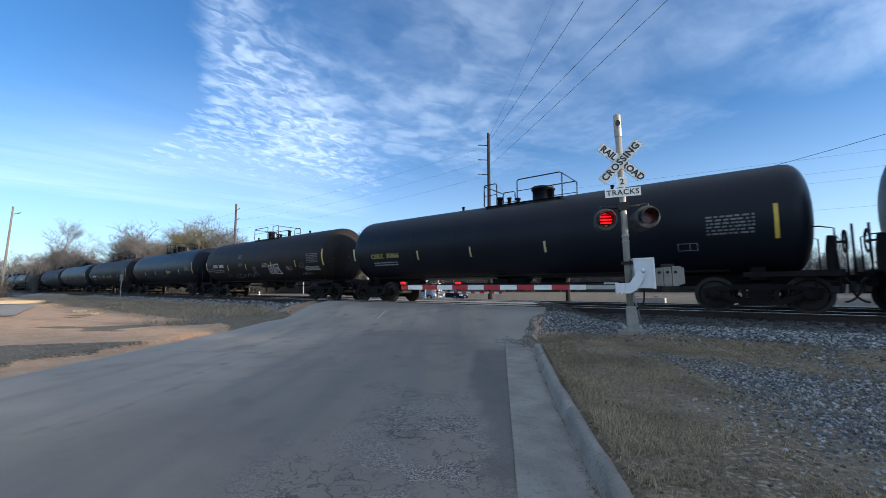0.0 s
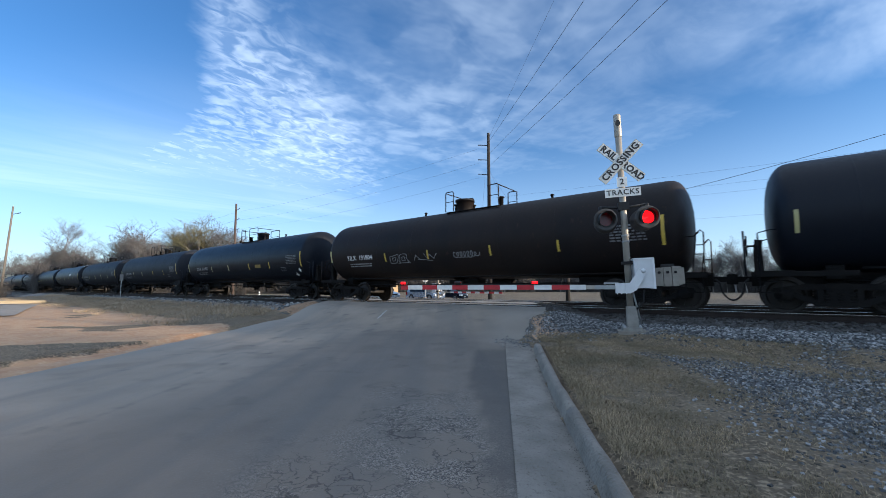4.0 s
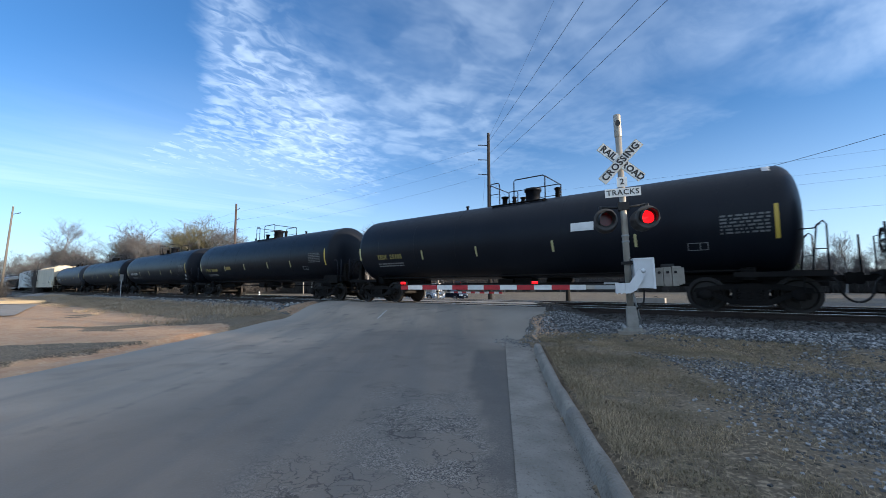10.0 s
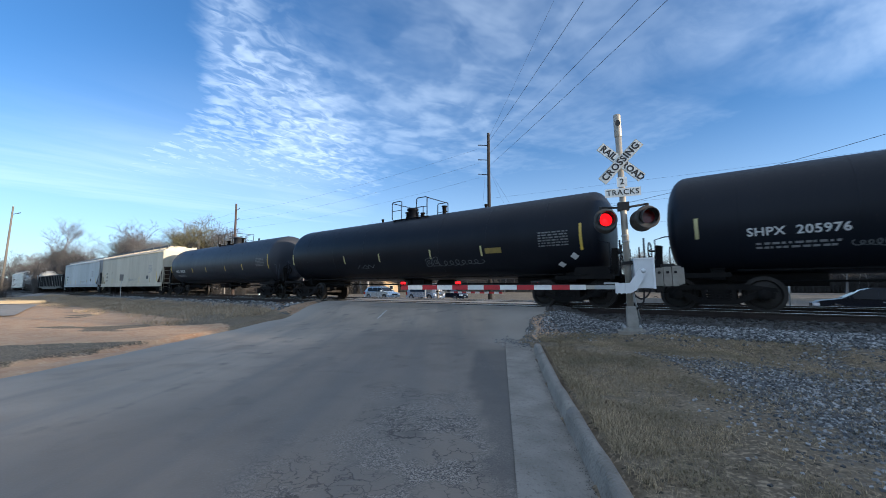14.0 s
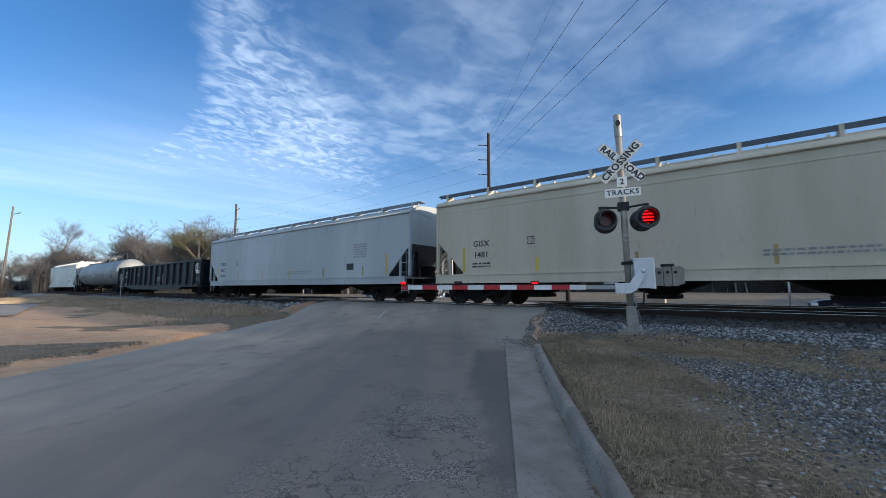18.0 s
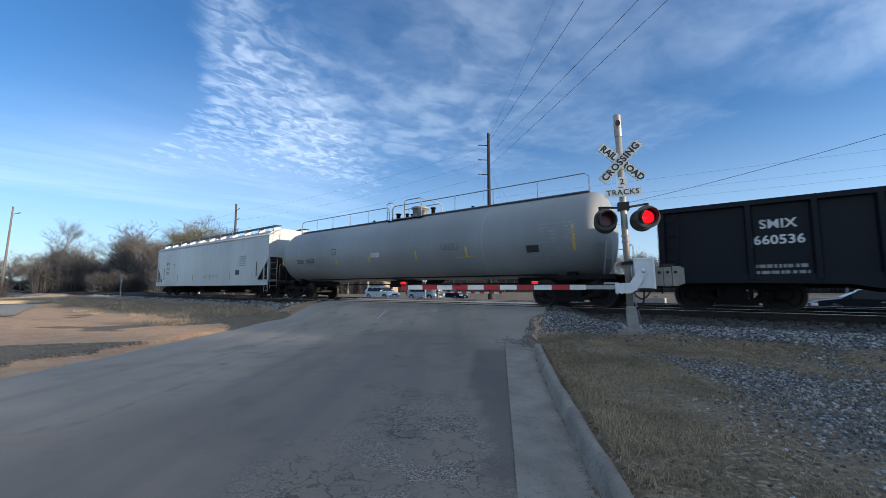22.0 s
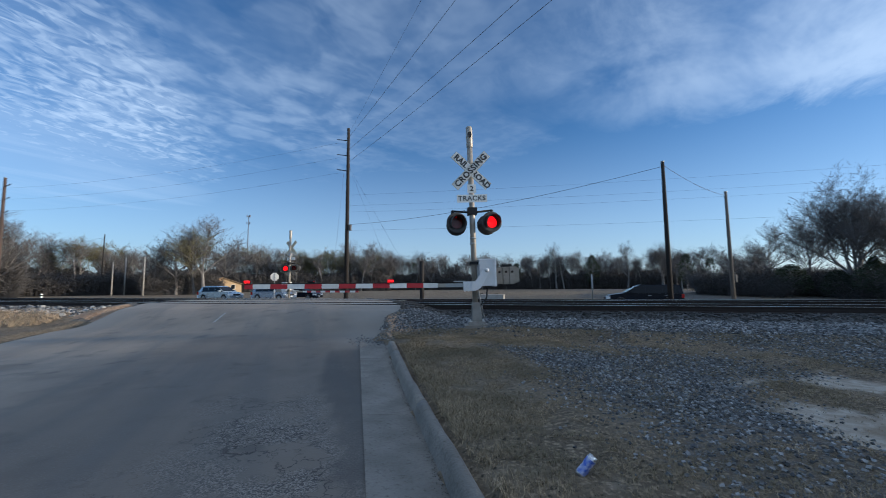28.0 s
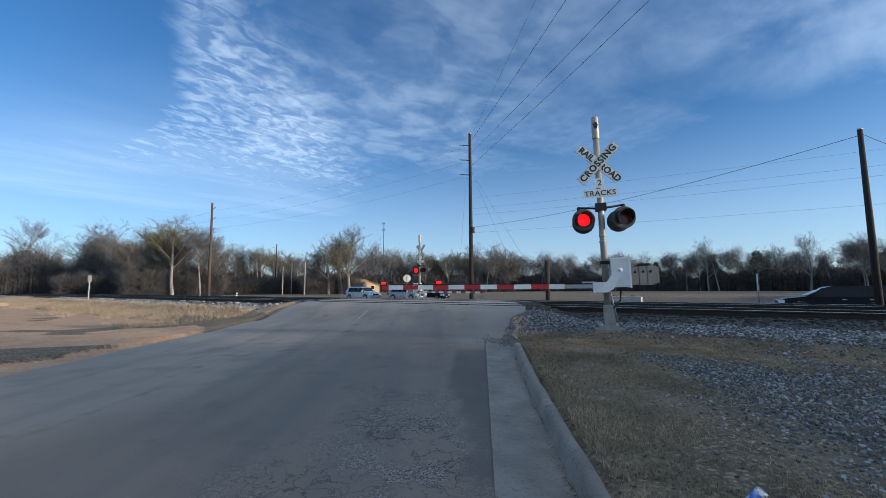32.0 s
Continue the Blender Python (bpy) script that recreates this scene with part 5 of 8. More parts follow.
    for sx in (-1, 1):
        for sy in (-1, 1):
            part("corner_post", lambda bm: box(bm, sx * (bl - 0.05) - 0.05, sx * (bl - 0.05) + 0.05, sy * (yo - 0.03) - 0.05, sy * (yo - 0.03) + 0.05, 1.12, 3.84), paint, car, bevel=0.008)
            part("inner_post", lambda bm: box(bm, sx * (bl - 0.62) - 0.035, sx * (bl - 0.62) + 0.035, sy * (yo - 0.06) - 0.035, sy * (yo - 0.06) + 0.035, 1.07, 1.95), paint, car, bevel=0.006)
            part("slope_brace", lambda bm: tube(bm, [(sx * (bl - 0.3), sy * 0.75, 1.08), (sx * (bl - 0.3), sy * 0.75, 2.2)], 0.05, 6), UNDER, car)
        part("end_deck", lambda bm: box(bm, min(sx * (half - 0.5), sx * (cut + 0.1)), max(sx * (half - 0.5), sx * (cut + 0.1)), -yo + 0.02, yo - 0.02, 1.03, 1.07), paint, car)
        if i == 16 and sx < 0:
            part("air_reservoir", lambda bm: lathe(bm, [(0, -0.42), (0.15, -0.4), (0.19, -0.3), (0.19, 0.3), (0.15, 0.4), (0, 0.42)], 16, Matrix.Translation((-bl + 0.98, -0.95, 1.5)) @ Matrix.Rotation(radians(128), 4, "Y")), UNDER, car, "dark cylindrical air reservoir")
        part("brake_box", lambda bm: box(bm, sx * (bl - 0.55) - 0.25, sx * (bl - 0.55) + 0.25, 0.1, 0.5, 1.07, 1.6), UNDER, car, bevel=0.02)
        ladder(car, "end_ladder", sx * (half - 0.6), -yo + 0.38, 0.6, 4.0, 0.42, paint, along_x=False)
        ladder(car, "side_ladder", sx * (bl - 0.33), -yo + 0.03, 1.08, 2.3, 0.42, paint)
        ladder(car, "side_ladder", sx * (bl - 0.33), yo - 0.03, 1.08, 2.3, 0.42, paint)
        for sy in (-1, 1):
            ladder(car, "sill_step", sx * (bl - 0.33), sy * (yo - 0.05), 0.4, 0.8, 0.4, paint, rungs=2)
        truck(car, sx * (half - 1.95))

        def sill(bm, sx=sx):
            a, b = sorted((sx * (reach - 0.45), sx * (cut - 0.4)))
            box(bm, a, b, -0.22, 0.22, 0.66, 1.04)
            box(bm, sx * (half - 1.95) - 0.18, sx * (half - 1.95) + 0.18, -1.3, 1.3, 0.76, 1.06)
        part("stub_sill", sill, UNDER, car)
    couplers(car, reach, reach)
    span = 2 * cut - 0.6
    for b in range(bays):
        xc = -cut + 0.3 + span * (b + 0.5) / bays
        w = span / bays * 0.46

        def chute(bm, xc=xc, w=w):
            top_, bot = 1.1, 0.42
            a = [bm.verts.new((xc + dx, y, top_)) for dx, y in ((-w, -yo + 0.08), (w, -yo + 0.08), (w, yo - 0.08), (-w, yo - 0.08))]
            c = [bm.verts.new((xc + dx, y, bot)) for dx, y in ((-0.32, -0.5), (0.32, -0.5), (0.32, 0.5), (-0.32, 0.5))]
            for k in range(4):
                bm.faces.new((a[k], a[(k + 1) % 4], c[(k + 1) % 4], c[k]))
            bm.faces.new(c)
            box(bm, xc - 0.4, xc + 0.4, -0.62, 0.62, bot - 0.12, bot)
        part("discharge_chute", chute, UNDER, car, "dark discharge chute under the body")
    # roof walk, hatches
    walk_mat = PALEWALK if i == 13 else SLATE
    over = 0.06 if i == 16 else 0.22
    wz = {13: 4.29, 16: 4.4}.get(i, 4.34)

    for y in (-1.05, -0.93, -0.81, 0.81, 0.93, 1.05):
        part("roof_walk_plank", lambda bm: box(bm, -bl - over, bl + over, y - 0.045, y + 0.045, wz - 0.03, wz), walk_mat, car, "galvanised roof walkway plank")
    part("roof_walk_edge", lambda bm: box(bm, -bl - over / 2, bl + over / 2, -1.12, -1.09, wz - 0.13, wz + 0.01), walk_mat, car)
    for k in range(11):
        x = -bl + 0.25 + (2 * bl - 0.5) * k / 10

        def bracket(bm):
            box(bm, -0.045, 0.045, -0.2, 0.17, 4.02, wz + 0.02)
        for y in (-0.93, 0.93):
            part("walk_bracket", bracket, paint, car, where=pose(x, y, 0), key="walk_bracket%d" % i)

    def hatch(bm):
        box(bm, -bl + 0.6, bl - 0.6, -0.36, 0.36, 4.181, 4.321)
        for k in range(16):
            x = -bl + 0.9 + (2 * bl - 1.8) * k / 15
            box(bm, x - 0.03, x + 0.03, -0.42, 0.42, 4.281, 4.361)
    part("trough_hatch", hatch, paint, car, bevel=0.01)
    # welded seams of the side sheets, markings
    for k in range(1, 12):
        x = -cut + 2 * cut * k / 12
        part("side_seam", lambda bm: box(bm, x - 0.006, x + 0.006, -yo - 0.003, -yo + 0.002, 1.13, 3.72), paint, car)
    aged_dark = mat("grimy_reflector", (0.07, 0.055, 0.035), (0.12, 0.085, 0.035), 6)
    aged = mat("aged_reflector", (0.35, 0.27, 0.08), (0.28, 0.22, 0.09))
    x = -bl + (4.6 if i == 16 else 4.2)
    while x < bl - 1.6:
        plate_flat("reflector", x, 1.4, 0.09, 0.46, YELLOW if rnd.random() < 0.4 else aged, car, yo)
        x += 3.0
    for x in (-cut + 0.05, cut - 0.15):
        plate_flat("reflector", x + (0.3 if i == 16 and x < 0 else 0), 1.66 + (0.12 if i == 16 else 0), 0.11, 0.9, aged_dark if i == 16 else YELLOW, car, yo)
    if text1:
        xx, ts, z1, z2 = (-bl + 2.45, 0.3, 2.6, 2.2) if i == 16 else (-bl + 2.05, 0.3, 2.2, 1.8)
        lettering("lettering", text1, ts, INK, car, pose(xx, -yo - 0.004, z1, 90, 0, 0), "stencilled car mark", 0.002, 1.05, 0.006)
        lettering("lettering", text2, ts, INK, car, pose(xx, -yo - 0.004, z2, 90, 0, 0), "stencilled car number", 0.002, 1.05, 0.006)
        stencil_bars("stencil", xx, z2 - 0.36, 0.75, 0.22, 2, INK, car, rnd, "illegible stencilled lines", flat=-yo)
    frame_box("stencil_frame", -bl + (3.85 if i == 16 else 4.0), 2.42 if i == 16 else 2.2, 0.26, 0.26, INK, car, flat=-yo)
    stencil_bars("stencil", 1.5, 1.45, 2.4, 0.2, 2, mat("faint_stencil", (0.3, 0.3, 0.3)), car, rnd, "illegible stencilled lines", flat=-yo)
    stencil_bars("data_panel", cut - 1.9, 2.35, 0.9, 0.7, 6, mat("faint_stencil", (0.3, 0.3, 0.3)), car, rnd, "block of illegible stencilled data", flat=-yo)
    plate_flat("black_placard", cut - 2.6, 1.62, 0.5, 0.3, INK, car, yo)
    return car


def plate_flat(name, x, z, w, h, material, parent, yo):
    def fill(bm):
        box(bm, x - w / 2, x + w / 2, -yo - 0.007, -yo + 0.002, z - h / 2, z + h / 2)
    return part(name, fill, material, parent)


hopper_car(12, CREAM, "cream covered hopper car with black lettering", "GISX", "1481")
hopper_car(13, GREY_HOP, "light grey covered hopper car, its side streaked", "GSOX", "2062")


def gondola(i):
    ga, gb = GAPS[i], GAPS[i + 1]
    L, half = ga - gb, (ga - gb) / 2
    rnd = random.Random(7)
    car = thing("gondola_car", "black steel gondola car with ribbed sides and white lettering", "gondola car", "freight cars of the train")
    CARS.append((car, (ga + gb) / 2))
    bl, yo, zt, zb = half - 0.75, 1.45, 2.64, 0.72

    def body(bm):
        for sy in (-1, 1):
            box(bm, -bl, bl, sy * yo - 0.03, sy * yo + 0.03, zb, zt)
        for sx in (-1, 1):
            box(bm, sx * bl - 0.03, sx * bl + 0.03, -yo + 0.03, yo - 0.03, zb, zt)
        box(bm, -bl, bl, -yo + 0.03, yo - 0.03, zb + 0.2, zb + 0.26)
    part("body", body, BLACK, car)

    def chord(bm):
        for sy in (-1, 1):
            box(bm, -bl - 0.05, bl + 0.05, sy * (yo + 0.05) - 0.1, sy * (yo + 0.05) + 0.1, zt - 0.03, zt + 0.09)
        for sx in (-1, 1):
            box(bm, sx * bl - 0.08, sx * bl + 0.08, -yo + 0.05, yo - 0.05, zt - 0.03, zt + 0.088)
    part("top_chord", chord, BLACK, car, bevel=0.015)

    def sill(bm):
        for sy in (-1, 1):
            outline = [(-bl, zb + 0.04), (-bl + 3.6, zb - 0.02), (-bl + 4.6, zb - 0.22), (bl - 4.6, zb - 0.22), (bl - 3.6, zb - 0.02), (bl, zb + 0.04), (bl, zb + 0.22), (-bl, zb + 0.22)]
            prism(bm, outline, sy * (yo + 0.07) - 0.045, sy * (yo + 0.07) + 0.045)
    part("side_sill", sill, BLACK, car)
    for k in range(16):
        x = -bl + 0.1 + (2 * bl - 0.2) * k / 15 + {1: 0.5, 2: 0.33}.get(k, 0)   # uneven end bays

        for sy in (-1, 1):
            def rib(bm):
                prism(bm, [(-0.09, 0), (-0.05, 0.13), (0.05, 0.13), (0.09, 0)], zb + 0.1, zt - 0.02, Matrix(((1, 0, 0, 0), (0, 0, sy, sy * (yo + 0.025)), (0, 1, 0, 0), (0, 0, 0, 1))))
            part("rib", rib, BLACK, car, where=pose(x, 0, 0), key="gondola_rib%d" % sy)
    for sx in (-1, 1):
        ladder(car, "side_ladder", sx * (half - 1.0), -yo - 0.16, 0.45, zt - 0.1, 0.42, BLACK)
        truck(car, sx * (half - 2.35))

        def under(bm, sx=sx):
            a, b = sorted((sx * (half - 0.45), 0.0))
            box(bm, a, b, -0.22, 0.22, 0.62, 0.92)
            box(bm, sx * (half - 1.95) - 0.18, sx * (half - 1.95) + 0.18, -1.3, 1.3, 0.76, 0.95)
        part("centre_sill", under, UNDER, car)
    couplers(car, half, half)
    x0 = -bl + 0.46 + (2 * bl - 0.2) * 1.5 / 15
    lettering("lettering", "SMIX", 0.3, WHITE, car, pose(x0, -yo - 0.034, 2.12, 90, 0, 0), "stencilled car mark", 0.002, 1.05, 0.006)
    lettering("lettering", "660536", 0.3, WHITE, car, pose(x0, -yo - 0.034, 1.74, 90, 0, 0), "stencilled car number", 0.002, 1.05, 0.006)
    stencil_bars("stencil", x0, 1.05, 1.0, 0.3, 2, DIMWHITE, car, rnd, "illegible stencilled lines", flat=-yo - 0.03)
    stencil_bars("stencil", 4.88, 0.95, 0.5, 0.16, 2, WHITE, car, rnd, "illegible stencilled lines", flat=-yo - 0.03)
    scrawl("graffiti", 1.2, 1.46, 0.75, 0.42, car, WHITE, rnd, flat=-yo - 0.03, strokes=6, style="spikes", weight=0.018)
    scrawl("graffiti", 2.1, 1.45, 0.6, 0.62, car, WHITE, rnd, flat=-yo - 0.03, strokes=1, style="bubbles", weight=0.02)
    frame_box("stencil_frame", -4.34, 1.94, 0.26, 0.26, WHITE, car, flat=-yo - 0.03, th=0.02)

    def logo(bm):   # a globe of lines over a plain plate
        gx, gz, r_ = bl - 1.0, 2.16, 0.33
        for sq_ in (1.0, 0.55, 0.12):
            ring = [(gx + r_ * sq_ * math.cos(a_), -yo - 0.045, gz + r_ * math.sin(a_)) for a_ in np.linspace(0, 2 * math.pi, 25)]
            tube(bm, ring, 0.018, 4, caps=False)
        for h_ in (-0.6, -0.2, 0.2, 0.6):
            c_ = r_ * math.sqrt(1 - h_ * h_)
            tube(bm, [(gx - c_, -yo - 0.045, gz + r_ * h_), (gx + c_, -yo - 0.045, gz + r_ * h_)], 0.016, 4)
        box(bm, gx - 0.1, gx + 0.5, -yo - 0.064, -yo - 0.058, gz - 0.44, gz - 0.2)
    part("emblem", logo, WHITE, car, "pale globe emblem over a white plate")
    stencil_bars("stencil", bl - 0.85, 1.3, 0.35, 0.3, 2, DIMWHITE, car, rnd, flat=-yo - 0.03)


gondola(14)


def white_tank(i):
    ga, gb = GAPS[i], GAPS[i + 1]
    car = tank_at((ga + gb) / 2, ga - gb, WHITE_TANK, "grey-white tank car with a handrail along its top", "TEIX 33527", INK, -6.4, 0.36, 2.35, "yellow", (), 15)
    tl, top = ga - gb - 1.55, TZ + TR

    def rail_(bm):
        for a, b, k in ((-tl / 2 + 0.6, -1.1, 5), (-0.9, tl / 2 - 0.6, 5)):
            y, z = -0.42, top + 0.62
            tube(bm, [(a, y, top - 0.1), (a, y, z - 0.12), (a + 0.15, y, z), (b - 0.15, y, z), (b, y, z - 0.12), (b, y, top - 0.1)], 0.02, 6)
            for j in range(1, k):
                x = a + (b - a) * j / k
                tube(bm, [(x, y, top - 0.15), (x, y, z)], 0.017, 6)
            for dy in (-0.08, 0.02, 0.12):
                box(bm, a, b, y + dy - 0.035, y + dy + 0.035, top - 0.03, top - 0.005)
    part("top_handrail", rail_, mat("grey_handrail_paint", (0.2, 0.21, 0.23), (0.15, 0.16, 0.18)), car, "handrail and walkway along the top")
    rnd = random.Random(77)
    stencil_bars("data_panel", 7.5, 2.4, 1.2, 0.7, 6, mat("faint_stencil", (0.3, 0.3, 0.3)), car, rnd, "block of illegible stencilled data")
    frame_box("stencil_frame", -3.95, 2.4, 0.32, 0.3, INK, car)
    scrawl("graffiti", -1.0, 2.1, 0.6, 0.3, car, WHITE, rnd, strokes=4)
    scrawl("graffiti", 3.2, 2.2, 0.7, 0.3, car, CHALK, rnd, strokes=4)
    plate("black_placard", 6.65, 1.92, 0.45, 0.25, INK, car)
    stencil_bars("notice", 3.94, 1.78, 0.9, 0.1, 1, YELLOW, car, rnd, "yellow stencilled notice")
    stencil_bars("stencil", 7.0, 1.62, 0.8, 0.3, 2, mat("faint_stencil", (0.3, 0.3, 0.3)), car, rnd, "illegible stencilled lines")


white_tank(15)
hopper_car(16, PALE_HOP, "pale grey covered hopper car at the end of the train", "ELTX", "7316")

# ======== crossing signals ========
LOUVRES, SHIELDS = [], []


def signal(name, m, arm_len, lit, label, far=False, tilt=0.0):
    sg = thing(name, label, "crossing signal", "crossing signals", m=m)

    def mast(bm):
        tube(bm, [(0, 0, 0.12), (0, 0, 4.72)], 0.072, 16)
    part("mast", mast, ALU, sg, "grey aluminium mast")

    def sleeve(bm):
        lathe(bm, [(0.078, 4.5), (0.084, 4.52), (0.084, 5.02), (0.078, 5.05), (0, 5.06)], 16)
    part("mast_cap", sleeve, ALU, sg, "bright aluminium sleeve at the mast's top")

    def badge(bm):
        lathe(bm, [(0, 0), (0.055, 0)], 12, Matrix.Translation((0, -0.09, 4.82)) @ Matrix.Rotation(radians(90), 4, "X") @ Matrix.Diagonal((1, 1.5, 1, 1)))
    part("badge", badge, INK, sg, "small dark oval badge")

    def base(bm):
        prism(bm, [(-0.1, 0), (0.15, 0), (0.13, 0.3), (0.1, 0.5), (-0.085, 0.5)], -0.11, -0.09)
        prism(bm, [(-0.1, 0), (0.15, 0), (0.13, 0.3), (0.1, 0.5), (-0.085, 0.5)], 0.09, 0.11)
        prism(bm, [(-0.09, 0), (0.09, 0), (0.08, 0.46), (-0.08, 0.46)], -0.09, 0.09)
        box(bm, -0.2, 0.2, -0.2, 0.2, -0.05, 0.03)
    part("pedestal", base, mat("dull_cast_metal", (0.3, 0.285, 0.26), (0.22, 0.21, 0.19), 5, 0.7, 0.3, bump=0.2), sg, "cast metal pedestal", bevel=0.008)

    def foundation(bm):
        box(bm, -0.3, 0.3, -0.3, 0.3, -0.5, -0.045)
    part("foundation", foundation, CONC, sg, bevel=0.02)
    for bx, by in ((-0.16, -0.16), (0.16, -0.16), (-0.16, 0.16), (0.16, 0.16)):
        def bolt(bm):
            tube(bm, [(0, 0, 0.03), (0, 0, 0.09)], 0.016, 6)
            lathe(bm, [(0.03, 0.03), (0.03, 0.055), (0, 0.055)], 6)
        part("anchor_bolt", bolt, GALV, sg, where=pose(bx, by, 0), key="anchor_bolt")

    def strut(bm):
        tube(bm, [(0.05, 0.05, 1.0), (0.22, 0.14, 0.1)], 0.022, 6)
    part("brace", strut, GALV, sg)
    # crossbuck
    zc = 3.86
    for sgn, words in ((1, ("CROSSING",)), (-1, ("RAIL", "ROAD"))):
        y = -0.10 - (0.006 if sgn > 0 else 0.0)
        rot = pose(0, y, zc, 0, -45 * sgn, 0)

        def board(bm):
            box(bm, -0.61, 0.61, -0.0025, 0.0025, -0.112, 0.112)
        bd = part("crossbuck_board", board, SIGNEDGE, sg, "white crossbuck board with black lettering", where=rot, bevel=0.002)

        def face(bm):
            box(bm, -0.598, 0.598, -0.0045, -0.0025, -0.1, 0.1)
        part("sign_face", face, SIGNW, bd)
        if len(words) == 1:
            lettering("lettering", words[0], 0.215, INK, bd, pose(0, -0.0055, 0, 90, 0, 0), "", 0.001, 1.1, 0.008)
        else:
            for wx, wd in ((-0.35, "RAIL"), (0.35, "ROAD")):
                lettering("lettering", wd, 0.205, INK, bd, pose(wx, -0.0055, 0, 90, 0, 0), "", 0.001, 1.0, 0.008)
    for zz_, w_, h_, txt, ts in ((3.38, 0.11, 0.115, "2", 0.19), (3.13, 0.385, 0.1, "TRACKS", 0.175)):
        def plate_(bm):
            box(bm, -w_, w_, -0.003, 0.003, -h_, h_)
        pl = part("track_plate", plate_, SIGNW, sg, "white plate with black lettering", where=pose(0, -0.1, zz_), bevel=0.002)
        lettering("lettering", txt, ts, INK, pl, pose(0, -0.0045, 0, 90, 0, 0), "", 0.001, 1.12, 0.003)

        def clamp(bm):
            box(bm, -0.09, 0.09, -0.097, 0.09, -0.03, 0.03)
        part("sign_clamp", clamp, GALV, sg, where=pose(0, 0, zz_), key="sign_clamp")
    # lamps
    def crossarm(bm):
        tube(bm, [(-0.5, 0, 2.83), (-0.1, 0, 2.79), (0.1, 0, 2.79), (0.5, 0, 2.83)], 0.026, 8)
        box(bm, -0.12, 0.12, -0.11, 0.11, 2.72, 2.9)
        for x in (-0.5, 0.5):
            lathe(bm, [(0, 2.86), (0.045, 2.84), (0.045, 2.78), (0.03, 2.7), (0, 2.7)], 10, Matrix.Translation((x, 0, 0)))
    part("lamp_bracket", crossarm, HOOD, sg, "black lamp crossarm")
    for side in (-1, 1):
        for back in (0, 1):
            x = side * (0.44 if not back else 0.40)
            lm = pose(x, 0.0, 2.5 - 0.02 * back, 0, 0, 180 * back + (8 if not back else (50 if far else 0))) @ pose(0, -0.2, 0)

            def disc(bm):
                lathe(bm, [(0, 0.125), (0.172, 0.125), (0.172, 0.008), (0.15, 0.008), (0.15, 0.0), (0.25, -0.004), (0.262, 0.0), (0.262, 0.02), (0.19, 0.03), (0.18, 0.14), (0.08, 0.19), (0, 0.19)], 30, Matrix.Rotation(radians(90), 4, "X") @ Matrix.Diagonal((1, 1, -1, 1)))
            lp = part("lamp", disc, LAMPB, sg, "round black lamp with a hood", where=lm, key="lamp_disc")

            def hood(bm):
                n = 22
                rows = []
                for k in range(n + 1):
                    a = radians(-42 + 264 * k / n)
                    ln = 0.05 + 0.27 * max(0.0, math.sin(a) * 0.5 + 0.5) ** 0.8
                    r0, r1 = 0.172, 0.177
                    rows.append([bm.verts.new((r * math.cos(a), y, r * math.sin(a) * (1 if y > -0.1 else 0.97) - (0.02 if y < -0.1 else 0))) for r, y in ((r0, -0.002), (r0, -ln), (r1, -ln), (r1, -0.002))])
                for a, b in zip(rows, rows[1:]):
                    for j in range(4):
                        f = bm.faces.new((a[j], a[(j + 1) % 4], b[(j + 1) % 4], b[j]))
                        f.smooth = True
            part("hood", hood, LAMPB, lp, "", key="lamp_hood")

            def lens(bm):
                lathe(bm, [(0, 0.086), (0.06, 0.09), (0.11, 0.1), (0.168, 0.122)], 24, Matrix.Rotation(radians(90), 4, "X") @ Matrix.Diagonal((1, 1, -1, 1)))
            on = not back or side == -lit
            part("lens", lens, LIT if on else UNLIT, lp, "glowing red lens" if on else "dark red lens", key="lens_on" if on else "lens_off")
            if back or far:
                continue
            for k in range(4):   # dark red louvres, added to make the glowing lens flash, turn before it
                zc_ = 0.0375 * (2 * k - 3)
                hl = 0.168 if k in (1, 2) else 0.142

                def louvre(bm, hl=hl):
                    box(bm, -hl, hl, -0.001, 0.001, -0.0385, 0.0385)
                LOUVRES.append((part("louvre", louvre, UNLIT, lp, "dark red louvre added before the lens to make it flash", where=pose(0, 0.046, zc_)), side, zc_))
    def collars(bm):
        for z in (2.12, 1.98):
            lathe(bm, [(0.07, z - 0.02), (0.085, z - 0.02), (0.085, z + 0.02), (0.07, z + 0.02)], 16)
    part("mast_band", collars, GALV, sg)
    # gate mechanism
    def case(bm):
        box(bm, 0.1, 0.47, -0.30, 0.16, 0.9, 1.54)
    part("gate_machine", case, CASE, sg, "silver-painted gate machine case", bevel=0.03)

    def door(bm):
        box(bm, 0.47, 0.51, -0.31, 0.17, 0.88, 1.55)
        box(bm, 0.08, 0.505, -0.31, 0.17, 1.54, 1.57)
    part("case_door", door, CASE, sg, bevel=0.015)

    for z in (0.98, 1.48):
        part("mounting_strap", lambda bm: box(bm, -0.12, 0.12, -0.12, 0.12, z - 0.035, z + 0.035), HOOD, sg)

    def crank(bm):
        m_ = Matrix.Identity(4)
        prism(bm, [(0.29, 1.33), (0.35, 1.27), (0.11, 0.86), (-0.02, 0.79), (-0.32, 0.8), (-0.32, 1.02), (-0.02, 1.02), (0.2, 1.34)], -0.37, -0.335)
        for x in (-0.29, -0.2, -0.1):
            box(bm, x - 0.012, x + 0.012, -0.40, -0.37, 0.78, 1.02)
        lathe(bm, [(0.05, 0), (0.05, 0.05), (0.03, 0.07), (0, 0.07)], 14, Matrix.Translation((0.27, -0.33, 1.28)) @ Matrix.Rotation(radians(90), 4, "X"))
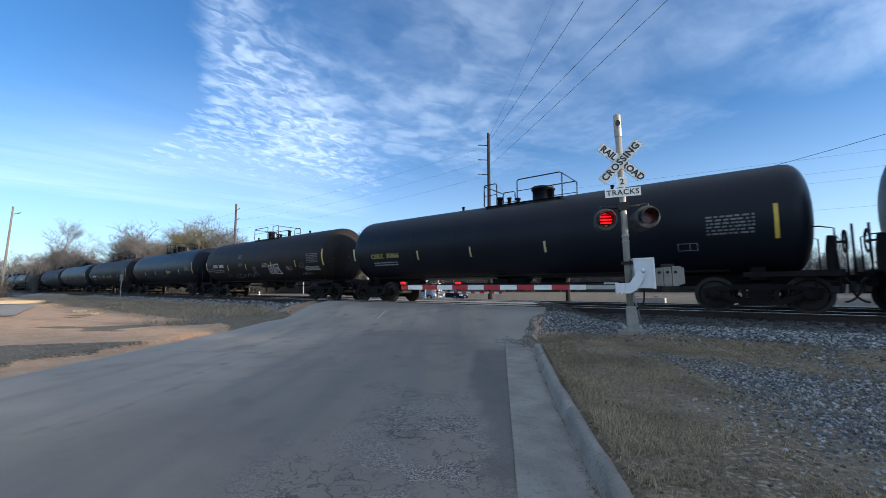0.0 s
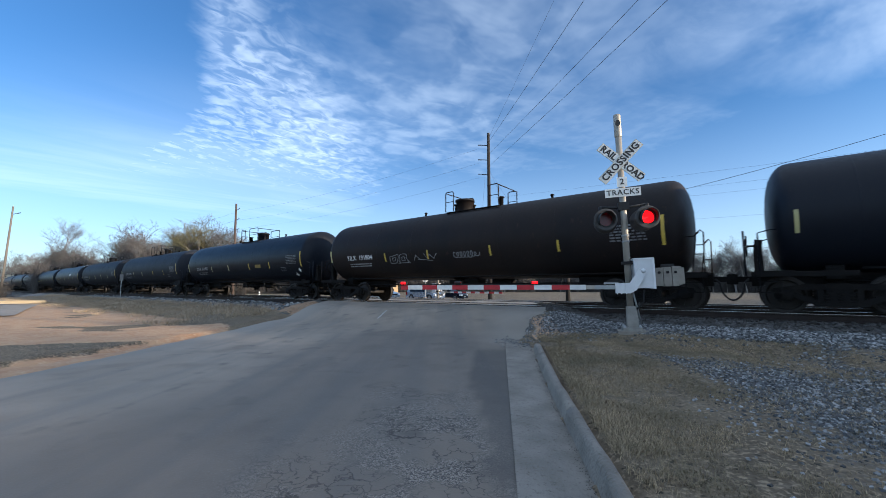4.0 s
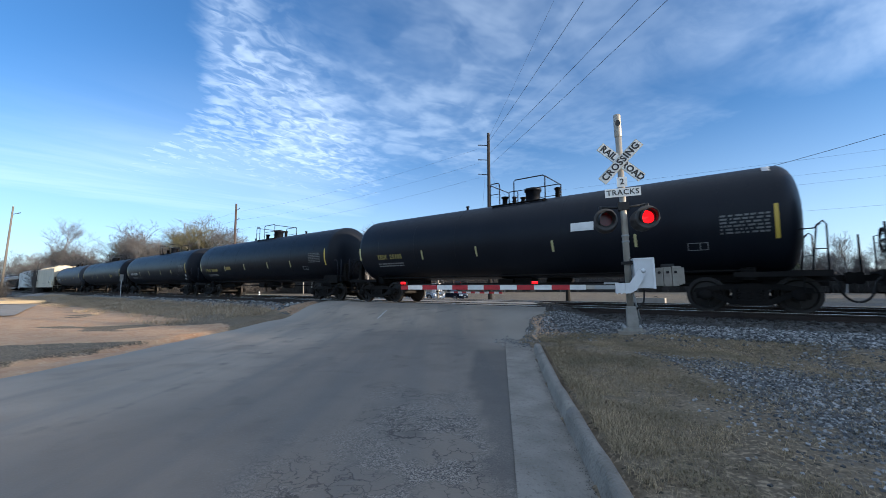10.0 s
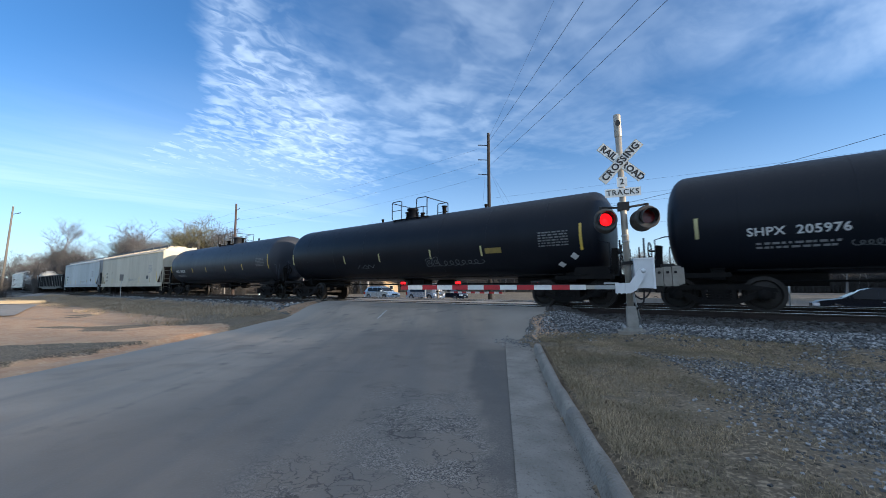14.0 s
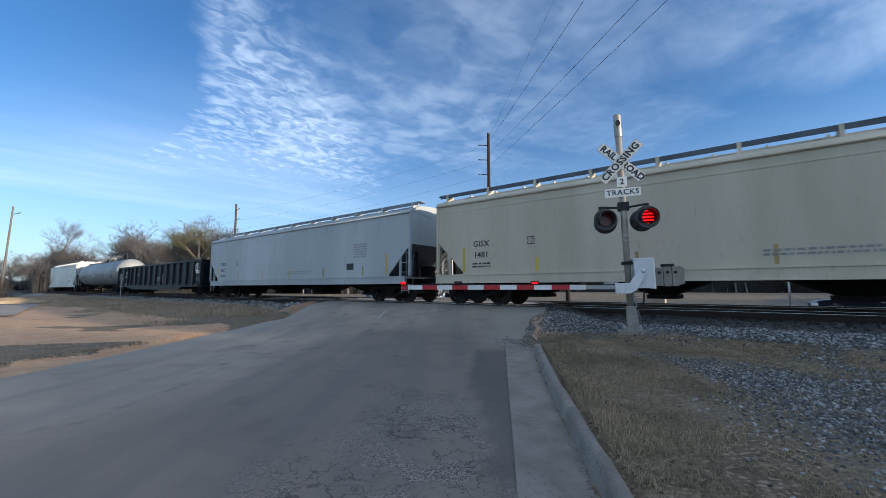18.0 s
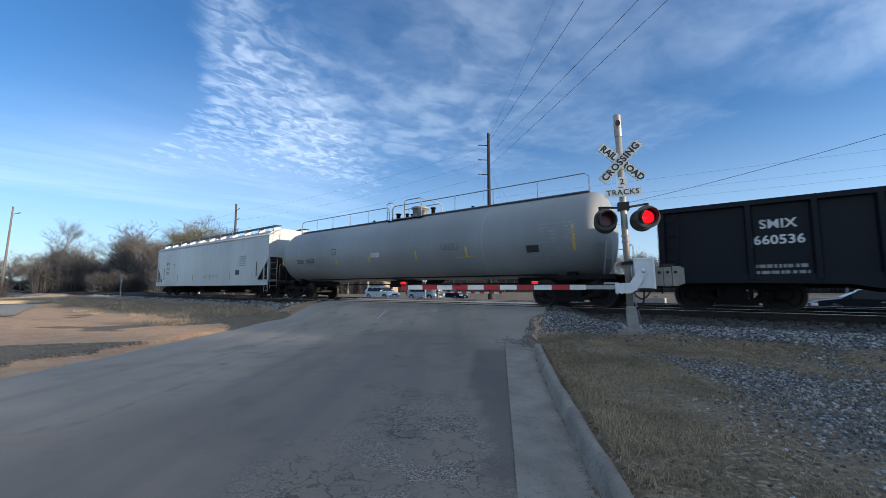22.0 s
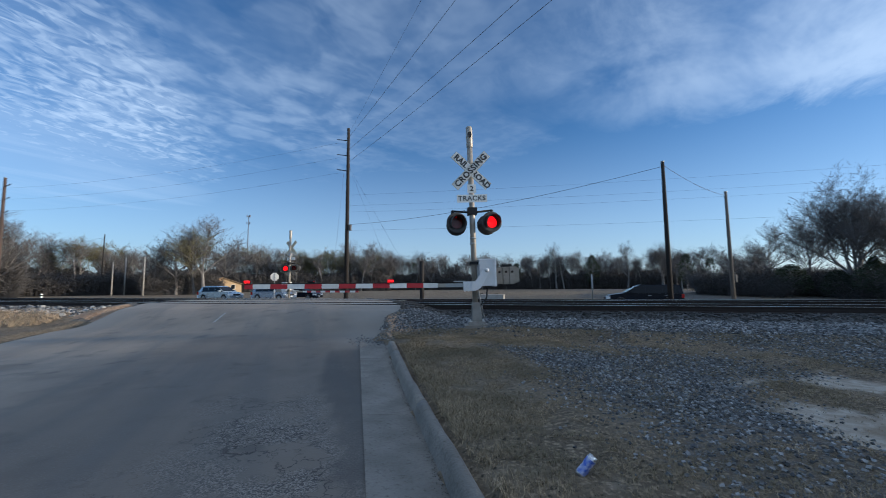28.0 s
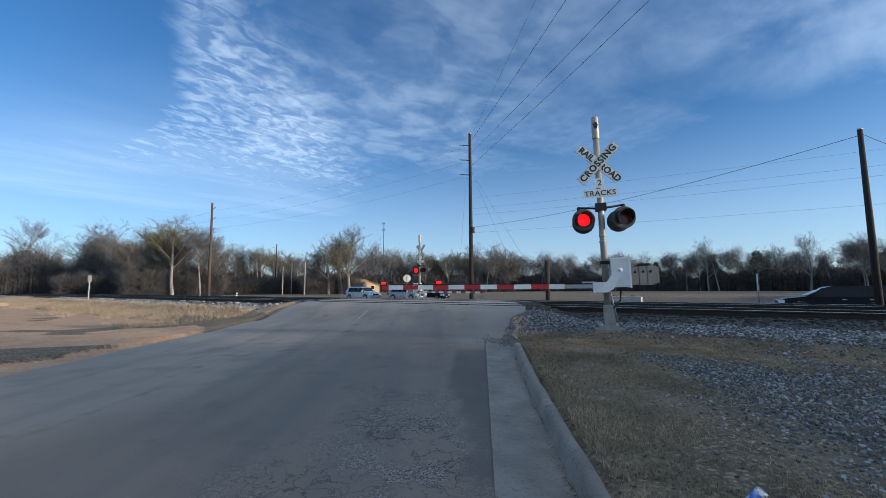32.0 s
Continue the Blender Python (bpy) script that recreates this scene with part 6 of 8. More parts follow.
    part("arm_crank", crank, CASE, sg, "silver crank holding the gate arm", bevel=0.006)

    IRON = mat("weathered_cast_iron", (0.3, 0.28, 0.245), (0.22, 0.2, 0.17), 4, 0.7, 0.2, bump=0.3)
    part("weight_bar", lambda bm: box(bm, 0.5, 1.08, 0.14, 0.19, 1.18, 1.26), HOOD, sg, "dark bar through the counterweights")
    for x, w_, z0_, z1_ in ((0.55, 0.16, 0.94, 1.35), (0.722, 0.16, 0.93, 1.36), (0.894, 0.12, 0.93, 1.37)):
        cw = part("counterweight", lambda bm: box(bm, x, x + w_, -0.04, 0.14, z0_, z1_), IRON, sg, "weathered iron counterweight", bevel=0.014)
        part("weight_rim", lambda bm: [box(bm, x + 0.01, x + w_ - 0.01, -0.055, -0.04, z, z + 0.035) for z in (z0_ + 0.01, (z0_ + z1_) / 2, z1_ - 0.045)], IRON, cw)
    part("end_weight", lambda bm: [box(bm, 1.02, 1.08, -0.02, 0.12, 0.96, 1.37), box(bm, 1.08, 1.14, 0.0, 0.1, 0.98, 1.34)], IRON, sg, "outer iron plate", bevel=0.01)
    part("top_bracket", lambda bm: box(bm, 0.7, 0.95, -0.02, 0.12, 1.37, 1.43), HOOD, sg, bevel=0.01)
    for x in (0.63, 0.8, 0.955):
        part("bolt", lambda bm: lathe(bm, [(0.03, 0), (0.03, 0.03), (0, 0.03)], 8, Matrix.Translation((x, -0.055, 1.24)) @ Matrix.Rotation(radians(90), 4, "X")), HOOD, sg)

    def cable(bm):
        tube(bm, [(0.3, -0.1, 0.86), (0.28, -0.05, 0.6), (0.15, 0.0, 0.45), (0.05, 0.0, 0.3)], 0.02, 6)
    part("conduit", cable, HOOD, sg)
    # arm
    z0, x = 0.93, -0.30
    level = pose(-0.2, 0, z0, 0, -tilt, 0) @ pose(0.2, 0, -z0)

    def adapter(bm):
        box(bm, -0.75, -0.2, -0.365, -0.345, z0 - 0.045, z0 + 0.045)
        box(bm, -0.55, -0.25, -0.34, -0.30, z0 + 0.06, z0 + 0.11)
    part("arm_adapter", adapter, GALV, sg, bevel=0.004, where=level)
    k, seg = 0, 0.4064
    gate = part("gate_arm", lambda bm: box(bm, -arm_len, -0.32, -0.352, -0.328, z0 - 0.045, z0 + 0.045), ALU, sg, "lowered red and white striped gate arm", bevel=0.003, where=level)
    px_ = -0.32
    first = True
    while px_ > -arm_len + 0.02:
        w_ = 0.62 if first else min(0.35 if k == 0 else seg, px_ + arm_len)
        red = (not first) and k % 2 == 1
        def stripe(bm, a=px_ - w_, b=px_):
            box(bm, a, b, -0.356, -0.324, z0 - 0.056, z0 + 0.056)
        if not first:
            part("stripe", stripe, RED if red else ARMW, gate, "red stripe" if red else "white stripe")
            k += 1
        first = False
        px_ -= w_
    for xx, flash in ((-arm_len + 0.06, 0), (-3.98, -1), (-2.08, 1)):
        def lampb(bm):
            box(bm, -0.12, 0.12, -0.365, -0.315, z0 + 0.056, z0 + 0.07)
            for x_ in (-0.083, 0.083):
                box(bm, x_ - 0.012, x_ + 0.012, -0.375, -0.305, z0 + 0.056, z0 + 0.15)
        al = part("arm_lamp", lampb, HOOD, gate, where=pose(xx, 0, 0), key="arm_lamp" + str(far))
        def dome(bm):
            tube(bm, [(-0.07, -0.34, z0 + 0.115), (0.07, -0.34, z0 + 0.115)], 0.032, 14)
        part("lamp_dome", dome, UNLIT if far else LIT, al, "dark red dome" if far else "glowing red dome", key="dome%s" % far)
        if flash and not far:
            def shield(bm):   # half a tube, open towards +y, added to make the lamp flash
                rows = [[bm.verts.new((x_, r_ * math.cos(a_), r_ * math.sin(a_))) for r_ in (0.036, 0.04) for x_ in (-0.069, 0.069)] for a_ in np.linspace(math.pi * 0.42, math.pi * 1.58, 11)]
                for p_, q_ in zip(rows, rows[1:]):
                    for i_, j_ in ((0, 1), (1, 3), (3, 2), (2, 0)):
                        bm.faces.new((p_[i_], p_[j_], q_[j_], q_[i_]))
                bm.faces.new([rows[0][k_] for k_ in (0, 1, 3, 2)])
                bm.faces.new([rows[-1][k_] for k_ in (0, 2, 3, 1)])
            SHIELDS.append((part("lamp_shield", shield, HOOD, al, "dark shield added round the lamp to make it flash", where=pose(0, -0.34, z0 + 0.115), key="lamp_shield"), flash, z0 + 0.115))
    def arm_wire(bm):
        tube(bm, [(-arm_len + 0.3, -0.34, z0 + 0.075)] + [(-arm_len + 0.3 + (arm_len - 0.5) * j / 8, -0.34, z0 + 0.066 + 0.008 * (j % 2)) for j in range(1, 9)], 0.008, 5)
    part("arm_cable", arm_wire, HOOD, gate)
    return sg


mast_z = 0.50
signal("crossing_signal", pose(4.29, 9.1, mast_z, 0, -1.3, -18.4), 5.55, -1, "railroad crossing signal with lowered gate, red lamps flashing by turns", tilt=-1.3)
signal("crossing_signal", pose(-0.35, 28.4, 0.2, 0, 0, 132), 5.6, -1, "crossing signal across the tracks, seen from behind", far=True)


# ======== poles and wires ========
def insulator(bm, x, y, z):
    lathe(bm, [(0.02, 0), (0.02, 0.06), (0.06, 0.08), (0.06, 0.11), (0.03, 0.13), (0.06, 0.15), (0.05, 0.19), (0, 0.2)], 8, Matrix.Translation((x, y, z)))


def utility_pole(name, label, x, y, z, h, r, wood, arms=0, lean=(0, 0), turn=0.0, side=-1, step=1.6, box_at=None):
    p = thing(name, label, "utility pole", "utility poles", m=pose(x, y, z, lean[0], lean[1], turn))
    part("pole", lambda bm: tube(bm, [(0, 0, -1.0), (0, 0, h * 0.5), (0, 0, h)], r, 12, r2=r * 0.62), wood, p)
    for k in range(arms):
        zz_ = h - 1.2 - k * step

        def arm(bm):
            tube(bm, [(0, 0, 0), (side * 0.75, 0, 0.18)], 0.05, 6, r2=0.035)
            for j in range(4):
                lathe(bm, [(0.04, 0), (0.075, 0.02), (0.04, 0.04)], 8, Matrix.Translation((side * (0.78 + 0.12 * j), 0, 0.18 + 0.028 * j)) @ Matrix.Rotation(radians(90), 4, "Y"))
        part("insulator_arm", arm, HOOD, p, "dark stand-off insulator", where=pose(0, 0, zz_), key="ins_arm%d" % side)
    part("pole_cap", lambda bm: lathe(bm, [(r * 0.66, h - 0.03), (r * 0.66, h + 0.02), (0, h + 0.05)], 12), GALV, p)
    if box_at:
        def can_(bm):
            lathe(bm, [(0, 0), (0.13, 0.0), (0.15, 0.04), (0.15, 0.5), (0.12, 0.55), (0, 0.56)], 14, Matrix.Translation((0.3, 0, box_at)))
            box(bm, 0.0, 0.2, -0.04, 0.04, box_at + 0.2, box_at + 0.3)
        part("equipment", can_, mat("dull_grey_can", (0.1, 0.1, 0.1), (0.07, 0.07, 0.07), 4, 0.7), p, "grey equipment can on the pole")
    return p


utility_pole("utility_pole", "tall dark wooden power pole with stand-off insulators", 4.36, 36.7, 0.35, 15.9, 0.21, POLE, 3, side=-1, turn=-37, step=1.45, box_at=6.2)
utility_pole("utility_pole", "tall reddish-brown wooden power pole before the woods", -34.5, 65.1, 0.35, 15.2, 0.24, POLE_RED, 3, side=1, lean=(0, -1.2), turn=-37, step=1.7)
utility_pole("utility_pole", "dark wooden service pole beyond the tracks", 19.75, 16.41, 0.35, 8.15, 0.15, POLE, 0)
utility_pole("utility_pole", "short wooden service pole with a meter box", 30.2, 19.9, 0.35, 8.0, 0.15, mat("grey_pole_wood", (0.16, 0.14, 0.12), (0.11, 0.1, 0.085), 2, 0.9, bump=0.5, squash=(4, 4, 0.3)), 0, box_at=1.2)
utility_pole("utility_pole", "leaning wooden pole far along the tracks", -63, 56.5, 0.1, 13.2, 0.16, mat("grey_pole_wood", (0.16, 0.14, 0.12)), 1, lean=(0, 2.2), side=1)
for az_, dist, h_ in ((-20.3, 118, 13.5), (-17.6, 150, 12.0), (75.2, 96, 12.6), (75.8, 140, 12.5), (76.2, 215, 12.5)):
    utility_pole("utility_pole", "distant wooden utility pole", dist * math.sin(radians(az_)), dist * math.cos(radians(az_)), 0.3, h_, 0.17, POLE, 1, side=-1)

for az_, dist, h_ in ((-19.4, 100, 6.4), (-18.3, 105, 7.6), (-16.6, 90, 6.9)):
    utility_pole("utility_pole", "short pale street pole before the woods", dist * math.sin(radians(az_)), dist * math.cos(radians(az_)), 0.2, h_, 0.13, mat("pale_street_pole", (0.4, 0.38, 0.34), (0.32, 0.3, 0.27)), 0)

wires = thing("power_wires", "thin dark overhead wires between the poles", "wires")


def wire(a, b, sag, r=0.012):
    a, b = Vector(a), Vector(b)
    n = 20
    part("wire", lambda bm: tube(bm, [a.lerp(b, k / n) - Vector((0, 0, sag * 4 * (k / n) * (1 - k / n))) for k in range(n + 1)], r, 5), WIRE, wires)


for k, z_ in enumerate((14.95, 13.5, 12.05)):
    wire((3.5, 37.3, z_), (-33.7, 64.6, z_ - 0.8), 0.7, 0.006)
    wire((-35, 65.6, z_ - 0.8), (-110, 122, z_ - 0.8), 1.0, 0.01)
wire((4.4, 36.6, 15.4), (11.2, -22, 15.2), 0.5)
wire((4.4, 36.6, 14.2), (16.6, -22, 15.2), 0.5)
wire((4.4, 36.6, 13.0), (17.1, -22, 14.6), 0.6)
wire((4.4, 36.6, 15.8), (8.4, -22, 17.6), 0.5, 0.006)
wire((19.7, 16.4, 8.2), (4.5, 36.5, 7.1), 0.55)
wire((19.75, 16.4, 8.3), (30.1, 19.8, 8.0), 0.25)
for z_, b in ((9.9, 12.4), (8.9, 11.2), (8.3, 10.4), (6.6, 8.2)):
    wire((4.6, 36.7, z_), (70, 4, b), 0.5, 0.005)
for b in ((8.6, 33.5), (10.2, 32.4)):
    wire((4.4, 36.6, 12.6), (*b, 0.5), 0.0, 0.006)
wire((4.0, 36.4, 12.2), (2.9, 35.5, 0.5), 0.0, 0.006)


# ======== small things by the tracks ========
def post(name, label, x, y, z, h, r, m, cat):
    p = thing(name, label, cat, m=pose(x, y, z))
    part("post", lambda bm: tube(bm, [(0, 0, -0.4), (0, 0, h)], r, 10), m, p)
    part("top", lambda bm: lathe(bm, [(r, h - 0.01), (r * 0.9, h + 0.02), (0, h + 0.025)], 10), m, p)
    return p


post("marker_post", "short dark wooden post beside the road", 7.09, 22.53, 0.45, 2.45, 0.13, POLE, "post")
post("marker_post", "thin pale marker post in the grass", 29.65, 34.0, 0.14, 2.4, 0.06, GALV, "post")

sgn = thing("trackside_sign", "small grey sign on a thin post beside the track", "sign", m=pose(-31.2, 38.4, 0.4, 0, 0, 40))
part("post", lambda bm: box(bm, -0.03, 0.03, -0.03, 0.03, -0.5, 2.35), GALV, sgn)
part("panel", lambda bm: box(bm, -0.14, 0.14, -0.05, -0.035, 1.75, 2.35), mat("dull_sign_back", (0.22, 0.22, 0.21), (0.17, 0.17, 0.16), 4, 0.7), sgn, "dull grey sign panel", bevel=0.004)

blk = thing("concrete_block", "pale concrete block lying by the far track", "block", m=pose(9.75, 19.05, 0.45, 0, 0, HEAD))
part("block", lambda bm: box(bm, -0.8, 0.8, -0.25, 0.25, -0.1, 0.5), mat("pale_concrete", (0.36, 0.345, 0.31), (0.27, 0.255, 0.23), 2, 0.9, bump=0.3), blk, bevel=0.03)
part("lifting_eye", lambda bm: [tube(bm, [(x + 0.08 * math.cos(a), 0, 0.48 + 0.1 * math.sin(a)) for a in np.linspace(0, math.pi, 8)], 0.015, 5) for x in (-0.4, 0.4)], RAILSIDE, blk)

can = thing("drink_can", "crushed blue and silver drink can on the grass", "can", m=pose(1.93, 2.34, land_z(1.93, 2.34) + 0.055, 14, 38, 0) @ Matrix.Diagonal((1.05, 1.05, 1.12, 1)))
part("can_body", lambda bm: lathe(bm, [(0.0, -0.072), (0.024, -0.075), (0.033, -0.065), (0.033, -0.02), (0.030, 0.0), (0.033, 0.02), (0.033, 0.058), (0.026, 0.075), (0.0, 0.072)], 20), mat("can_aluminium", (0.7, 0.7, 0.72), (0.6, 0.6, 0.62), 9, 0.3, 0.9, bump=0.1), can)
part("can_print", lambda bm: [lathe(bm, [(0.0335, -0.055), (0.0335, -0.02), (0.0305, 0.0), (0.0335, 0.02), (0.0335, 0.05)], 20)], mat("can_blue", (0.03, 0.08, 0.42), (0.5, 0.5, 0.55), 28, 0.35, 0.4, bump=0), can, "blue printed band")

# concrete culvert end and a small white marker beyond the tracks
cul = thing("culvert_end", "grey concrete culvert end in rough grass", "culvert", m=pose(32.5, 19.6, land_z(32.5, 19.6), 0, 0, HEAD))
part("headwall", lambda bm: prism(bm, [(-1.3, -0.2), (1.3, -0.2), (1.3, 0.3), (0.9, 0.5), (-0.9, 0.46), (-1.3, 0.22)], -0.18, 0.18), CONC, cul, bevel=0.04)
part("pipe", lambda bm: tube(bm, [(0.3, -0.3, 0.1), (0.3, -0.14, 0.1)], 0.26, 16), mat("dark_pipe_mouth", (0.05, 0.05, 0.05), (0.07, 0.065, 0.06)), cul, "dark pipe mouth")
mk = thing("marker_stub", "short white marker stub beside the far track", "marker", m=pose(-23.8, 51.5, land_z(-23.8, 51.5)))
part("stub", lambda bm: tube(bm, [(0, 0, -0.3), (0, 0, 0.75)], 0.09, 10), SIGNW, mk, bevel=0.01)
part("band", lambda bm: lathe(bm, [(0.092, 0.5), (0.097, 0.52), (0.097, 0.6), (0.092, 0.62)], 10), HOOD, mk, "dark band")

# loose timber and a stop sign
tim = thing("timber_pile", "pale scrap timber lying on the soil", "timber", m=pose(-35.5, 33.6, 0.12, 0, 0, 30))
for k, (ty, tz, tr_) in enumerate(((0, 0.07, 0), (0.3, 0.07, 4), (0.14, 0.2, -8))):
    part("plank", lambda bm: box(bm, -1.5, 1.5, -0.1, 0.1, -0.06, 0.06), mat("pale_wood", (0.4, 0.32, 0.2), (0.32, 0.25, 0.16), 2, 0.8, squash=(0.4, 4, 4)), tim, where=pose(0, ty, tz, 0, 0, tr_), key="plank", bevel=0.01)
stop = thing("stop_sign", "back of a pale octagonal sign on a post", "sign", m=pose(-1.75, 39.6, 0.1, 0, 0, 190))
part("post", lambda bm: box(bm, -0.03, 0.03, -0.03, 0.03, -0.3, 2.6), GALV, stop)
part("panel", lambda bm: lathe(bm, [(0, 0), (0.39, 0.0), (0.39, 0.012), (0, 0.012)], 8, Matrix.Translation((0, -0.04, 2.3)) @ Matrix.Rotation(radians(90), 4, "X") @ Matrix.Rotation(radians(22.5), 4, "Z"), smooth_=False), mat("sign_back", (0.6, 0.6, 0.57), (0.5, 0.5, 0.48), 3, 0.5, 0.3), stop, "plain metal sign panel")

# tall sign at the roadside
pyl = thing("pylon_sign", "tall white box sign on a pale steel post", "sign", m=pose(40.5, -0.46, 0.15, 0, 0, 75))
part("post", lambda bm: tube(bm, [(0, 0, -0.5), (0, 0, 6.85)], 0.32, 16), mat("pale_steel_post", (0.6, 0.62, 0.65), (0.5, 0.52, 0.55), 2, 0.5, 0.2), pyl)
part("sign_box", lambda bm: box(bm, -0.58, 0.58, -0.35, 0.35, 6.85, 7.5), mat("sign_box_white", (0.65, 0.66, 0.68), (0.55, 0.56, 0.58), 2, 0.5), pyl, "white sign box", bevel=0.03)

# ======== vehicles ========
def vehicle(name, label, body_mat, m, ln=4.6, wd=1.82, ht=1.66, kind="suv", lamps_on=False):
    """Front towards +x, wheels on z = 0."""
    v = thing(name, label, "car", "vehicles by the crossing", m=m)
    hw, a = wd / 2, ln / 2
    glass = glass_mat("car_glass", (0.012, 0.014, 0.017))
    zb, zs = 0.28 * ht / 1.66, 0.98 * ht / 1.66
    wx0, wx1, wr = -a + 0.19 * ln, a - 0.195 * ln, 0.345 * ht / 1.66
    if kind == "suv":
        cabin = [(-a + 0.05, zs), (-a + 0.42, ht - 0.14), (-a + 0.85, ht - 0.01), (a - 2.3 * ln / 4.6, ht), (a - 1.95 * ln / 4.6, ht - 0.07), (a - 1.0 * ln / 4.6, zs + 0.03)]
    elif kind == "wagon":
        cabin = [(-a + 0.04, zs), (-a + 0.18, ht - 0.06), (-a + 0.45, ht), (a - 2.55, ht), (a - 2.3, ht - 0.06), (a - 1.3, zs + 0.05)]
    else:
        cabin = [(-a + 0.5, zs - 0.02), (-a + 1.15, ht - 0.06), (-a + 1.6, ht), (a - 2.3, ht), (a - 2.0, ht - 0.05), (a - 1.2, zs)]

    def body(bm):
        low = [(-a + 0.05, zb), (-a, zb + 0.3), (-a + 0.03, zs - 0.05), (cabin[0][0], zs), (cabin[-1][0], cabin[-1][1]), (a - 0.35, zs - 0.08), (a - 0.05, zs - 0.28), (a, zb + 0.22), (a - 0.08, zb)]

        def arch(xc):
            return [(xc + (wr + 0.06) * math.cos(t_), max(zb, wr + (wr + 0.06) * math.sin(t_))) for t_ in np.linspace(0.0, math.pi, 9)]
        outline = low + arch(wx1) + arch(wx0)
        rows = []
        for y, k in ((-hw + 0.05, 0.985), (-hw, 1.0), (hw, 1.0), (hw - 0.05, 0.985)):
            rows.append([bm.verts.new((x * k, y if abs(y) == hw or True else y, zb + (z - zb) * (1 if abs(y) == hw else 1.0))) for x, z in outline])
        n_ = len(outline)
        for p_, q_ in zip(rows, rows[1:]):
            for i in range(n_):
                bm.faces.new((p_[i], p_[(i + 1) % n_], q_[(i + 1) % n_], q_[i]))
        bm.faces.new(rows[0][::-1])
        bm.faces.new(rows[-1])
    part("body", body, body_mat, v, bevel=0.02)

    def roof(bm):
        rows = []
        for sy in (-1, 1):
            rows.append([bm.verts.new((x, sy * (hw - 0.06 - 0.16 * max(0, (z - zs)) / (ht - zs)), z)) for x, z in cabin])
        n_ = len(cabin)
        for i in range(n_ - 1):
            bm.faces.new((rows[0][i], rows[0][i + 1], rows[1][i + 1], rows[1][i]))
        bm.faces.new(rows[0][::-1])
        bm.faces.new(rows[1])
    part("cabin", roof, body_mat, v, bevel=0.03)
    # side windows, screens
    def pane(bm, x0, x1, sy, slant0=0.0, slant1=0.0):
        z0, z1 = zs + 0.035, ht - 0.12
        def yy(z):
            return sy * (hw - 0.06 - 0.16 * (z - zs) / (ht - zs) + 0.006)
        vs = [bm.verts.new(c) for c in ((x0, yy(z0), z0), (x1, yy(z0), z0), (x1 + slant1, yy(z1), z1), (x0 + slant0, yy(z1), z1))]
        bm.faces.new(vs if sy < 0 else vs[::-1])
    xr, xf = cabin[1][0] + 0.12, cabin[-1][0] - 0.12
    cuts = [xr, xr + (xf - xr) * 0.30, xr + (xf - xr) * 0.62, xf]
    for sy in (-1, 1):
        for i in range(3):
            part("side_window", lambda bm, i=i, sy=sy: pane(bm, cuts[i] + 0.012, cuts[i + 1] - 0.012, sy, 0.05 if i == 0 else 0, -0.62 * (cabin[-1][0] - cabin[-2][0]) if i == 2 else 0), glass, v)

    def screen(bm, p0, p1, out_):
        (x0, z0), (x1, z1) = p0, p1
        vs = []
        for x, z, w_ in ((x0 + (x1 - x0) * 0.1, z0 + (z1 - z0) * 0.1, 0.14), (x0 + (x1 - x0) * 0.92, z0 + (z1 - z0) * 0.92, 0.24)):
            vs.append([bm.verts.new((x + out_, y, z + 0.012)) for y in (-hw + w_, hw - w_)])
        bm.faces.new((vs[0][0], vs[0][1], vs[1][1], vs[1][0]))
    part("windscreen", lambda bm: screen(bm, cabin[-1], cabin[-2], 0.02), glass, v)
    part("rear_window", lambda bm: screen(bm, cabin[0], cabin[1], -0.02), glass, v)
    tyre, rim = mat("tyre_rubber", (0.02, 0.02, 0.021), (0.03, 0.03, 0.03), 6, 0.85), mat("wheel_rim", (0.45, 0.45, 0.46), (0.35, 0.35, 0.36), 6, 0.35, 0.8)
    wl = []
    for x in (wx0, wx1):
        for sy in (-1, 1):
            w_ = part("wheel", lambda bm: lathe(bm, [(0.19, -0.09), (wr - 0.03, -0.1), (wr, -0.06), (wr, 0.06), (wr - 0.03, 0.1), (0.19, 0.09)], 22, Matrix.Rotation(radians(90), 4, "X")), tyre, v, "black tyre", where=pose(x, sy * (hw - 0.1), wr))
            part("rim", lambda bm: [lathe(bm, [(0.2, -0.08), (0.17, -0.04), (0.17, 0.04), (0.2, 0.08)], 18, Matrix.Rotation(radians(90), 4, "X"))] + [box(bm, -0.18, 0.18, -0.075, 0.075, -0.025, 0.025, Matrix.Rotation(math.pi * k / 5, 4, "Y")) for k in range(5)], rim, w_, "pale spoked rim")
            wl.append((w_, x, sy * (hw - 0.1), wr))
    lampm = mat("headlamp_glass", (0.7, 0.72, 0.75), (0.6, 0.62, 0.65), rough=0.15, bump=0)
    red = mat("tail_lamp", (0.3, 0.01, 0.01), (0.25, 0.01, 0.01), rough=0.2, bump=0)
    for sy in (-1, 1):
        y0, y1 = sorted((sy * (hw - 0.42), sy * (hw - 0.01)))
        part("headlamp", lambda bm: box(bm, a - 0.32, a - 0.02, y0, y1, zs - 0.36, zs - 0.2), lampm, v, bevel=0.02)
        part("tail_lamp", lambda bm: box(bm, -a - 0.012, -a + 0.16, sorted((sy * (hw - 0.25), sy * (hw + 0.004)))[0], sorted((sy * (hw - 0.25), sy * (hw + 0.004)))[1], zs - 0.3, zs - 0.02), red, v, bevel=0.01)
        ym = sy * (hw + 0.09)
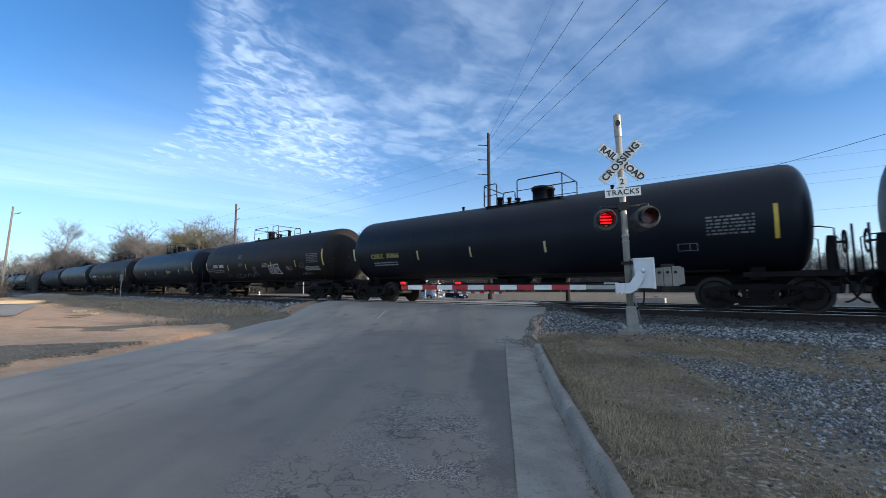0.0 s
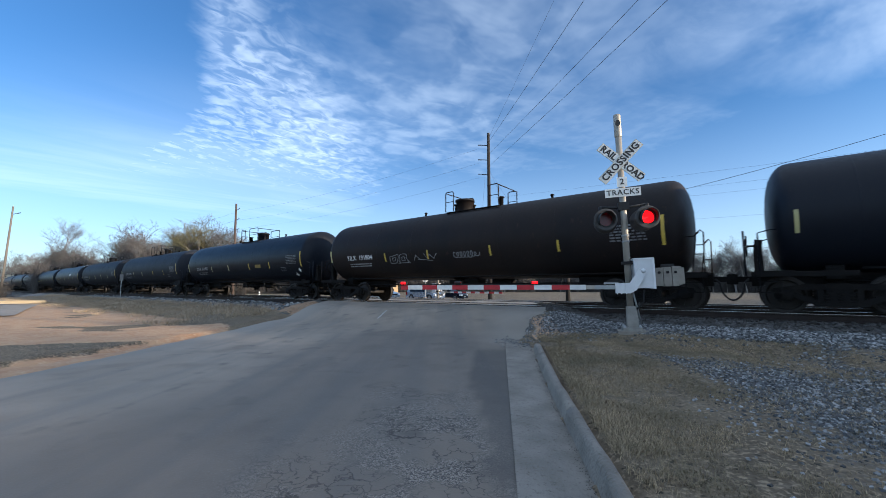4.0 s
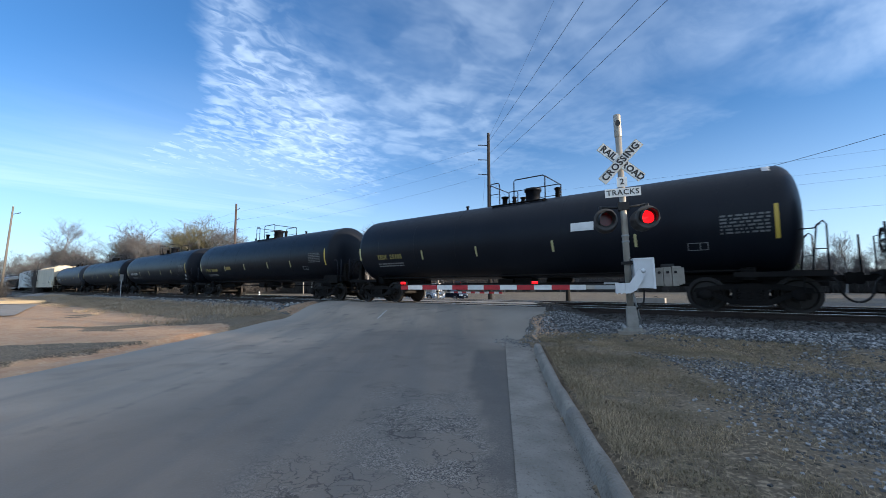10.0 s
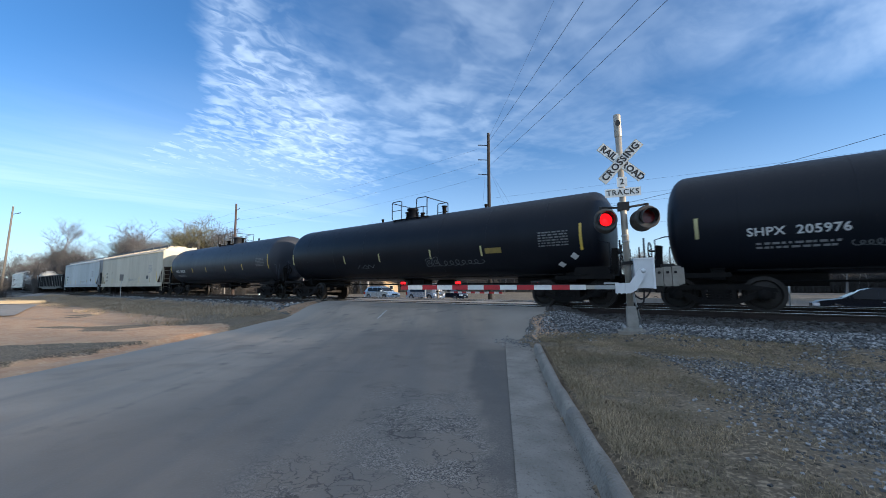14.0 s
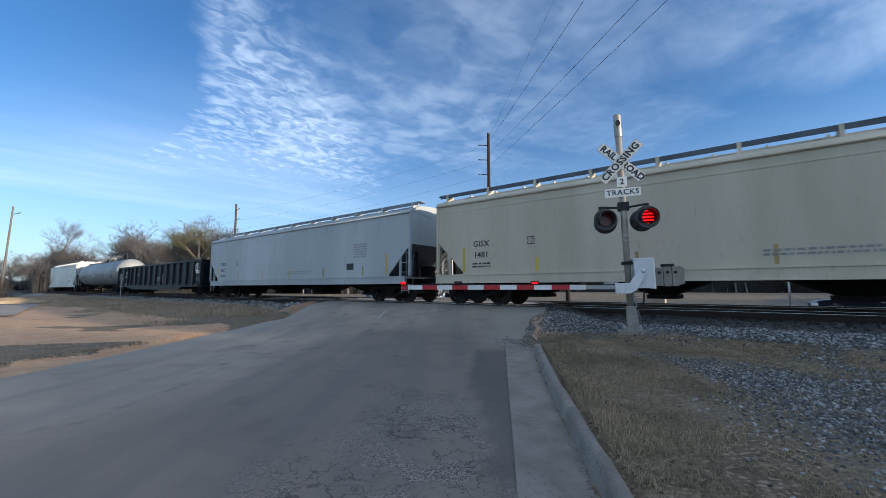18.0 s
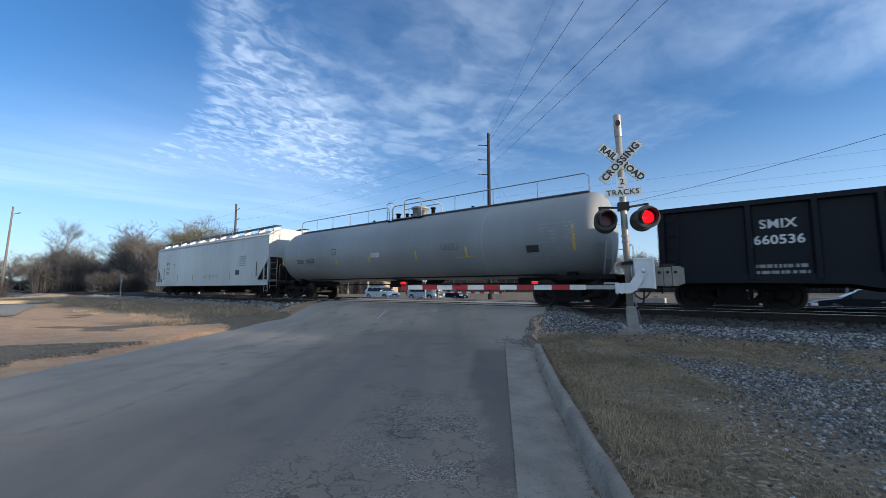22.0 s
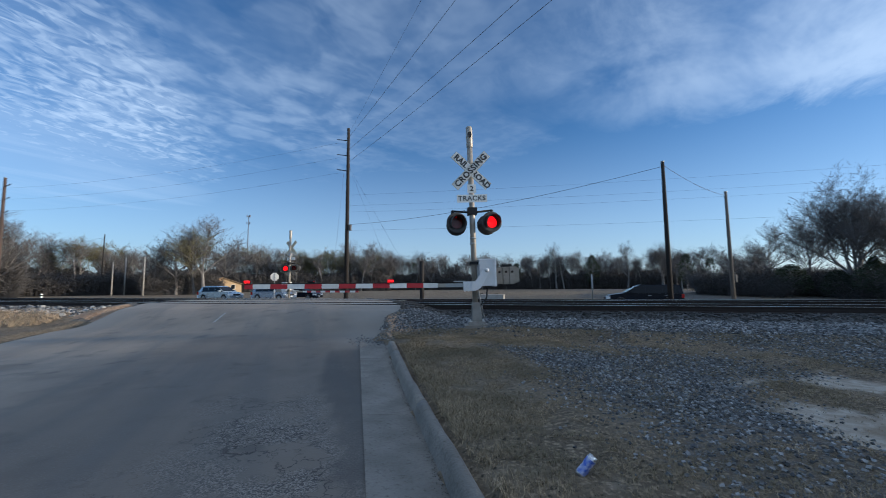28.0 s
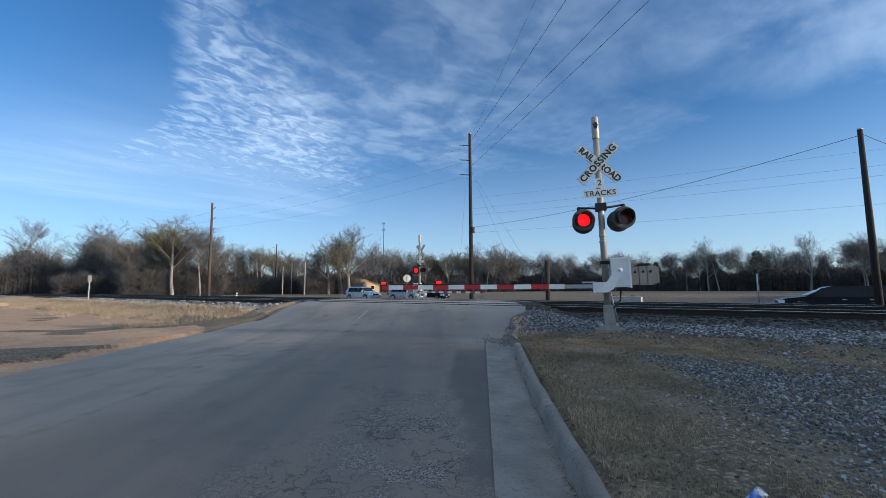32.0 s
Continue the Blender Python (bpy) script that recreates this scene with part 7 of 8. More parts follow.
        part("mirror", lambda bm: box(bm, cabin[-1][0] - 0.42, cabin[-1][0] - 0.28, ym - 0.1, ym + 0.1, zs + 0.04, zs + 0.2), body_mat, v, bevel=0.03)
        for xd in (cuts[1], cuts[2]):
            part("door_handle", lambda bm, xd=xd: box(bm, xd - 0.32, xd - 0.12, sy * (hw + 0.012) - 0.012, sy * (hw + 0.012) + 0.012, zs - 0.13, zs - 0.09), GALV, v)
            part("door_seam", lambda bm, xd=xd: box(bm, xd - 0.004, xd + 0.004, sy * hw - 0.003, sy * hw + 0.003, zb + 0.1, zs), HOOD, v)
    part("grille", lambda bm: box(bm, a - 0.03, a + 0.012, -hw + 0.45, hw - 0.45, zs - 0.42, zs - 0.22), HOOD, v)
    for xb in (a - 0.035, -a + 0.035):
        part("bumper", lambda bm: box(bm, xb - 0.065, xb + 0.065, -hw + 0.08, hw - 0.08, zb + 0.05, zb + 0.26), body_mat, v, bevel=0.03)
    part("number_plate", lambda bm: box(bm, a + 0.03, a + 0.036, -0.15, 0.15, zb + 0.1, zb + 0.22), WHITE, v, "plain pale plate")
    return v, wl


SILVER = mat("silver_blue_car_paint", (0.45, 0.52, 0.58), (0.43, 0.5, 0.56), 2, 0.25, 0.5, bump=0, coat=0.6, vary=0.05)
SILVER2 = mat("grey_blue_car_paint", (0.32, 0.37, 0.45), (0.3, 0.35, 0.43), 2, 0.25, 0.5, bump=0, coat=0.6, vary=0.05)
NAVY = mat("dark_navy_car_paint", (0.006, 0.008, 0.015), (0.007, 0.009, 0.017), 2, 0.3, 0.0, bump=0, coat=0.0, spec=0.2, vary=0.05)
FAR_Z = -0.2
vehicle("car", "silver-blue estate car waiting beside the railway", SILVER, pose(*at(-35.3, 33.6, 0.1), 0, 0, HEAD), 4.4, 1.82, 1.52)
vehicle("car", "grey-blue small people carrier waiting to cross", SILVER2, pose(*at(-28.9, 34.2, 0.1), 0, 0, HEAD), 4.3, 1.78, 1.5)
vehicle("car", "dark car waiting behind the grey one", NAVY, pose(*at(-28.6, 38.2, 0.02), 0, 0, HEAD + 6), 4.4, 1.75, 1.5, "saloon")
SUV, SUV_WHEELS = vehicle("car", "large dark navy sport utility vehicle stopped by the tracks", NAVY, pose(*at(5.7, 33.0, FAR_Z), 0, 0, HEAD + 180), 5.2, 2.0, 1.62, "wagon")


def polar(az_, dist, z=0.2):
    return (dist * math.sin(radians(az_)), dist * math.cos(radians(az_)), z)


WHITE_CAR = mat("white_car_paint", (0.7, 0.71, 0.72), (0.66, 0.67, 0.68), 2, 0.3, bump=0, coat=0.5)
vehicle("car", "white car parked along the far street", WHITE_CAR, pose(*polar(78.9, 118), 0, 0, 15), 5.2, 1.9, 1.75)
vehicle("car", "white car parked along the far street", WHITE_CAR, pose(*polar(82.2, 84), 0, 0, 20), 4.8, 1.85, 1.5, "saloon")
vehicle("car", "dark car parked under the large tree", NAVY, pose(*polar(73.4, 62), 0, 0, 190), 4.6, 1.8, 1.5, "saloon")


vehicle("car", "grey car parked among bare trees", SILVER2, pose(*polar(-13.6, 106, 0.0), 0, 0, HEAD + 10), 5.4, 1.9, 1.6, "saloon")


# ======== house and mast ========
def house(name, label, m, wdt, dep, hgt, rise, wallm, roofm):
    h = thing(name, label, "house", m=m)
    part("wall", lambda bm: prism(bm, [(-wdt / 2, 0), (wdt / 2, 0), (wdt / 2, hgt), (0, hgt + rise), (-wdt / 2, hgt)], -dep / 2, dep / 2), wallm, h)
    for sx in (-1, 1):
        def slope(bm, sx=sx):
            e = 0.5
            x1, z1 = sx * (wdt / 2 + e), hgt - rise * e / (wdt / 2)
            prism(bm, [(0, hgt + rise + 0.02), (x1, z1 + 0.02), (x1, z1 + 0.2), (0, hgt + rise + 0.2)] if sx > 0 else [(0, hgt + rise + 0.2), (x1, z1 + 0.2), (x1, z1 + 0.02), (0, hgt + rise + 0.02)], -dep / 2 - 0.5, dep / 2 + 0.5)
        part("roof", slope, roofm, h)
    fr = mat("white_trim", (0.7, 0.7, 0.68), (0.6, 0.6, 0.58))
    for x in (-wdt * 0.28, wdt * 0.28):
        wf = part("window", lambda bm: box(bm, x - 0.55, x + 0.55, -dep / 2 - 0.05, -dep / 2, 0.9, 2.1), fr, h)
        part("pane", lambda bm: box(bm, x - 0.47, x + 0.47, -dep / 2 - 0.06, -dep / 2 - 0.05, 0.98, 2.02), glass_mat("car_glass", (0.012, 0.014, 0.017)), wf)
    part("door", lambda bm: box(bm, -0.48, 0.48, -dep / 2 - 0.05, -dep / 2, 0, 2.05), mat("brown_door", (0.18, 0.1, 0.06)), h)
    return h


house("house", "small house with a sunlit tan gable", pose(*polar(-9.4, 122, 0.2), 0, 0, 25), 9.5, 11, 2.2, 1.6, mat("tan_siding", (0.5, 0.36, 0.2), (0.42, 0.3, 0.17), 2, 0.8, squash=(0.3, 0.3, 6)), mat("brown_shingle", (0.22, 0.16, 0.1), (0.16, 0.12, 0.08), 4, 0.9))
house("house", "low grey outbuilding beside the house", pose(*polar(-12.0, 124, 0.0), 0, 0, 10), 6, 8, 2.1, 0.8, mat("grey_siding", (0.2, 0.19, 0.18), (0.16, 0.15, 0.14), 2, 0.8), mat("dull_metal_roof", (0.25, 0.24, 0.23), (0.2, 0.19, 0.18), 3, 0.7, 0.2))
tow = thing("radio_mast", "slender steel radio mast above the trees", "mast", m=pose(-31.1, 298.4, 0.2))
MASTM = mat("dark_mast_steel", (0.16, 0.16, 0.17), (0.12, 0.12, 0.13), 2, 0.6, 0.3)
part("pole", lambda bm: tube(bm, [(0, 0, -1), (0, 0, 51)], 0.45, 10, r2=0.22), MASTM, tow)
for z_ in (50.4, 45.5):
    def plat(bm):
        for k in range(3):
            a_ = 2 * math.pi * k / 3
            box(bm, -0.3, 0.3, 0.9, 1.15, -0.8, 0.8, Matrix.Rotation(a_, 4, "Z"))
            tube(bm, [(0, 0, 0), (1.0 * math.sin(-a_), 1.0 * math.cos(a_), 0)], 0.08, 5)
    part("antenna", plat, MASTM, tow, "cluster of panel antennas", where=pose(0, 0, z_), key="antenna")


# ======== trees ========
def bar(vs, fs, a, b, ra, rb, n=3):
    d = (b - a)
    ref = Vector((0, 0, 1)) if abs(d.normalized().z) < 0.9 else Vector((1, 0, 0))
    x = d.cross(ref).normalized()
    y = d.cross(x).normalized()
    i0 = len(vs)
    for p, r in ((a, ra), (b, rb)):
        for k in range(n):
            an = 2 * math.pi * k / n
            vs.append(p + (x * math.cos(an) + y * math.sin(an)) * r)
    for k in range(n):
        fs.append((i0 + k, i0 + (k + 1) % n, i0 + n + (k + 1) % n, i0 + n + k))


def limb(rnd, bark, twig, p, d, ln, r, level, top, droop, twigs):
    """One limb, its forks and its twigs."""
    segs = 4 if level < 2 else 3
    for k in range(segs):
        nd = (d + Vector((rnd.uniform(-1, 1), rnd.uniform(-1, 1), rnd.uniform(-0.6, 0.8))) * 0.16).normalized()
        q = p + nd * ln / segs
        r2 = r * (0.86 if k < segs - 1 else 0.72)
        tgt = bark if level < top - 1 else twig
        bar(tgt[0], tgt[1], p, q, r, r2, 6 if level == 0 else (4 if level == 1 else 3))
        p, d, r = q, nd, r2
        if level < top and (k >= 1 or level > 0):
            forks = rnd.choice((1, 2)) if level > 0 else rnd.choice((1, 2, 2))
            for _ in range(forks):
                an = rnd.uniform(0, 6.28)
                side = Vector((math.cos(an), math.sin(an), rnd.uniform(0.1, 0.9)))
                nd2 = (d * rnd.uniform(0.5, 0.9) + side * rnd.uniform(0.6, 1.0)).normalized()
                nd2.z -= droop * level
                limb(rnd, bark, twig, p, nd2.normalized(), ln * rnd.uniform(0.5, 0.72), r * 0.6, level + 1, top, droop, twigs)
    if level >= top - 1:
        for _ in range(twigs):
            an = rnd.uniform(0, 6.28)
            side = Vector((math.cos(an), math.sin(an), rnd.uniform(-0.3, 0.7)))
            nd2 = (d + side * 0.9).normalized()
            st = p - d * ln * rnd.uniform(0, 0.6)
            bar(twig[0], twig[1], st, st + nd2 * ln * rnd.uniform(0.35, 0.8), 0.016, 0.006, 3)


def as_mesh(name, data, material):
    me = bpy.data.meshes.new(name)
    me.from_pydata([tuple(v) for v in data[0]], [], data[1])
    me.materials.append(material)
    return me


def bare_tree(seed, h, twigm, top=3, trunk=0.28, spread=1.0, twigs=4, low=0.25, stems=1, barkm=BARK):
    rnd = random.Random(seed)
    bark, twig = ([], []), ([], [])
    for s_ in range(stems):
        p = Vector((rnd.uniform(-0.5, 0.5) * (stems > 1), rnd.uniform(-0.5, 0.5) * (stems > 1), -0.3))
        d = Vector((rnd.uniform(-0.1, 0.1), rnd.uniform(-0.1, 0.1), 1)).normalized()
        r = h * trunk / 12 / (1 if stems == 1 else 1.6)
        n = 7
        for k in range(n):
            q = p + d * h * 0.72 / n
            bar(bark[0], bark[1], p, q, r, r * 0.86, 7)
            p, r = q, r * 0.86
            d = (d + Vector((rnd.uniform(-1, 1), rnd.uniform(-1, 1), 0.3)) * 0.09).normalized()
            if k / n >= low:
                for _ in range(rnd.choice((1, 2, 2, 3))):
                    an = rnd.uniform(0, 6.28)
                    nd = Vector((math.cos(an) * spread, math.sin(an) * spread, rnd.uniform(0.75, 1.7))).normalized()
                    limb(rnd, bark, twig, p, nd, h * rnd.uniform(0.24, 0.4) * (1.15 - 0.5 * k / n), r * 0.55, 1, top, 0.03, twigs)
        limb(rnd, bark, twig, p, d, h * 0.25, r, 1, top, 0.0, twigs)
    return as_mesh("trunk", bark, barkm), as_mesh("crown", twig, twigm)


def leaf_mass(seed, h, w, n, size, shape, material, trunkr=0.14):
    """A crown of many small leaf clumps on a trunk with short limbs."""
    rnd = random.Random(seed)
    bark, leaf = ([], []), ([], [])
    bar(bark[0], bark[1], Vector((0, 0, -0.3)), Vector((0, 0, h * 0.92)), trunkr, 0.03, 6)
    for k in range(n):
        t_ = rnd.random() ** 0.8
        z = h * (0.16 + 0.84 * t_)
        rad = w * shape(t_) * (0.35 + 0.65 * rnd.random() ** 0.5) * (0.75 + 0.35 * noise.noise((seed, z * 0.8, k * 0.001)))
        an = rnd.uniform(0, 6.28)
        c = Vector((rad * math.cos(an), rad * math.sin(an), z + rnd.uniform(-0.3, 0.3)))
        if k % 14 == 0:
            bar(bark[0], bark[1], Vector((0, 0, max(0.3, z - 0.4 * rad))), c, 0.035, 0.012, 3)
        for _ in range(3):
            a = Vector((rnd.gauss(0, 1), rnd.gauss(0, 1), rnd.gauss(0, 0.6))).normalized() * size * rnd.uniform(0.5, 1.2)
            b = Vector((rnd.gauss(0, 1), rnd.gauss(0, 1), rnd.gauss(0, 0.8))).normalized() * size * 0.5
            i0 = len(leaf[0])
            leaf[0].extend((c - a * 0.5, c + b * 0.5, c + a * 0.6))
            leaf[1].append((i0, i0 + 1, i0 + 2))
    return as_mesh("trunk", bark, BARK), as_mesh("crown", leaf, material)


def brush(seed, h, w, n, material):
    """A thicket of thin stems and twigs."""
    rnd = random.Random(seed)
    bark, twig = ([], []), ([], [])
    for k in range(n):
        x, y = rnd.uniform(-w, w), rnd.uniform(-w, w) * 0.5
        hh = h * rnd.uniform(0.45, 1.0) * (0.8 + 0.4 * noise.noise((x * 0.4, seed, 0)))
        p, d = Vector((x, y, -0.2)), Vector((rnd.uniform(-0.25, 0.25), rnd.uniform(-0.25, 0.25), 1)).normalized()
        r = rnd.uniform(0.025, 0.06)
        for j in range(4):
            q = p + d * hh / 4
            bar(bark[0], bark[1], p, q, r, r * 0.75, 3)
            p, r = q, r * 0.75
            d = (d + Vector((rnd.uniform(-1, 1), rnd.uniform(-1, 1), 0.2)) * 0.2).normalized()
            for _ in range(4):
                an = rnd.uniform(0, 6.28)
                e = p + Vector((math.cos(an), math.sin(an), rnd.uniform(-0.1, 0.9))) * rnd.uniform(0.4, 1.3)
                bar(twig[0], twig[1], p, e, 0.022, 0.01, 3)
                e2 = e + Vector((rnd.uniform(-1, 1), rnd.uniform(-1, 1), rnd.uniform(-0.2, 0.8))) * 0.6
                bar(twig[0], twig[1], e, e2, 0.014, 0.006, 3)
    return as_mesh("stem", bark, material), as_mesh("crown", twig, material)


def vase_oak(seed, h, twigm):
    """A short trunk that parts into long limbs, with a round crown of fine twigs."""
    rnd = random.Random(seed)
    bark, twig = ([], []), ([], [])
    p, r = Vector((0, 0, -0.3)), 0.5
    for k in range(3):
        q = p + Vector((rnd.uniform(-0.1, 0.1), rnd.uniform(-0.1, 0.1), 0.75))
        bar(bark[0], bark[1], p, q, r, r * 0.9, 8)
        p, r = q, r * 0.9
    for k in range(8):
        an = 2 * math.pi * k / 8 + rnd.uniform(-0.3, 0.3)
        tilt = rnd.uniform(0.5, 1.05) if k % 3 else rnd.uniform(0.1, 0.3)
        d = Vector((math.cos(an) * math.sin(tilt), math.sin(an) * math.sin(tilt), math.cos(tilt)))
        limb(rnd, bark, twig, p, d, h * rnd.uniform(0.46, 0.56), 0.22, 0, 4, -0.02, 3)
    return as_mesh("trunk", bark, BARK), as_mesh("crown", twig, twigm)


KINDS = {
    "oak": [bare_tree(1, 13, TWIG), bare_tree(2, 13, TWIG, low=0.15, spread=1.3), bare_tree(3, 12, TWIG, stems=2)],
    "big": [vase_oak(41, 12.5, TWIG)],
    "slim": [bare_tree(5, 13, TWIG, spread=0.7, low=0.4, trunk=0.2, barkm=BARK_PALE), bare_tree(6, 14, TWIG, spread=0.8, low=0.45, trunk=0.2, stems=2, barkm=BARK_PALE)],
    "bud": [bare_tree(8, 13, TWIG_G, twigs=6, spread=0.9, low=0.3), bare_tree(9, 12, TWIG_G, twigs=6, low=0.2)],
    "brush": [brush(11, 5.0, 4.5, 90, BRUSH), brush(12, 6.0, 4.5, 90, BRUSH), brush(13, 4.0, 5.0, 90, BRUSH)],
    "pine": [leaf_mass(21, 11, 2.6, 700, 0.55, lambda t_: 1.05 - t_, LEAF_D), leaf_mass(22, 10, 3.0, 700, 0.6, lambda t_: max(0.1, math.sin(math.pi * (0.15 + 0.8 * t_))), LEAF_D)],
    "ivy": [leaf_mass(31, 7, 3.6, 1500, 0.5, lambda t_: math.sqrt(max(0.05, 1 - (2 * t_ - 0.75) ** 2)), LEAF_D), leaf_mass(32, 6, 4.0, 1500, 0.5, lambda t_: math.sqrt(max(0.05, 1 - (1.6 * t_ - 0.6) ** 2)), LEAF_D)],
}
TREE_WORDS = {"big": ("tree", "large bare spreading oak with a dense crown of twigs", "tree"), "oak": ("tree", "bare winter tree with a wide twiggy crown", "tree"), "slim": ("tree", "slim bare winter tree with a pale trunk", "tree"),
              "bud": ("tree", "bare tree with olive-brown buds", "tree"), "brush": ("shrub", "leafless brown brush at the woods' edge", "shrub"),
              "pine": ("conifer", "dark green conifer among bare trees", "tree"), "ivy": ("shrub", "dense dark evergreen bush", "shrub")}
rtree = random.Random(12)


def plant(kind, az_, dist, h, which=None, wide=1.0):
    x, y, _ = polar(az_, dist)
    k = rtree.randrange(len(KINDS[kind])) if which is None else which
    tm, cm = KINDS[kind][k]
    name, label, cat = TREE_WORDS[kind]
    base = {"big": 12.5, "oak": 13.0, "slim": 13.5, "bud": 12.5, "brush": 5.0, "pine": 10.5, "ivy": 6.5}[kind]
    s_ = h / base
    t = thing(name, label, cat, "woods" if cat == "tree" else "brush", m=pose(x, y, land_z(x, y) - 0.05, 0, 0, rtree.uniform(0, 360)) @ Matrix.Diagonal((s_ * wide, s_ * wide, s_, 1)))
    for nm, me in (("stem" if kind == "brush" else "trunk", tm), ("crown", cm)):
        o = new(nm, me)
        o.parent = t
        if kind == "brush" or nm == "crown":
            o["kind"] = "stuff"


def belt(a0, a1, d0, d1, count, kinds, h0, h1):
    for k in range(count):
        az_ = a0 + (a1 - a0) * (k + rtree.uniform(-0.3, 1.3)) / count
        plant(rtree.choice(kinds), az_, rtree.uniform(d0, d1), rtree.uniform(h0, h1))


# woods along the far side of the tracks, by direction and distance
belt(-48.5, -43, 185, 215, 16, ("oak", "slim", "oak"), 9, 12.5)
belt(-45, -38, 135, 160, 22, ("oak", "slim", "oak", "oak"), 8.5, 12)
belt(-39.5, -33, 98, 118, 20, ("oak", "oak", "slim", "bud"), 9.0, 11.5)
belt(-34, -27.5, 76, 92, 12, ("slim", "oak", "slim"), 9.0, 11.0)
plant("bud", -31.6, 78, 11.6, 0, 1.15)
plant("bud", -32.8, 84, 11.4, 1, 1.0)
plant("oak", -37.6, 110, 14.2, 1, 1.15)
plant("oak", -43.8, 140, 17.0, 0)
plant("slim", -28.8, 74, 10, 1)
belt(-27, -16.5, 118, 150, 24, ("oak", "slim", "slim", "bud"), 9.5, 13)
plant("oak", -10.6, 96, 15.0, 0, 1.15)
plant("bud", -11.6, 97, 13.0, 1, 1.15)
plant("oak", -13.5, 98, 12.5, 1, 1.2)
plant("oak", -15.3, 102, 11.5, 2)
plant("oak", -12.0, 99, 13.5, 2)
belt(-9.5, 13, 126, 165, 58, ("oak", "slim", "oak", "bud"), 10.5, 14.5)
belt(12, 52, 138, 175, 90, ("slim", "slim", "oak", "slim"), 9.5, 12.5)
belt(12, 52, 150, 175, 7, ("pine",), 9, 11.5)
plant("pine", 41.2, 140, 11.5, 1)
plant("pine", 31, 142, 9.5, 1)
plant("oak", 36.5, 140, 13.8, 1)
plant("oak", 45.5, 138, 13.4, 0)
plant("oak", 49.5, 132, 13, 2)
plant("pine", 52.1, 100, 8.2, 1)
plant("pine", 54.6, 108, 7.5, 1)
belt(51, 60, 110, 135, 14, ("oak", "slim"), 8, 11)
plant("big", 67.0, 62, 10.2, 0, 1.05)
plant("oak", 63.6, 66, 10.2, 2, 1.15)
plant("oak", 60.0, 72, 8.8, 1)
plant("oak", 70.4, 64, 9.6, 2, 1.0)
belt(58, 73, 58, 66, 12, ("brush", "ivy", "brush"), 3.0, 4.0)
belt(72, 76, 115, 140, 7, ("oak", "slim"), 8, 10.5)
belt(73, 79, 230, 260, 6, ("oak", "pine"), 7, 9)
belt(79.5, 85, 130, 150, 9, ("ivy", "oak", "brush"), 5.5, 7.5)
belt(84.8, 93, 50, 58, 16, ("brush", "brush", "ivy", "brush"), 3.8, 5.0)
belt(85.5, 93, 58, 66, 6, ("oak",), 6.0, 7.6)
# trees added mostly out of view, to keep the low sun off the crossing
belt(95, 132, 46, 58, 26, ("oak", "bud", "oak"), 8.5, 10.5)
belt(94, 134, 44, 56, 9, ("ivy", "brush", "brush"), 5.0, 7.0)
# bushes on the near side, far along the track
belt(-56, -48.6, 76, 90, 7, ("brush", "brush"), 2.4, 3.4)


def thicket(name, label, bands, per, hgt, material, seed):
    """Dense far brush in one mesh."""
    rnd = random.Random(seed)
    tw = ([], [])
    for a0, a1, d0, d1 in bands:
        n = int(per * (a1 - a0))
        for k in range(n):
            az_, dist = rnd.uniform(a0, a1), rnd.uniform(d0, d1)
            x, y, _ = polar(az_, dist)
            p = Vector((x, y, 0.1))
            hh = hgt * (0.55 + 0.45 * rnd.random()) * (0.8 + 0.5 * noise.noise((az_ * 0.5, seed, 0)))
            w_ = 0.065 * dist / 100
            q = p + Vector((rnd.uniform(-0.6, 0.6), rnd.uniform(-0.6, 0.6), hh))
            bar(tw[0], tw[1], p, q, w_, w_ * 0.4, 3)
            for _ in range(5):
                s_ = p.lerp(q, rnd.uniform(0.15, 1.0))
                bar(tw[0], tw[1], s_, s_ + Vector((rnd.uniform(-1, 1), rnd.uniform(-1, 1), rnd.uniform(0, 1))) * 1.4, w_ * 0.6, w_ * 0.25, 3)
    tagged(new(name, as_mesh(name, tw, material)), label, "thicket", kind="stuff")


thicket("undergrowth", "grey-brown leafless undergrowth below the woods", [(-48, -43, 165, 190), (-46, -38, 116, 142), (-41.5, -33, 90, 106), (-36, -26.5, 78, 92), (-28, -16, 108, 130), (-16.8, -9, 98, 110)], 340, 5.4, BRUSH, 3)
thicket("undergrowth", "dense brown undergrowth deeper in the far woods", [(-9.5, 13, 150, 172), (12, 54, 160, 180), (-28, -9, 130, 150), (-46, -27, 104, 124)], 300, 8.8, BRUSH, 5)
thicket("undergrowth", "brown leafless undergrowth below far woods", [(-9.5, 13, 126, 150), (12, 54, 140, 165)], 300, 6.8, BRUSH, 4)
thicket("undergrowth", "dark leafless undergrowth round a large oak", [(53, 75, 64, 76)], 300, 3.4, BRUSH, 6)


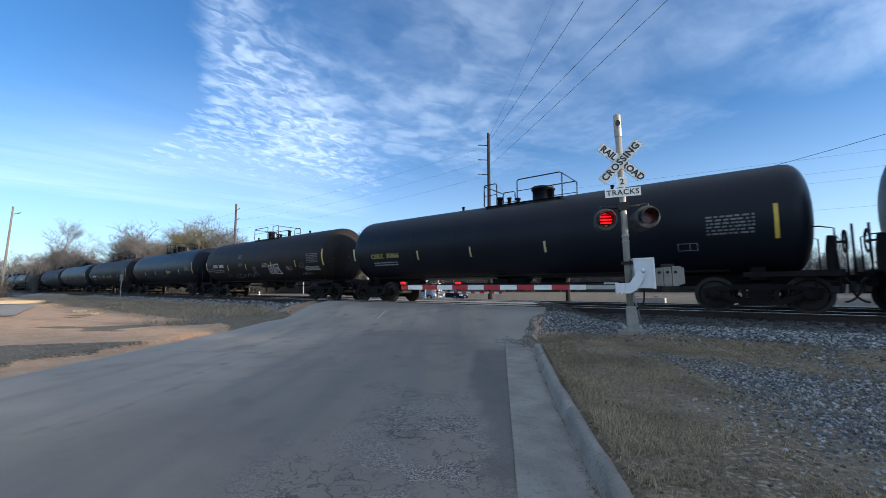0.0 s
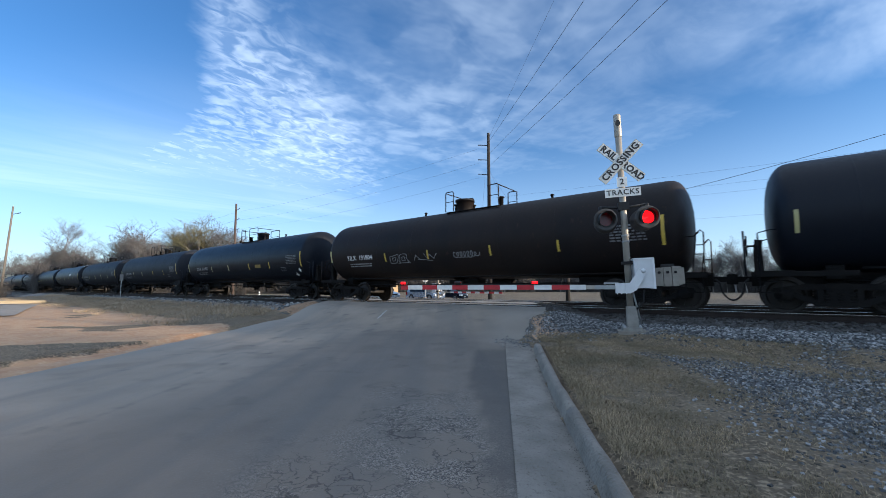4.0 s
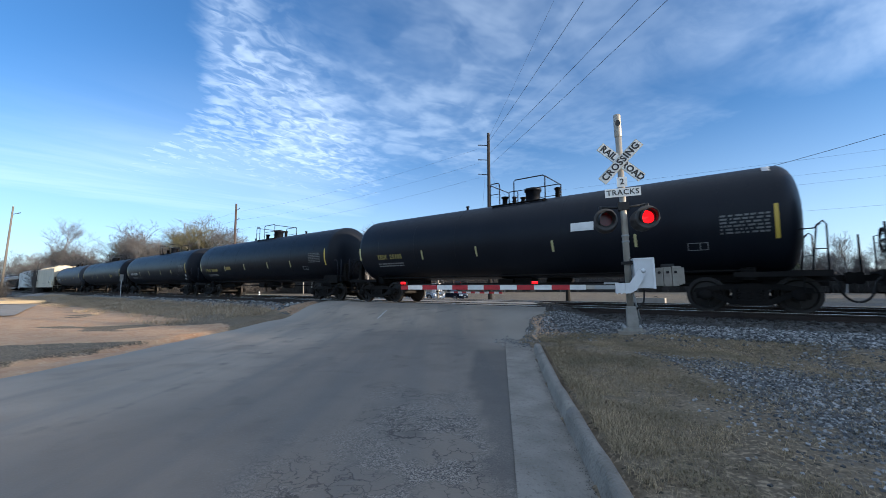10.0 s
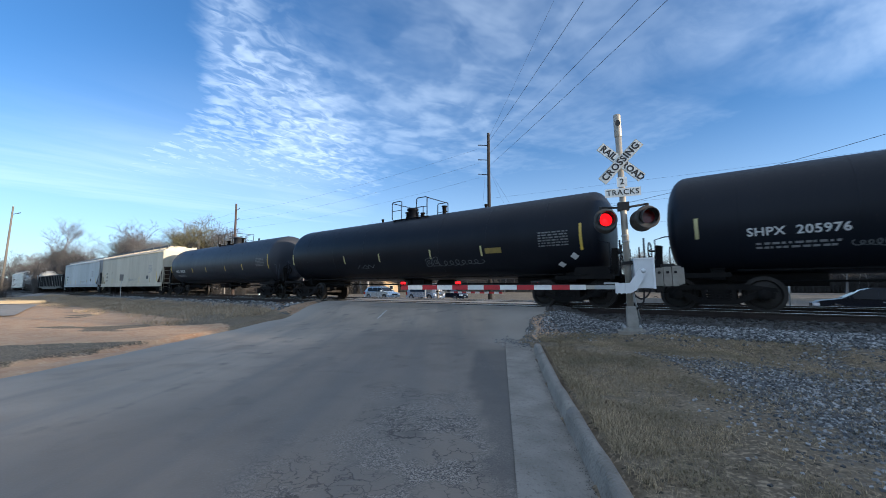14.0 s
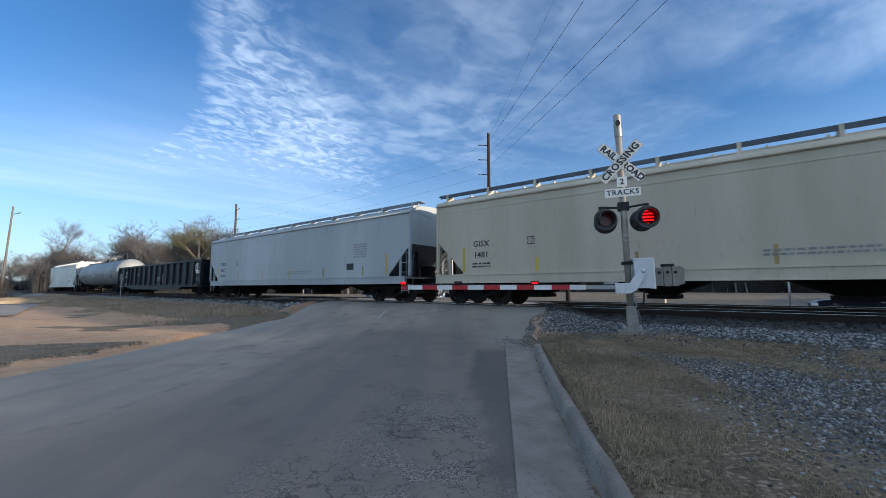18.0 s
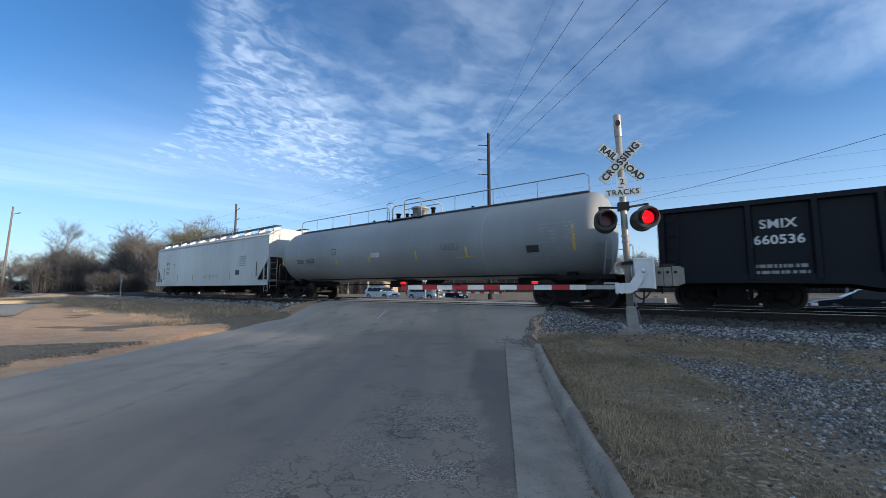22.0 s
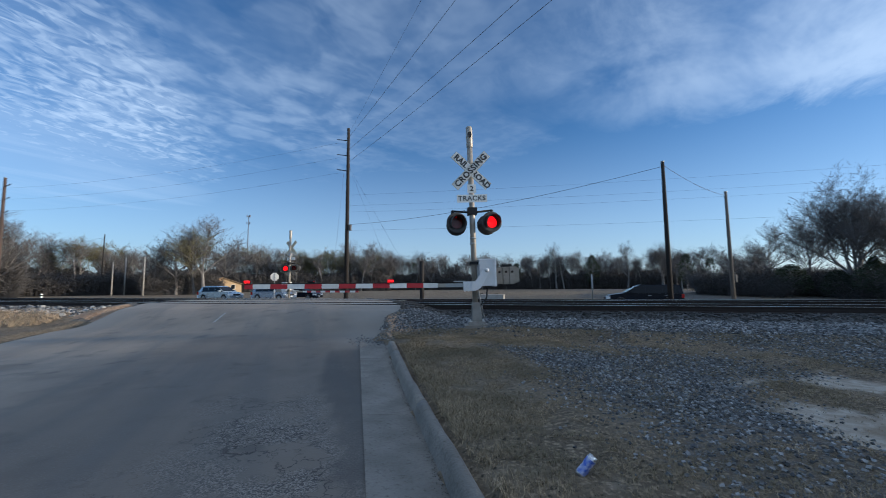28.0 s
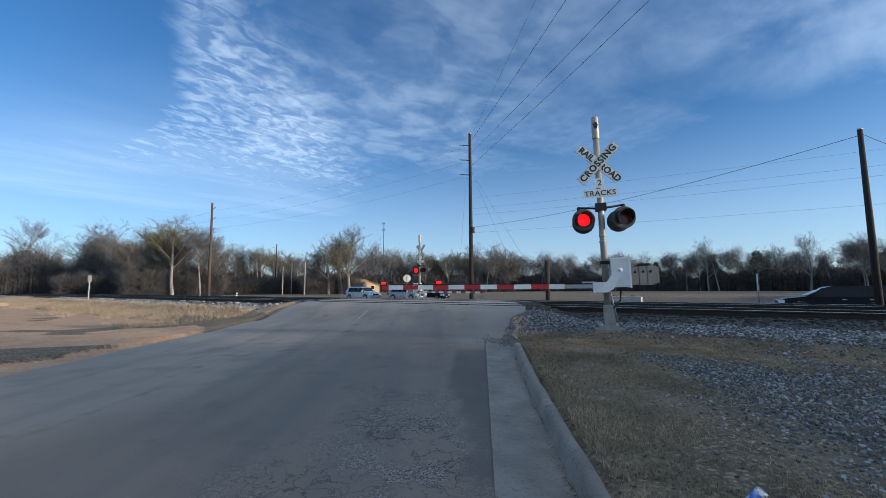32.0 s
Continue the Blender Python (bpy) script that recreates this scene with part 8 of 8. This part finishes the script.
# ======== stones and grass ========
def stones(name, label, count, place, size, seed, material, base=land_z):
    rnd = random.Random(seed)
    vs, fs = [], []
    shapes = []
    for _ in range(10):
        pts = []
        for sx in (-1, 1):
            for sy in (-1, 1):
                for sz in (-1, 1):
                    pts.append(Vector((sx * rnd.uniform(0.45, 1), sy * rnd.uniform(0.4, 0.85), sz * rnd.uniform(0.3, 0.75))))
        shapes.append(pts)
    faces = ((0, 1, 3, 2), (4, 6, 7, 5), (0, 4, 5, 1), (2, 3, 7, 6), (0, 2, 6, 4), (1, 5, 7, 3))
    made = 0
    while made < count:
        c = place(rnd)
        if c is None:
            continue
        x, y, k = c
        sz = size * rnd.uniform(0.55, 1.35) * k
        m = Euler((rnd.uniform(-0.5, 0.5), rnd.uniform(-0.5, 0.5), rnd.uniform(0, 6.28))).to_matrix()
        o = Vector((x, y, base(x, y) + sz * 0.25))
        i0 = len(vs)
        vs.extend(o + m @ (p * sz) for p in shapes[made % 10])
        fs.extend(tuple(i0 + i for i in f) for f in faces)
        made += 1
    ob = new(name, as_mesh(name, (vs, fs), material))
    tagged(ob, label, "stones", kind="stuff")


def stone_mat():
    m = bpy.data.materials.new("broken_stone")
    m.use_nodes = True
    N, L = m.node_tree.nodes, m.node_tree.links
    p = N["Principled BSDF"]
    g, r = N.new("ShaderNodeNewGeometry"), N.new("ShaderNodeValToRGB")
    e = r.color_ramp.elements
    e[0].position, e[0].color = 0.0, (0.06, 0.062, 0.064, 1)
    e[1].position, e[1].color = 1.0, (0.5, 0.497, 0.485, 1)
    mid = r.color_ramp.elements.new(0.55)
    mid.color = (0.185, 0.19, 0.194, 1)
    L.new(g.outputs["Random Per Island"], r.inputs[0])
    tcn, nz, mx = N.new("ShaderNodeTexCoord"), N.new("ShaderNodeTexNoise"), N.new("ShaderNodeMixRGB")
    nz.inputs["Scale"].default_value = 40
    L.new(tcn.outputs["Object"], nz.inputs["Vector"])
    mx.blend_type = "MULTIPLY"
    mx.inputs[0].default_value = 0.5
    L.new(r.outputs[0], mx.inputs[1])
    L.new(nz.outputs[0], mx.inputs[2])
    L.new(mx.outputs[0], p.inputs["Base Color"])
    p.inputs["Roughness"].default_value = 0.9
    return m


BROKEN = stone_mat()


def s_left(rnd):
    return rnd.random() < 0.08


def near_ballast(rnd):
    s, q = rnd.uniform(-8.5, 24), rnd.uniform(8.9 if s_left(rnd) else 9.6, 11.75)
    x, y = at(s, q)[:2]
    u, v = road_uv(x, y)
    if u < ramp(ROAD_RIGHT, v) + 0.3 or (v < 9.5 and u < 0.9):
        return None
    return x, y, 1.0


def loose_patch(rnd):
    x, y = rnd.uniform(1.6, 12.5), rnd.uniform(1.5, 9.5)
    a, b, c = zone(x, y)
    if rnd.random() > b * b * 1.6 or sq(x, y)[1] > 9.8:
        return None
    return x, y, 0.85


def left_ballast(rnd):
    s, q = rnd.uniform(-62, -15.5), rnd.uniform(9.9, 12.2)
    x, y = at(s, q)[:2]
    if road_uv(x, y)[0] > ROAD_L - 1.2:
        return None
    return x, y, 1.25


def crib(rnd):
    s, q = rnd.uniform(-10, 18), rnd.uniform(11.65, 15.2)
    x, y = at(s, q)[:2]
    if -10.8 < road_uv(x, y)[0] < 0.7:
        return None
    return x, y, 1.0


stones("ballast", "grey broken-stone ballast beside the track", 23000, near_ballast, 0.026, 1, BROKEN)
stones("loose_stones", "loose grey stones scattered over winter grass", 15000, loose_patch, 0.018, 2, BROKEN)


def spill(rnd):
    u, v = rnd.uniform(-0.9, 2.4), rnd.uniform(8.9, 12.2)
    x, y = road_xy(u, v)
    u -= ramp(ROAD_RIGHT, v)
    if rnd.random() > smooth(-0.8, 0.5, u + 0.4 * noise.noise((x * 1.5, y * 1.5, 2))) ** 2 * smooth(8.8, 9.8, v):
        return None
    return x, y, rnd.uniform(0.5, 1.1)


stones("stone_spill", "small loose stones spilled at the kerb's end", 2600, spill, 0.02, 9, BROKEN)
stones("ballast", "grey broken-stone ballast further along the track", 3500, left_ballast, 0.06, 3, BROKEN)
DARKSTONE = mat("dark_ballast", (0.05, 0.048, 0.045), (0.08, 0.075, 0.07), 3, 0.9, bump=0.3)


def gutter_end(rnd):
    u, v = rnd.uniform(-0.35, 0.64), rnd.gauss(9.55, 0.32)
    if rnd.random() > smooth(-0.4, 0.6, u + 0.5 * noise.noise((u * 4, v * 4, 3))) or v > 10.3:
        return None
    return (*road_xy(u, v), rnd.uniform(0.5, 1.2))


def gutter_foot(rnd):
    u, v = 0.57 - abs(rnd.gauss(0, 0.035)), rnd.uniform(1.6, 9.3)
    return (*road_xy(u, v), rnd.uniform(0.4, 1.2)) if noise.noise((v * 0.8, 2, 7)) > rnd.uniform(-0.7, 0.3) else None


stones("gutter_gravel", "small grey stones washed over the gutter's end", 520, gutter_end, 0.012, 21, BROKEN, lambda x, y: road_z(x, y) - 0.03 * smooth(0, 0.57, road_uv(x, y)[0]))
stones("gutter_grit", "fine dark grit along the kerb's foot", 800, gutter_foot, 0.0035, 22, DARKSTONE, lambda x, y: road_z(x, y) - 0.04)
# the dark colour stands in for shade between ties and on the shoulder
stones("track_ballast", "stones between the ties, coloured dark for the shade there", 6500, crib, 0.045, 4, DARKSTONE)


def blades(name, label, count, place, seed, h0, h1, wdt, material):
    rnd = random.Random(seed)
    vs, fs = [], []
    made = 0
    while made < count:
        c = place(rnd)
        if c is None:
            continue
        x, y, k = c
        z = land_z(x, y) - 0.005
        for _ in range(4):
            an, h = rnd.uniform(0, 6.28), rnd.uniform(h0, h1) * k
            lean = rnd.uniform(0.2, 1.9) * h
            ox, oy = x + rnd.uniform(-0.03, 0.03), y + rnd.uniform(-0.03, 0.03)
            dx_, dy_ = math.cos(an), math.sin(an)
            w_ = wdt * rnd.uniform(0.6, 1.3)
            i0 = len(vs)
            vs.extend(((ox - dy_ * w_, oy + dx_ * w_, z), (ox + dy_ * w_, oy - dx_ * w_, z), (ox + dx_ * lean * 0.4 + dy_ * w_ * 0.7, oy + dy_ * lean * 0.4 - dx_ * w_ * 0.7, z + h * 0.65), (ox + dx_ * lean * 0.4 - dy_ * w_ * 0.7, oy + dy_ * lean * 0.4 + dx_ * w_ * 0.7, z + h * 0.65), (ox + dx_ * lean, oy + dy_ * lean, z + h)))
            fs.append((i0, i0 + 1, i0 + 2, i0 + 3))
            fs.append((i0 + 3, i0 + 2, i0 + 4))
        made += 1
    me = bpy.data.meshes.new(name)
    me.from_pydata(vs, [], fs)
    me.materials.append(material)
    tagged(new(name, me), label, "grass", kind="stuff")


def blade_mat():
    m = bpy.data.materials.new("grass_blades")
    m.use_nodes = True
    N, L = m.node_tree.nodes, m.node_tree.links
    p = N["Principled BSDF"]
    g, r = N.new("ShaderNodeNewGeometry"), N.new("ShaderNodeValToRGB")
    e = r.color_ramp.elements
    e[0].position, e[0].color = 0.0, (0.56, 0.436, 0.27, 1)
    e[1].position, e[1].color = 1.0, (0.11, 0.088, 0.052, 1)
    mid = r.color_ramp.elements.new(0.55)
    mid.color = (0.285, 0.219, 0.135, 1)
    tcn, nz, mx, st = N.new("ShaderNodeTexCoord"), N.new("ShaderNodeTexNoise"), N.new("ShaderNodeMixRGB"), N.new("ShaderNodeMapRange")
    nz.inputs["Scale"].default_value, nz.inputs["Detail"].default_value = 1.3, 5
    L.new(tcn.outputs["Object"], nz.inputs["Vector"])
    st.inputs["From Min"].default_value, st.inputs["From Max"].default_value = 0.38, 0.62
    L.new(nz.outputs[0], st.inputs["Value"])
    L.new(st.outputs[0], mx.inputs[0])
    mx.inputs[1].default_value = (0.195, 0.16, 0.098, 1)
    L.new(g.outputs["Random Per Island"], r.inputs[0])
    L.new(r.outputs[0], mx.inputs[2])
    L.new(mx.outputs[0], p.inputs["Base Color"])
    p.inputs["Roughness"].default_value = 0.85
    return m


BLADE = blade_mat()


def lawn(rnd):
    r_ = rnd.random() ** 0.6
    y = -1.0 + 11.0 * r_
    x = rnd.uniform(0.9, 11.5)
    u, v = road_uv(x, y)
    if u < 0.8 or sq(x, y)[1] > 9.9:
        return None
    a, b, c = zone(x, y)
    thin = 0.3 + 1.1 * noise.noise((x * 0.9, y * 0.9, 8.0)) + 0.8 * noise.noise((x * 3, y * 3, 2.0))
    if rnd.random() < max(b * 0.6, c * 0.95) or rnd.random() > thin + 0.2:
        return None
    edge = smooth(1.5, 0.8, u)
    if rnd.random() < 0.5 * smooth(1.4, 2.8, u):
        return None
    return x, y, 0.8 + 0.7 * edge


def left_grass(rnd):
    s, q = rnd.uniform(-75, -17), rnd.uniform(5.2, 10.2)
    x, y = at(s, q)[:2]
    u, v = road_uv(x, y)
    if u > ROAD_L - 1.5:
        return None
    a, b, c = zone(x, y)
    if rnd.random() < a or noise.noise((x * 0.35, y * 0.35, 4.0)) < rnd.uniform(-0.6, 0.3):
        return None
    return x, y, 0.7 + 0.6 * rnd.random()


def field_grass(rnd):
    s, q = rnd.uniform(-40, 60), rnd.uniform(20.5, 31.5)
    x, y = at(s, q)[:2]
    if -11 < road_uv(x, y)[0] < 2 or noise.noise((x * 0.3, y * 0.3, 4.0)) < rnd.uniform(-0.5, 0.5):
        return None
    return x, y, 1.0


blades("grass", "short straw and olive winter grass by the kerb", 52000, lawn, 5, 0.012, 0.05, 0.0022, BLADE)
blades("grass", "dry straw-coloured weeds below the track", 26000, left_grass, 6, 0.05, 0.24, 0.004, DRY)
blades("grass", "short dry grass beyond the tracks", 3500, field_grass, 7, 0.08, 0.22, 0.012, DRY)



# ======== what moves ========
def motions():
    times = [0.5 * k for k in range(65)]
    for car, mid in CARS:
        walk(car, [(t, pose(*at(mid + run(t), Q1, RAIL), 0, 0, HEAD)) for t in times])
    # wheels roll with the cars; alike wheelsets share their turning
    made = {}
    for ws, side in WHEELSETS:
        if side not in made:
            x, z = side * 0.93, WHEEL_R
            walk(ws, [(f / 30, Matrix.Translation((x, 0, z)) @ Matrix.Rotation(run(f / 30) / WHEEL_R, 4, "Y")) for f in range(0, 961)])
            made[side] = ws.animation_data
        else:
            ws.rotation_mode = "QUATERNION"
            keys = ws.animation_data_create()
            keys.action = made[side].action
            keys.action_slot = made[side].action_slot

    # the lamps flash by turns: the added louvres and shields open and shut
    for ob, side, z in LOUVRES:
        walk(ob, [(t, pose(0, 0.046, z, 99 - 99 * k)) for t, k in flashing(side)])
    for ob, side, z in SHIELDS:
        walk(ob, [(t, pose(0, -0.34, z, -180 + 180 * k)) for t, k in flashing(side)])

    # the dark vehicle rolls up along the far road and stops
    nose = [(0, 112), (4, 72), (8, 33), (10, 16.5), (11, 10.4), (12, 6.7), (12.4, 5.54), (12.8, 4.55), (13.4, 3.41), (13.6, 3.19), (14, 2.92), (14.5, 2.85), (32, 2.85)]
    walk(SUV, [(t, pose(*at(s + 2.6, 33.0, FAR_Z), 0, 0, HEAD + 180)) for t, s in nose])
    for w_, x, y, r in SUV_WHEELS:
        rows, gone = [], [(f / 30, scene_run(nose, f / 30)) for f in range(0, 441)]
        rows = [(t, Matrix.Translation((x, y, r)) @ Matrix.Rotation((112 - s) / r, 4, "Y")) for t, s in gone]
        walk(w_, rows + [(32, rows[-1][1])])


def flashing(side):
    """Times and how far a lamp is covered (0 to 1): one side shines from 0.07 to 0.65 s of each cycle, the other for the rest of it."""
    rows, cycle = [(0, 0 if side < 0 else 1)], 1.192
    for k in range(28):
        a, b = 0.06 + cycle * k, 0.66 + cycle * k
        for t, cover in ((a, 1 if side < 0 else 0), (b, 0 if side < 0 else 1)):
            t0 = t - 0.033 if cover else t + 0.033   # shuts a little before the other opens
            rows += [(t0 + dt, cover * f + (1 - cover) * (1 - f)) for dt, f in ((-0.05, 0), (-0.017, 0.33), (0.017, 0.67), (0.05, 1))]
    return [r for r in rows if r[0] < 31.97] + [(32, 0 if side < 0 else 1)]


def scene_run(pairs, t):
    for (a, va), (b, vb) in zip(pairs, pairs[1:]):
        if t <= b:
            return va + (vb - va) * (t - a) / (b - a)
    return pairs[-1][1]


motions()
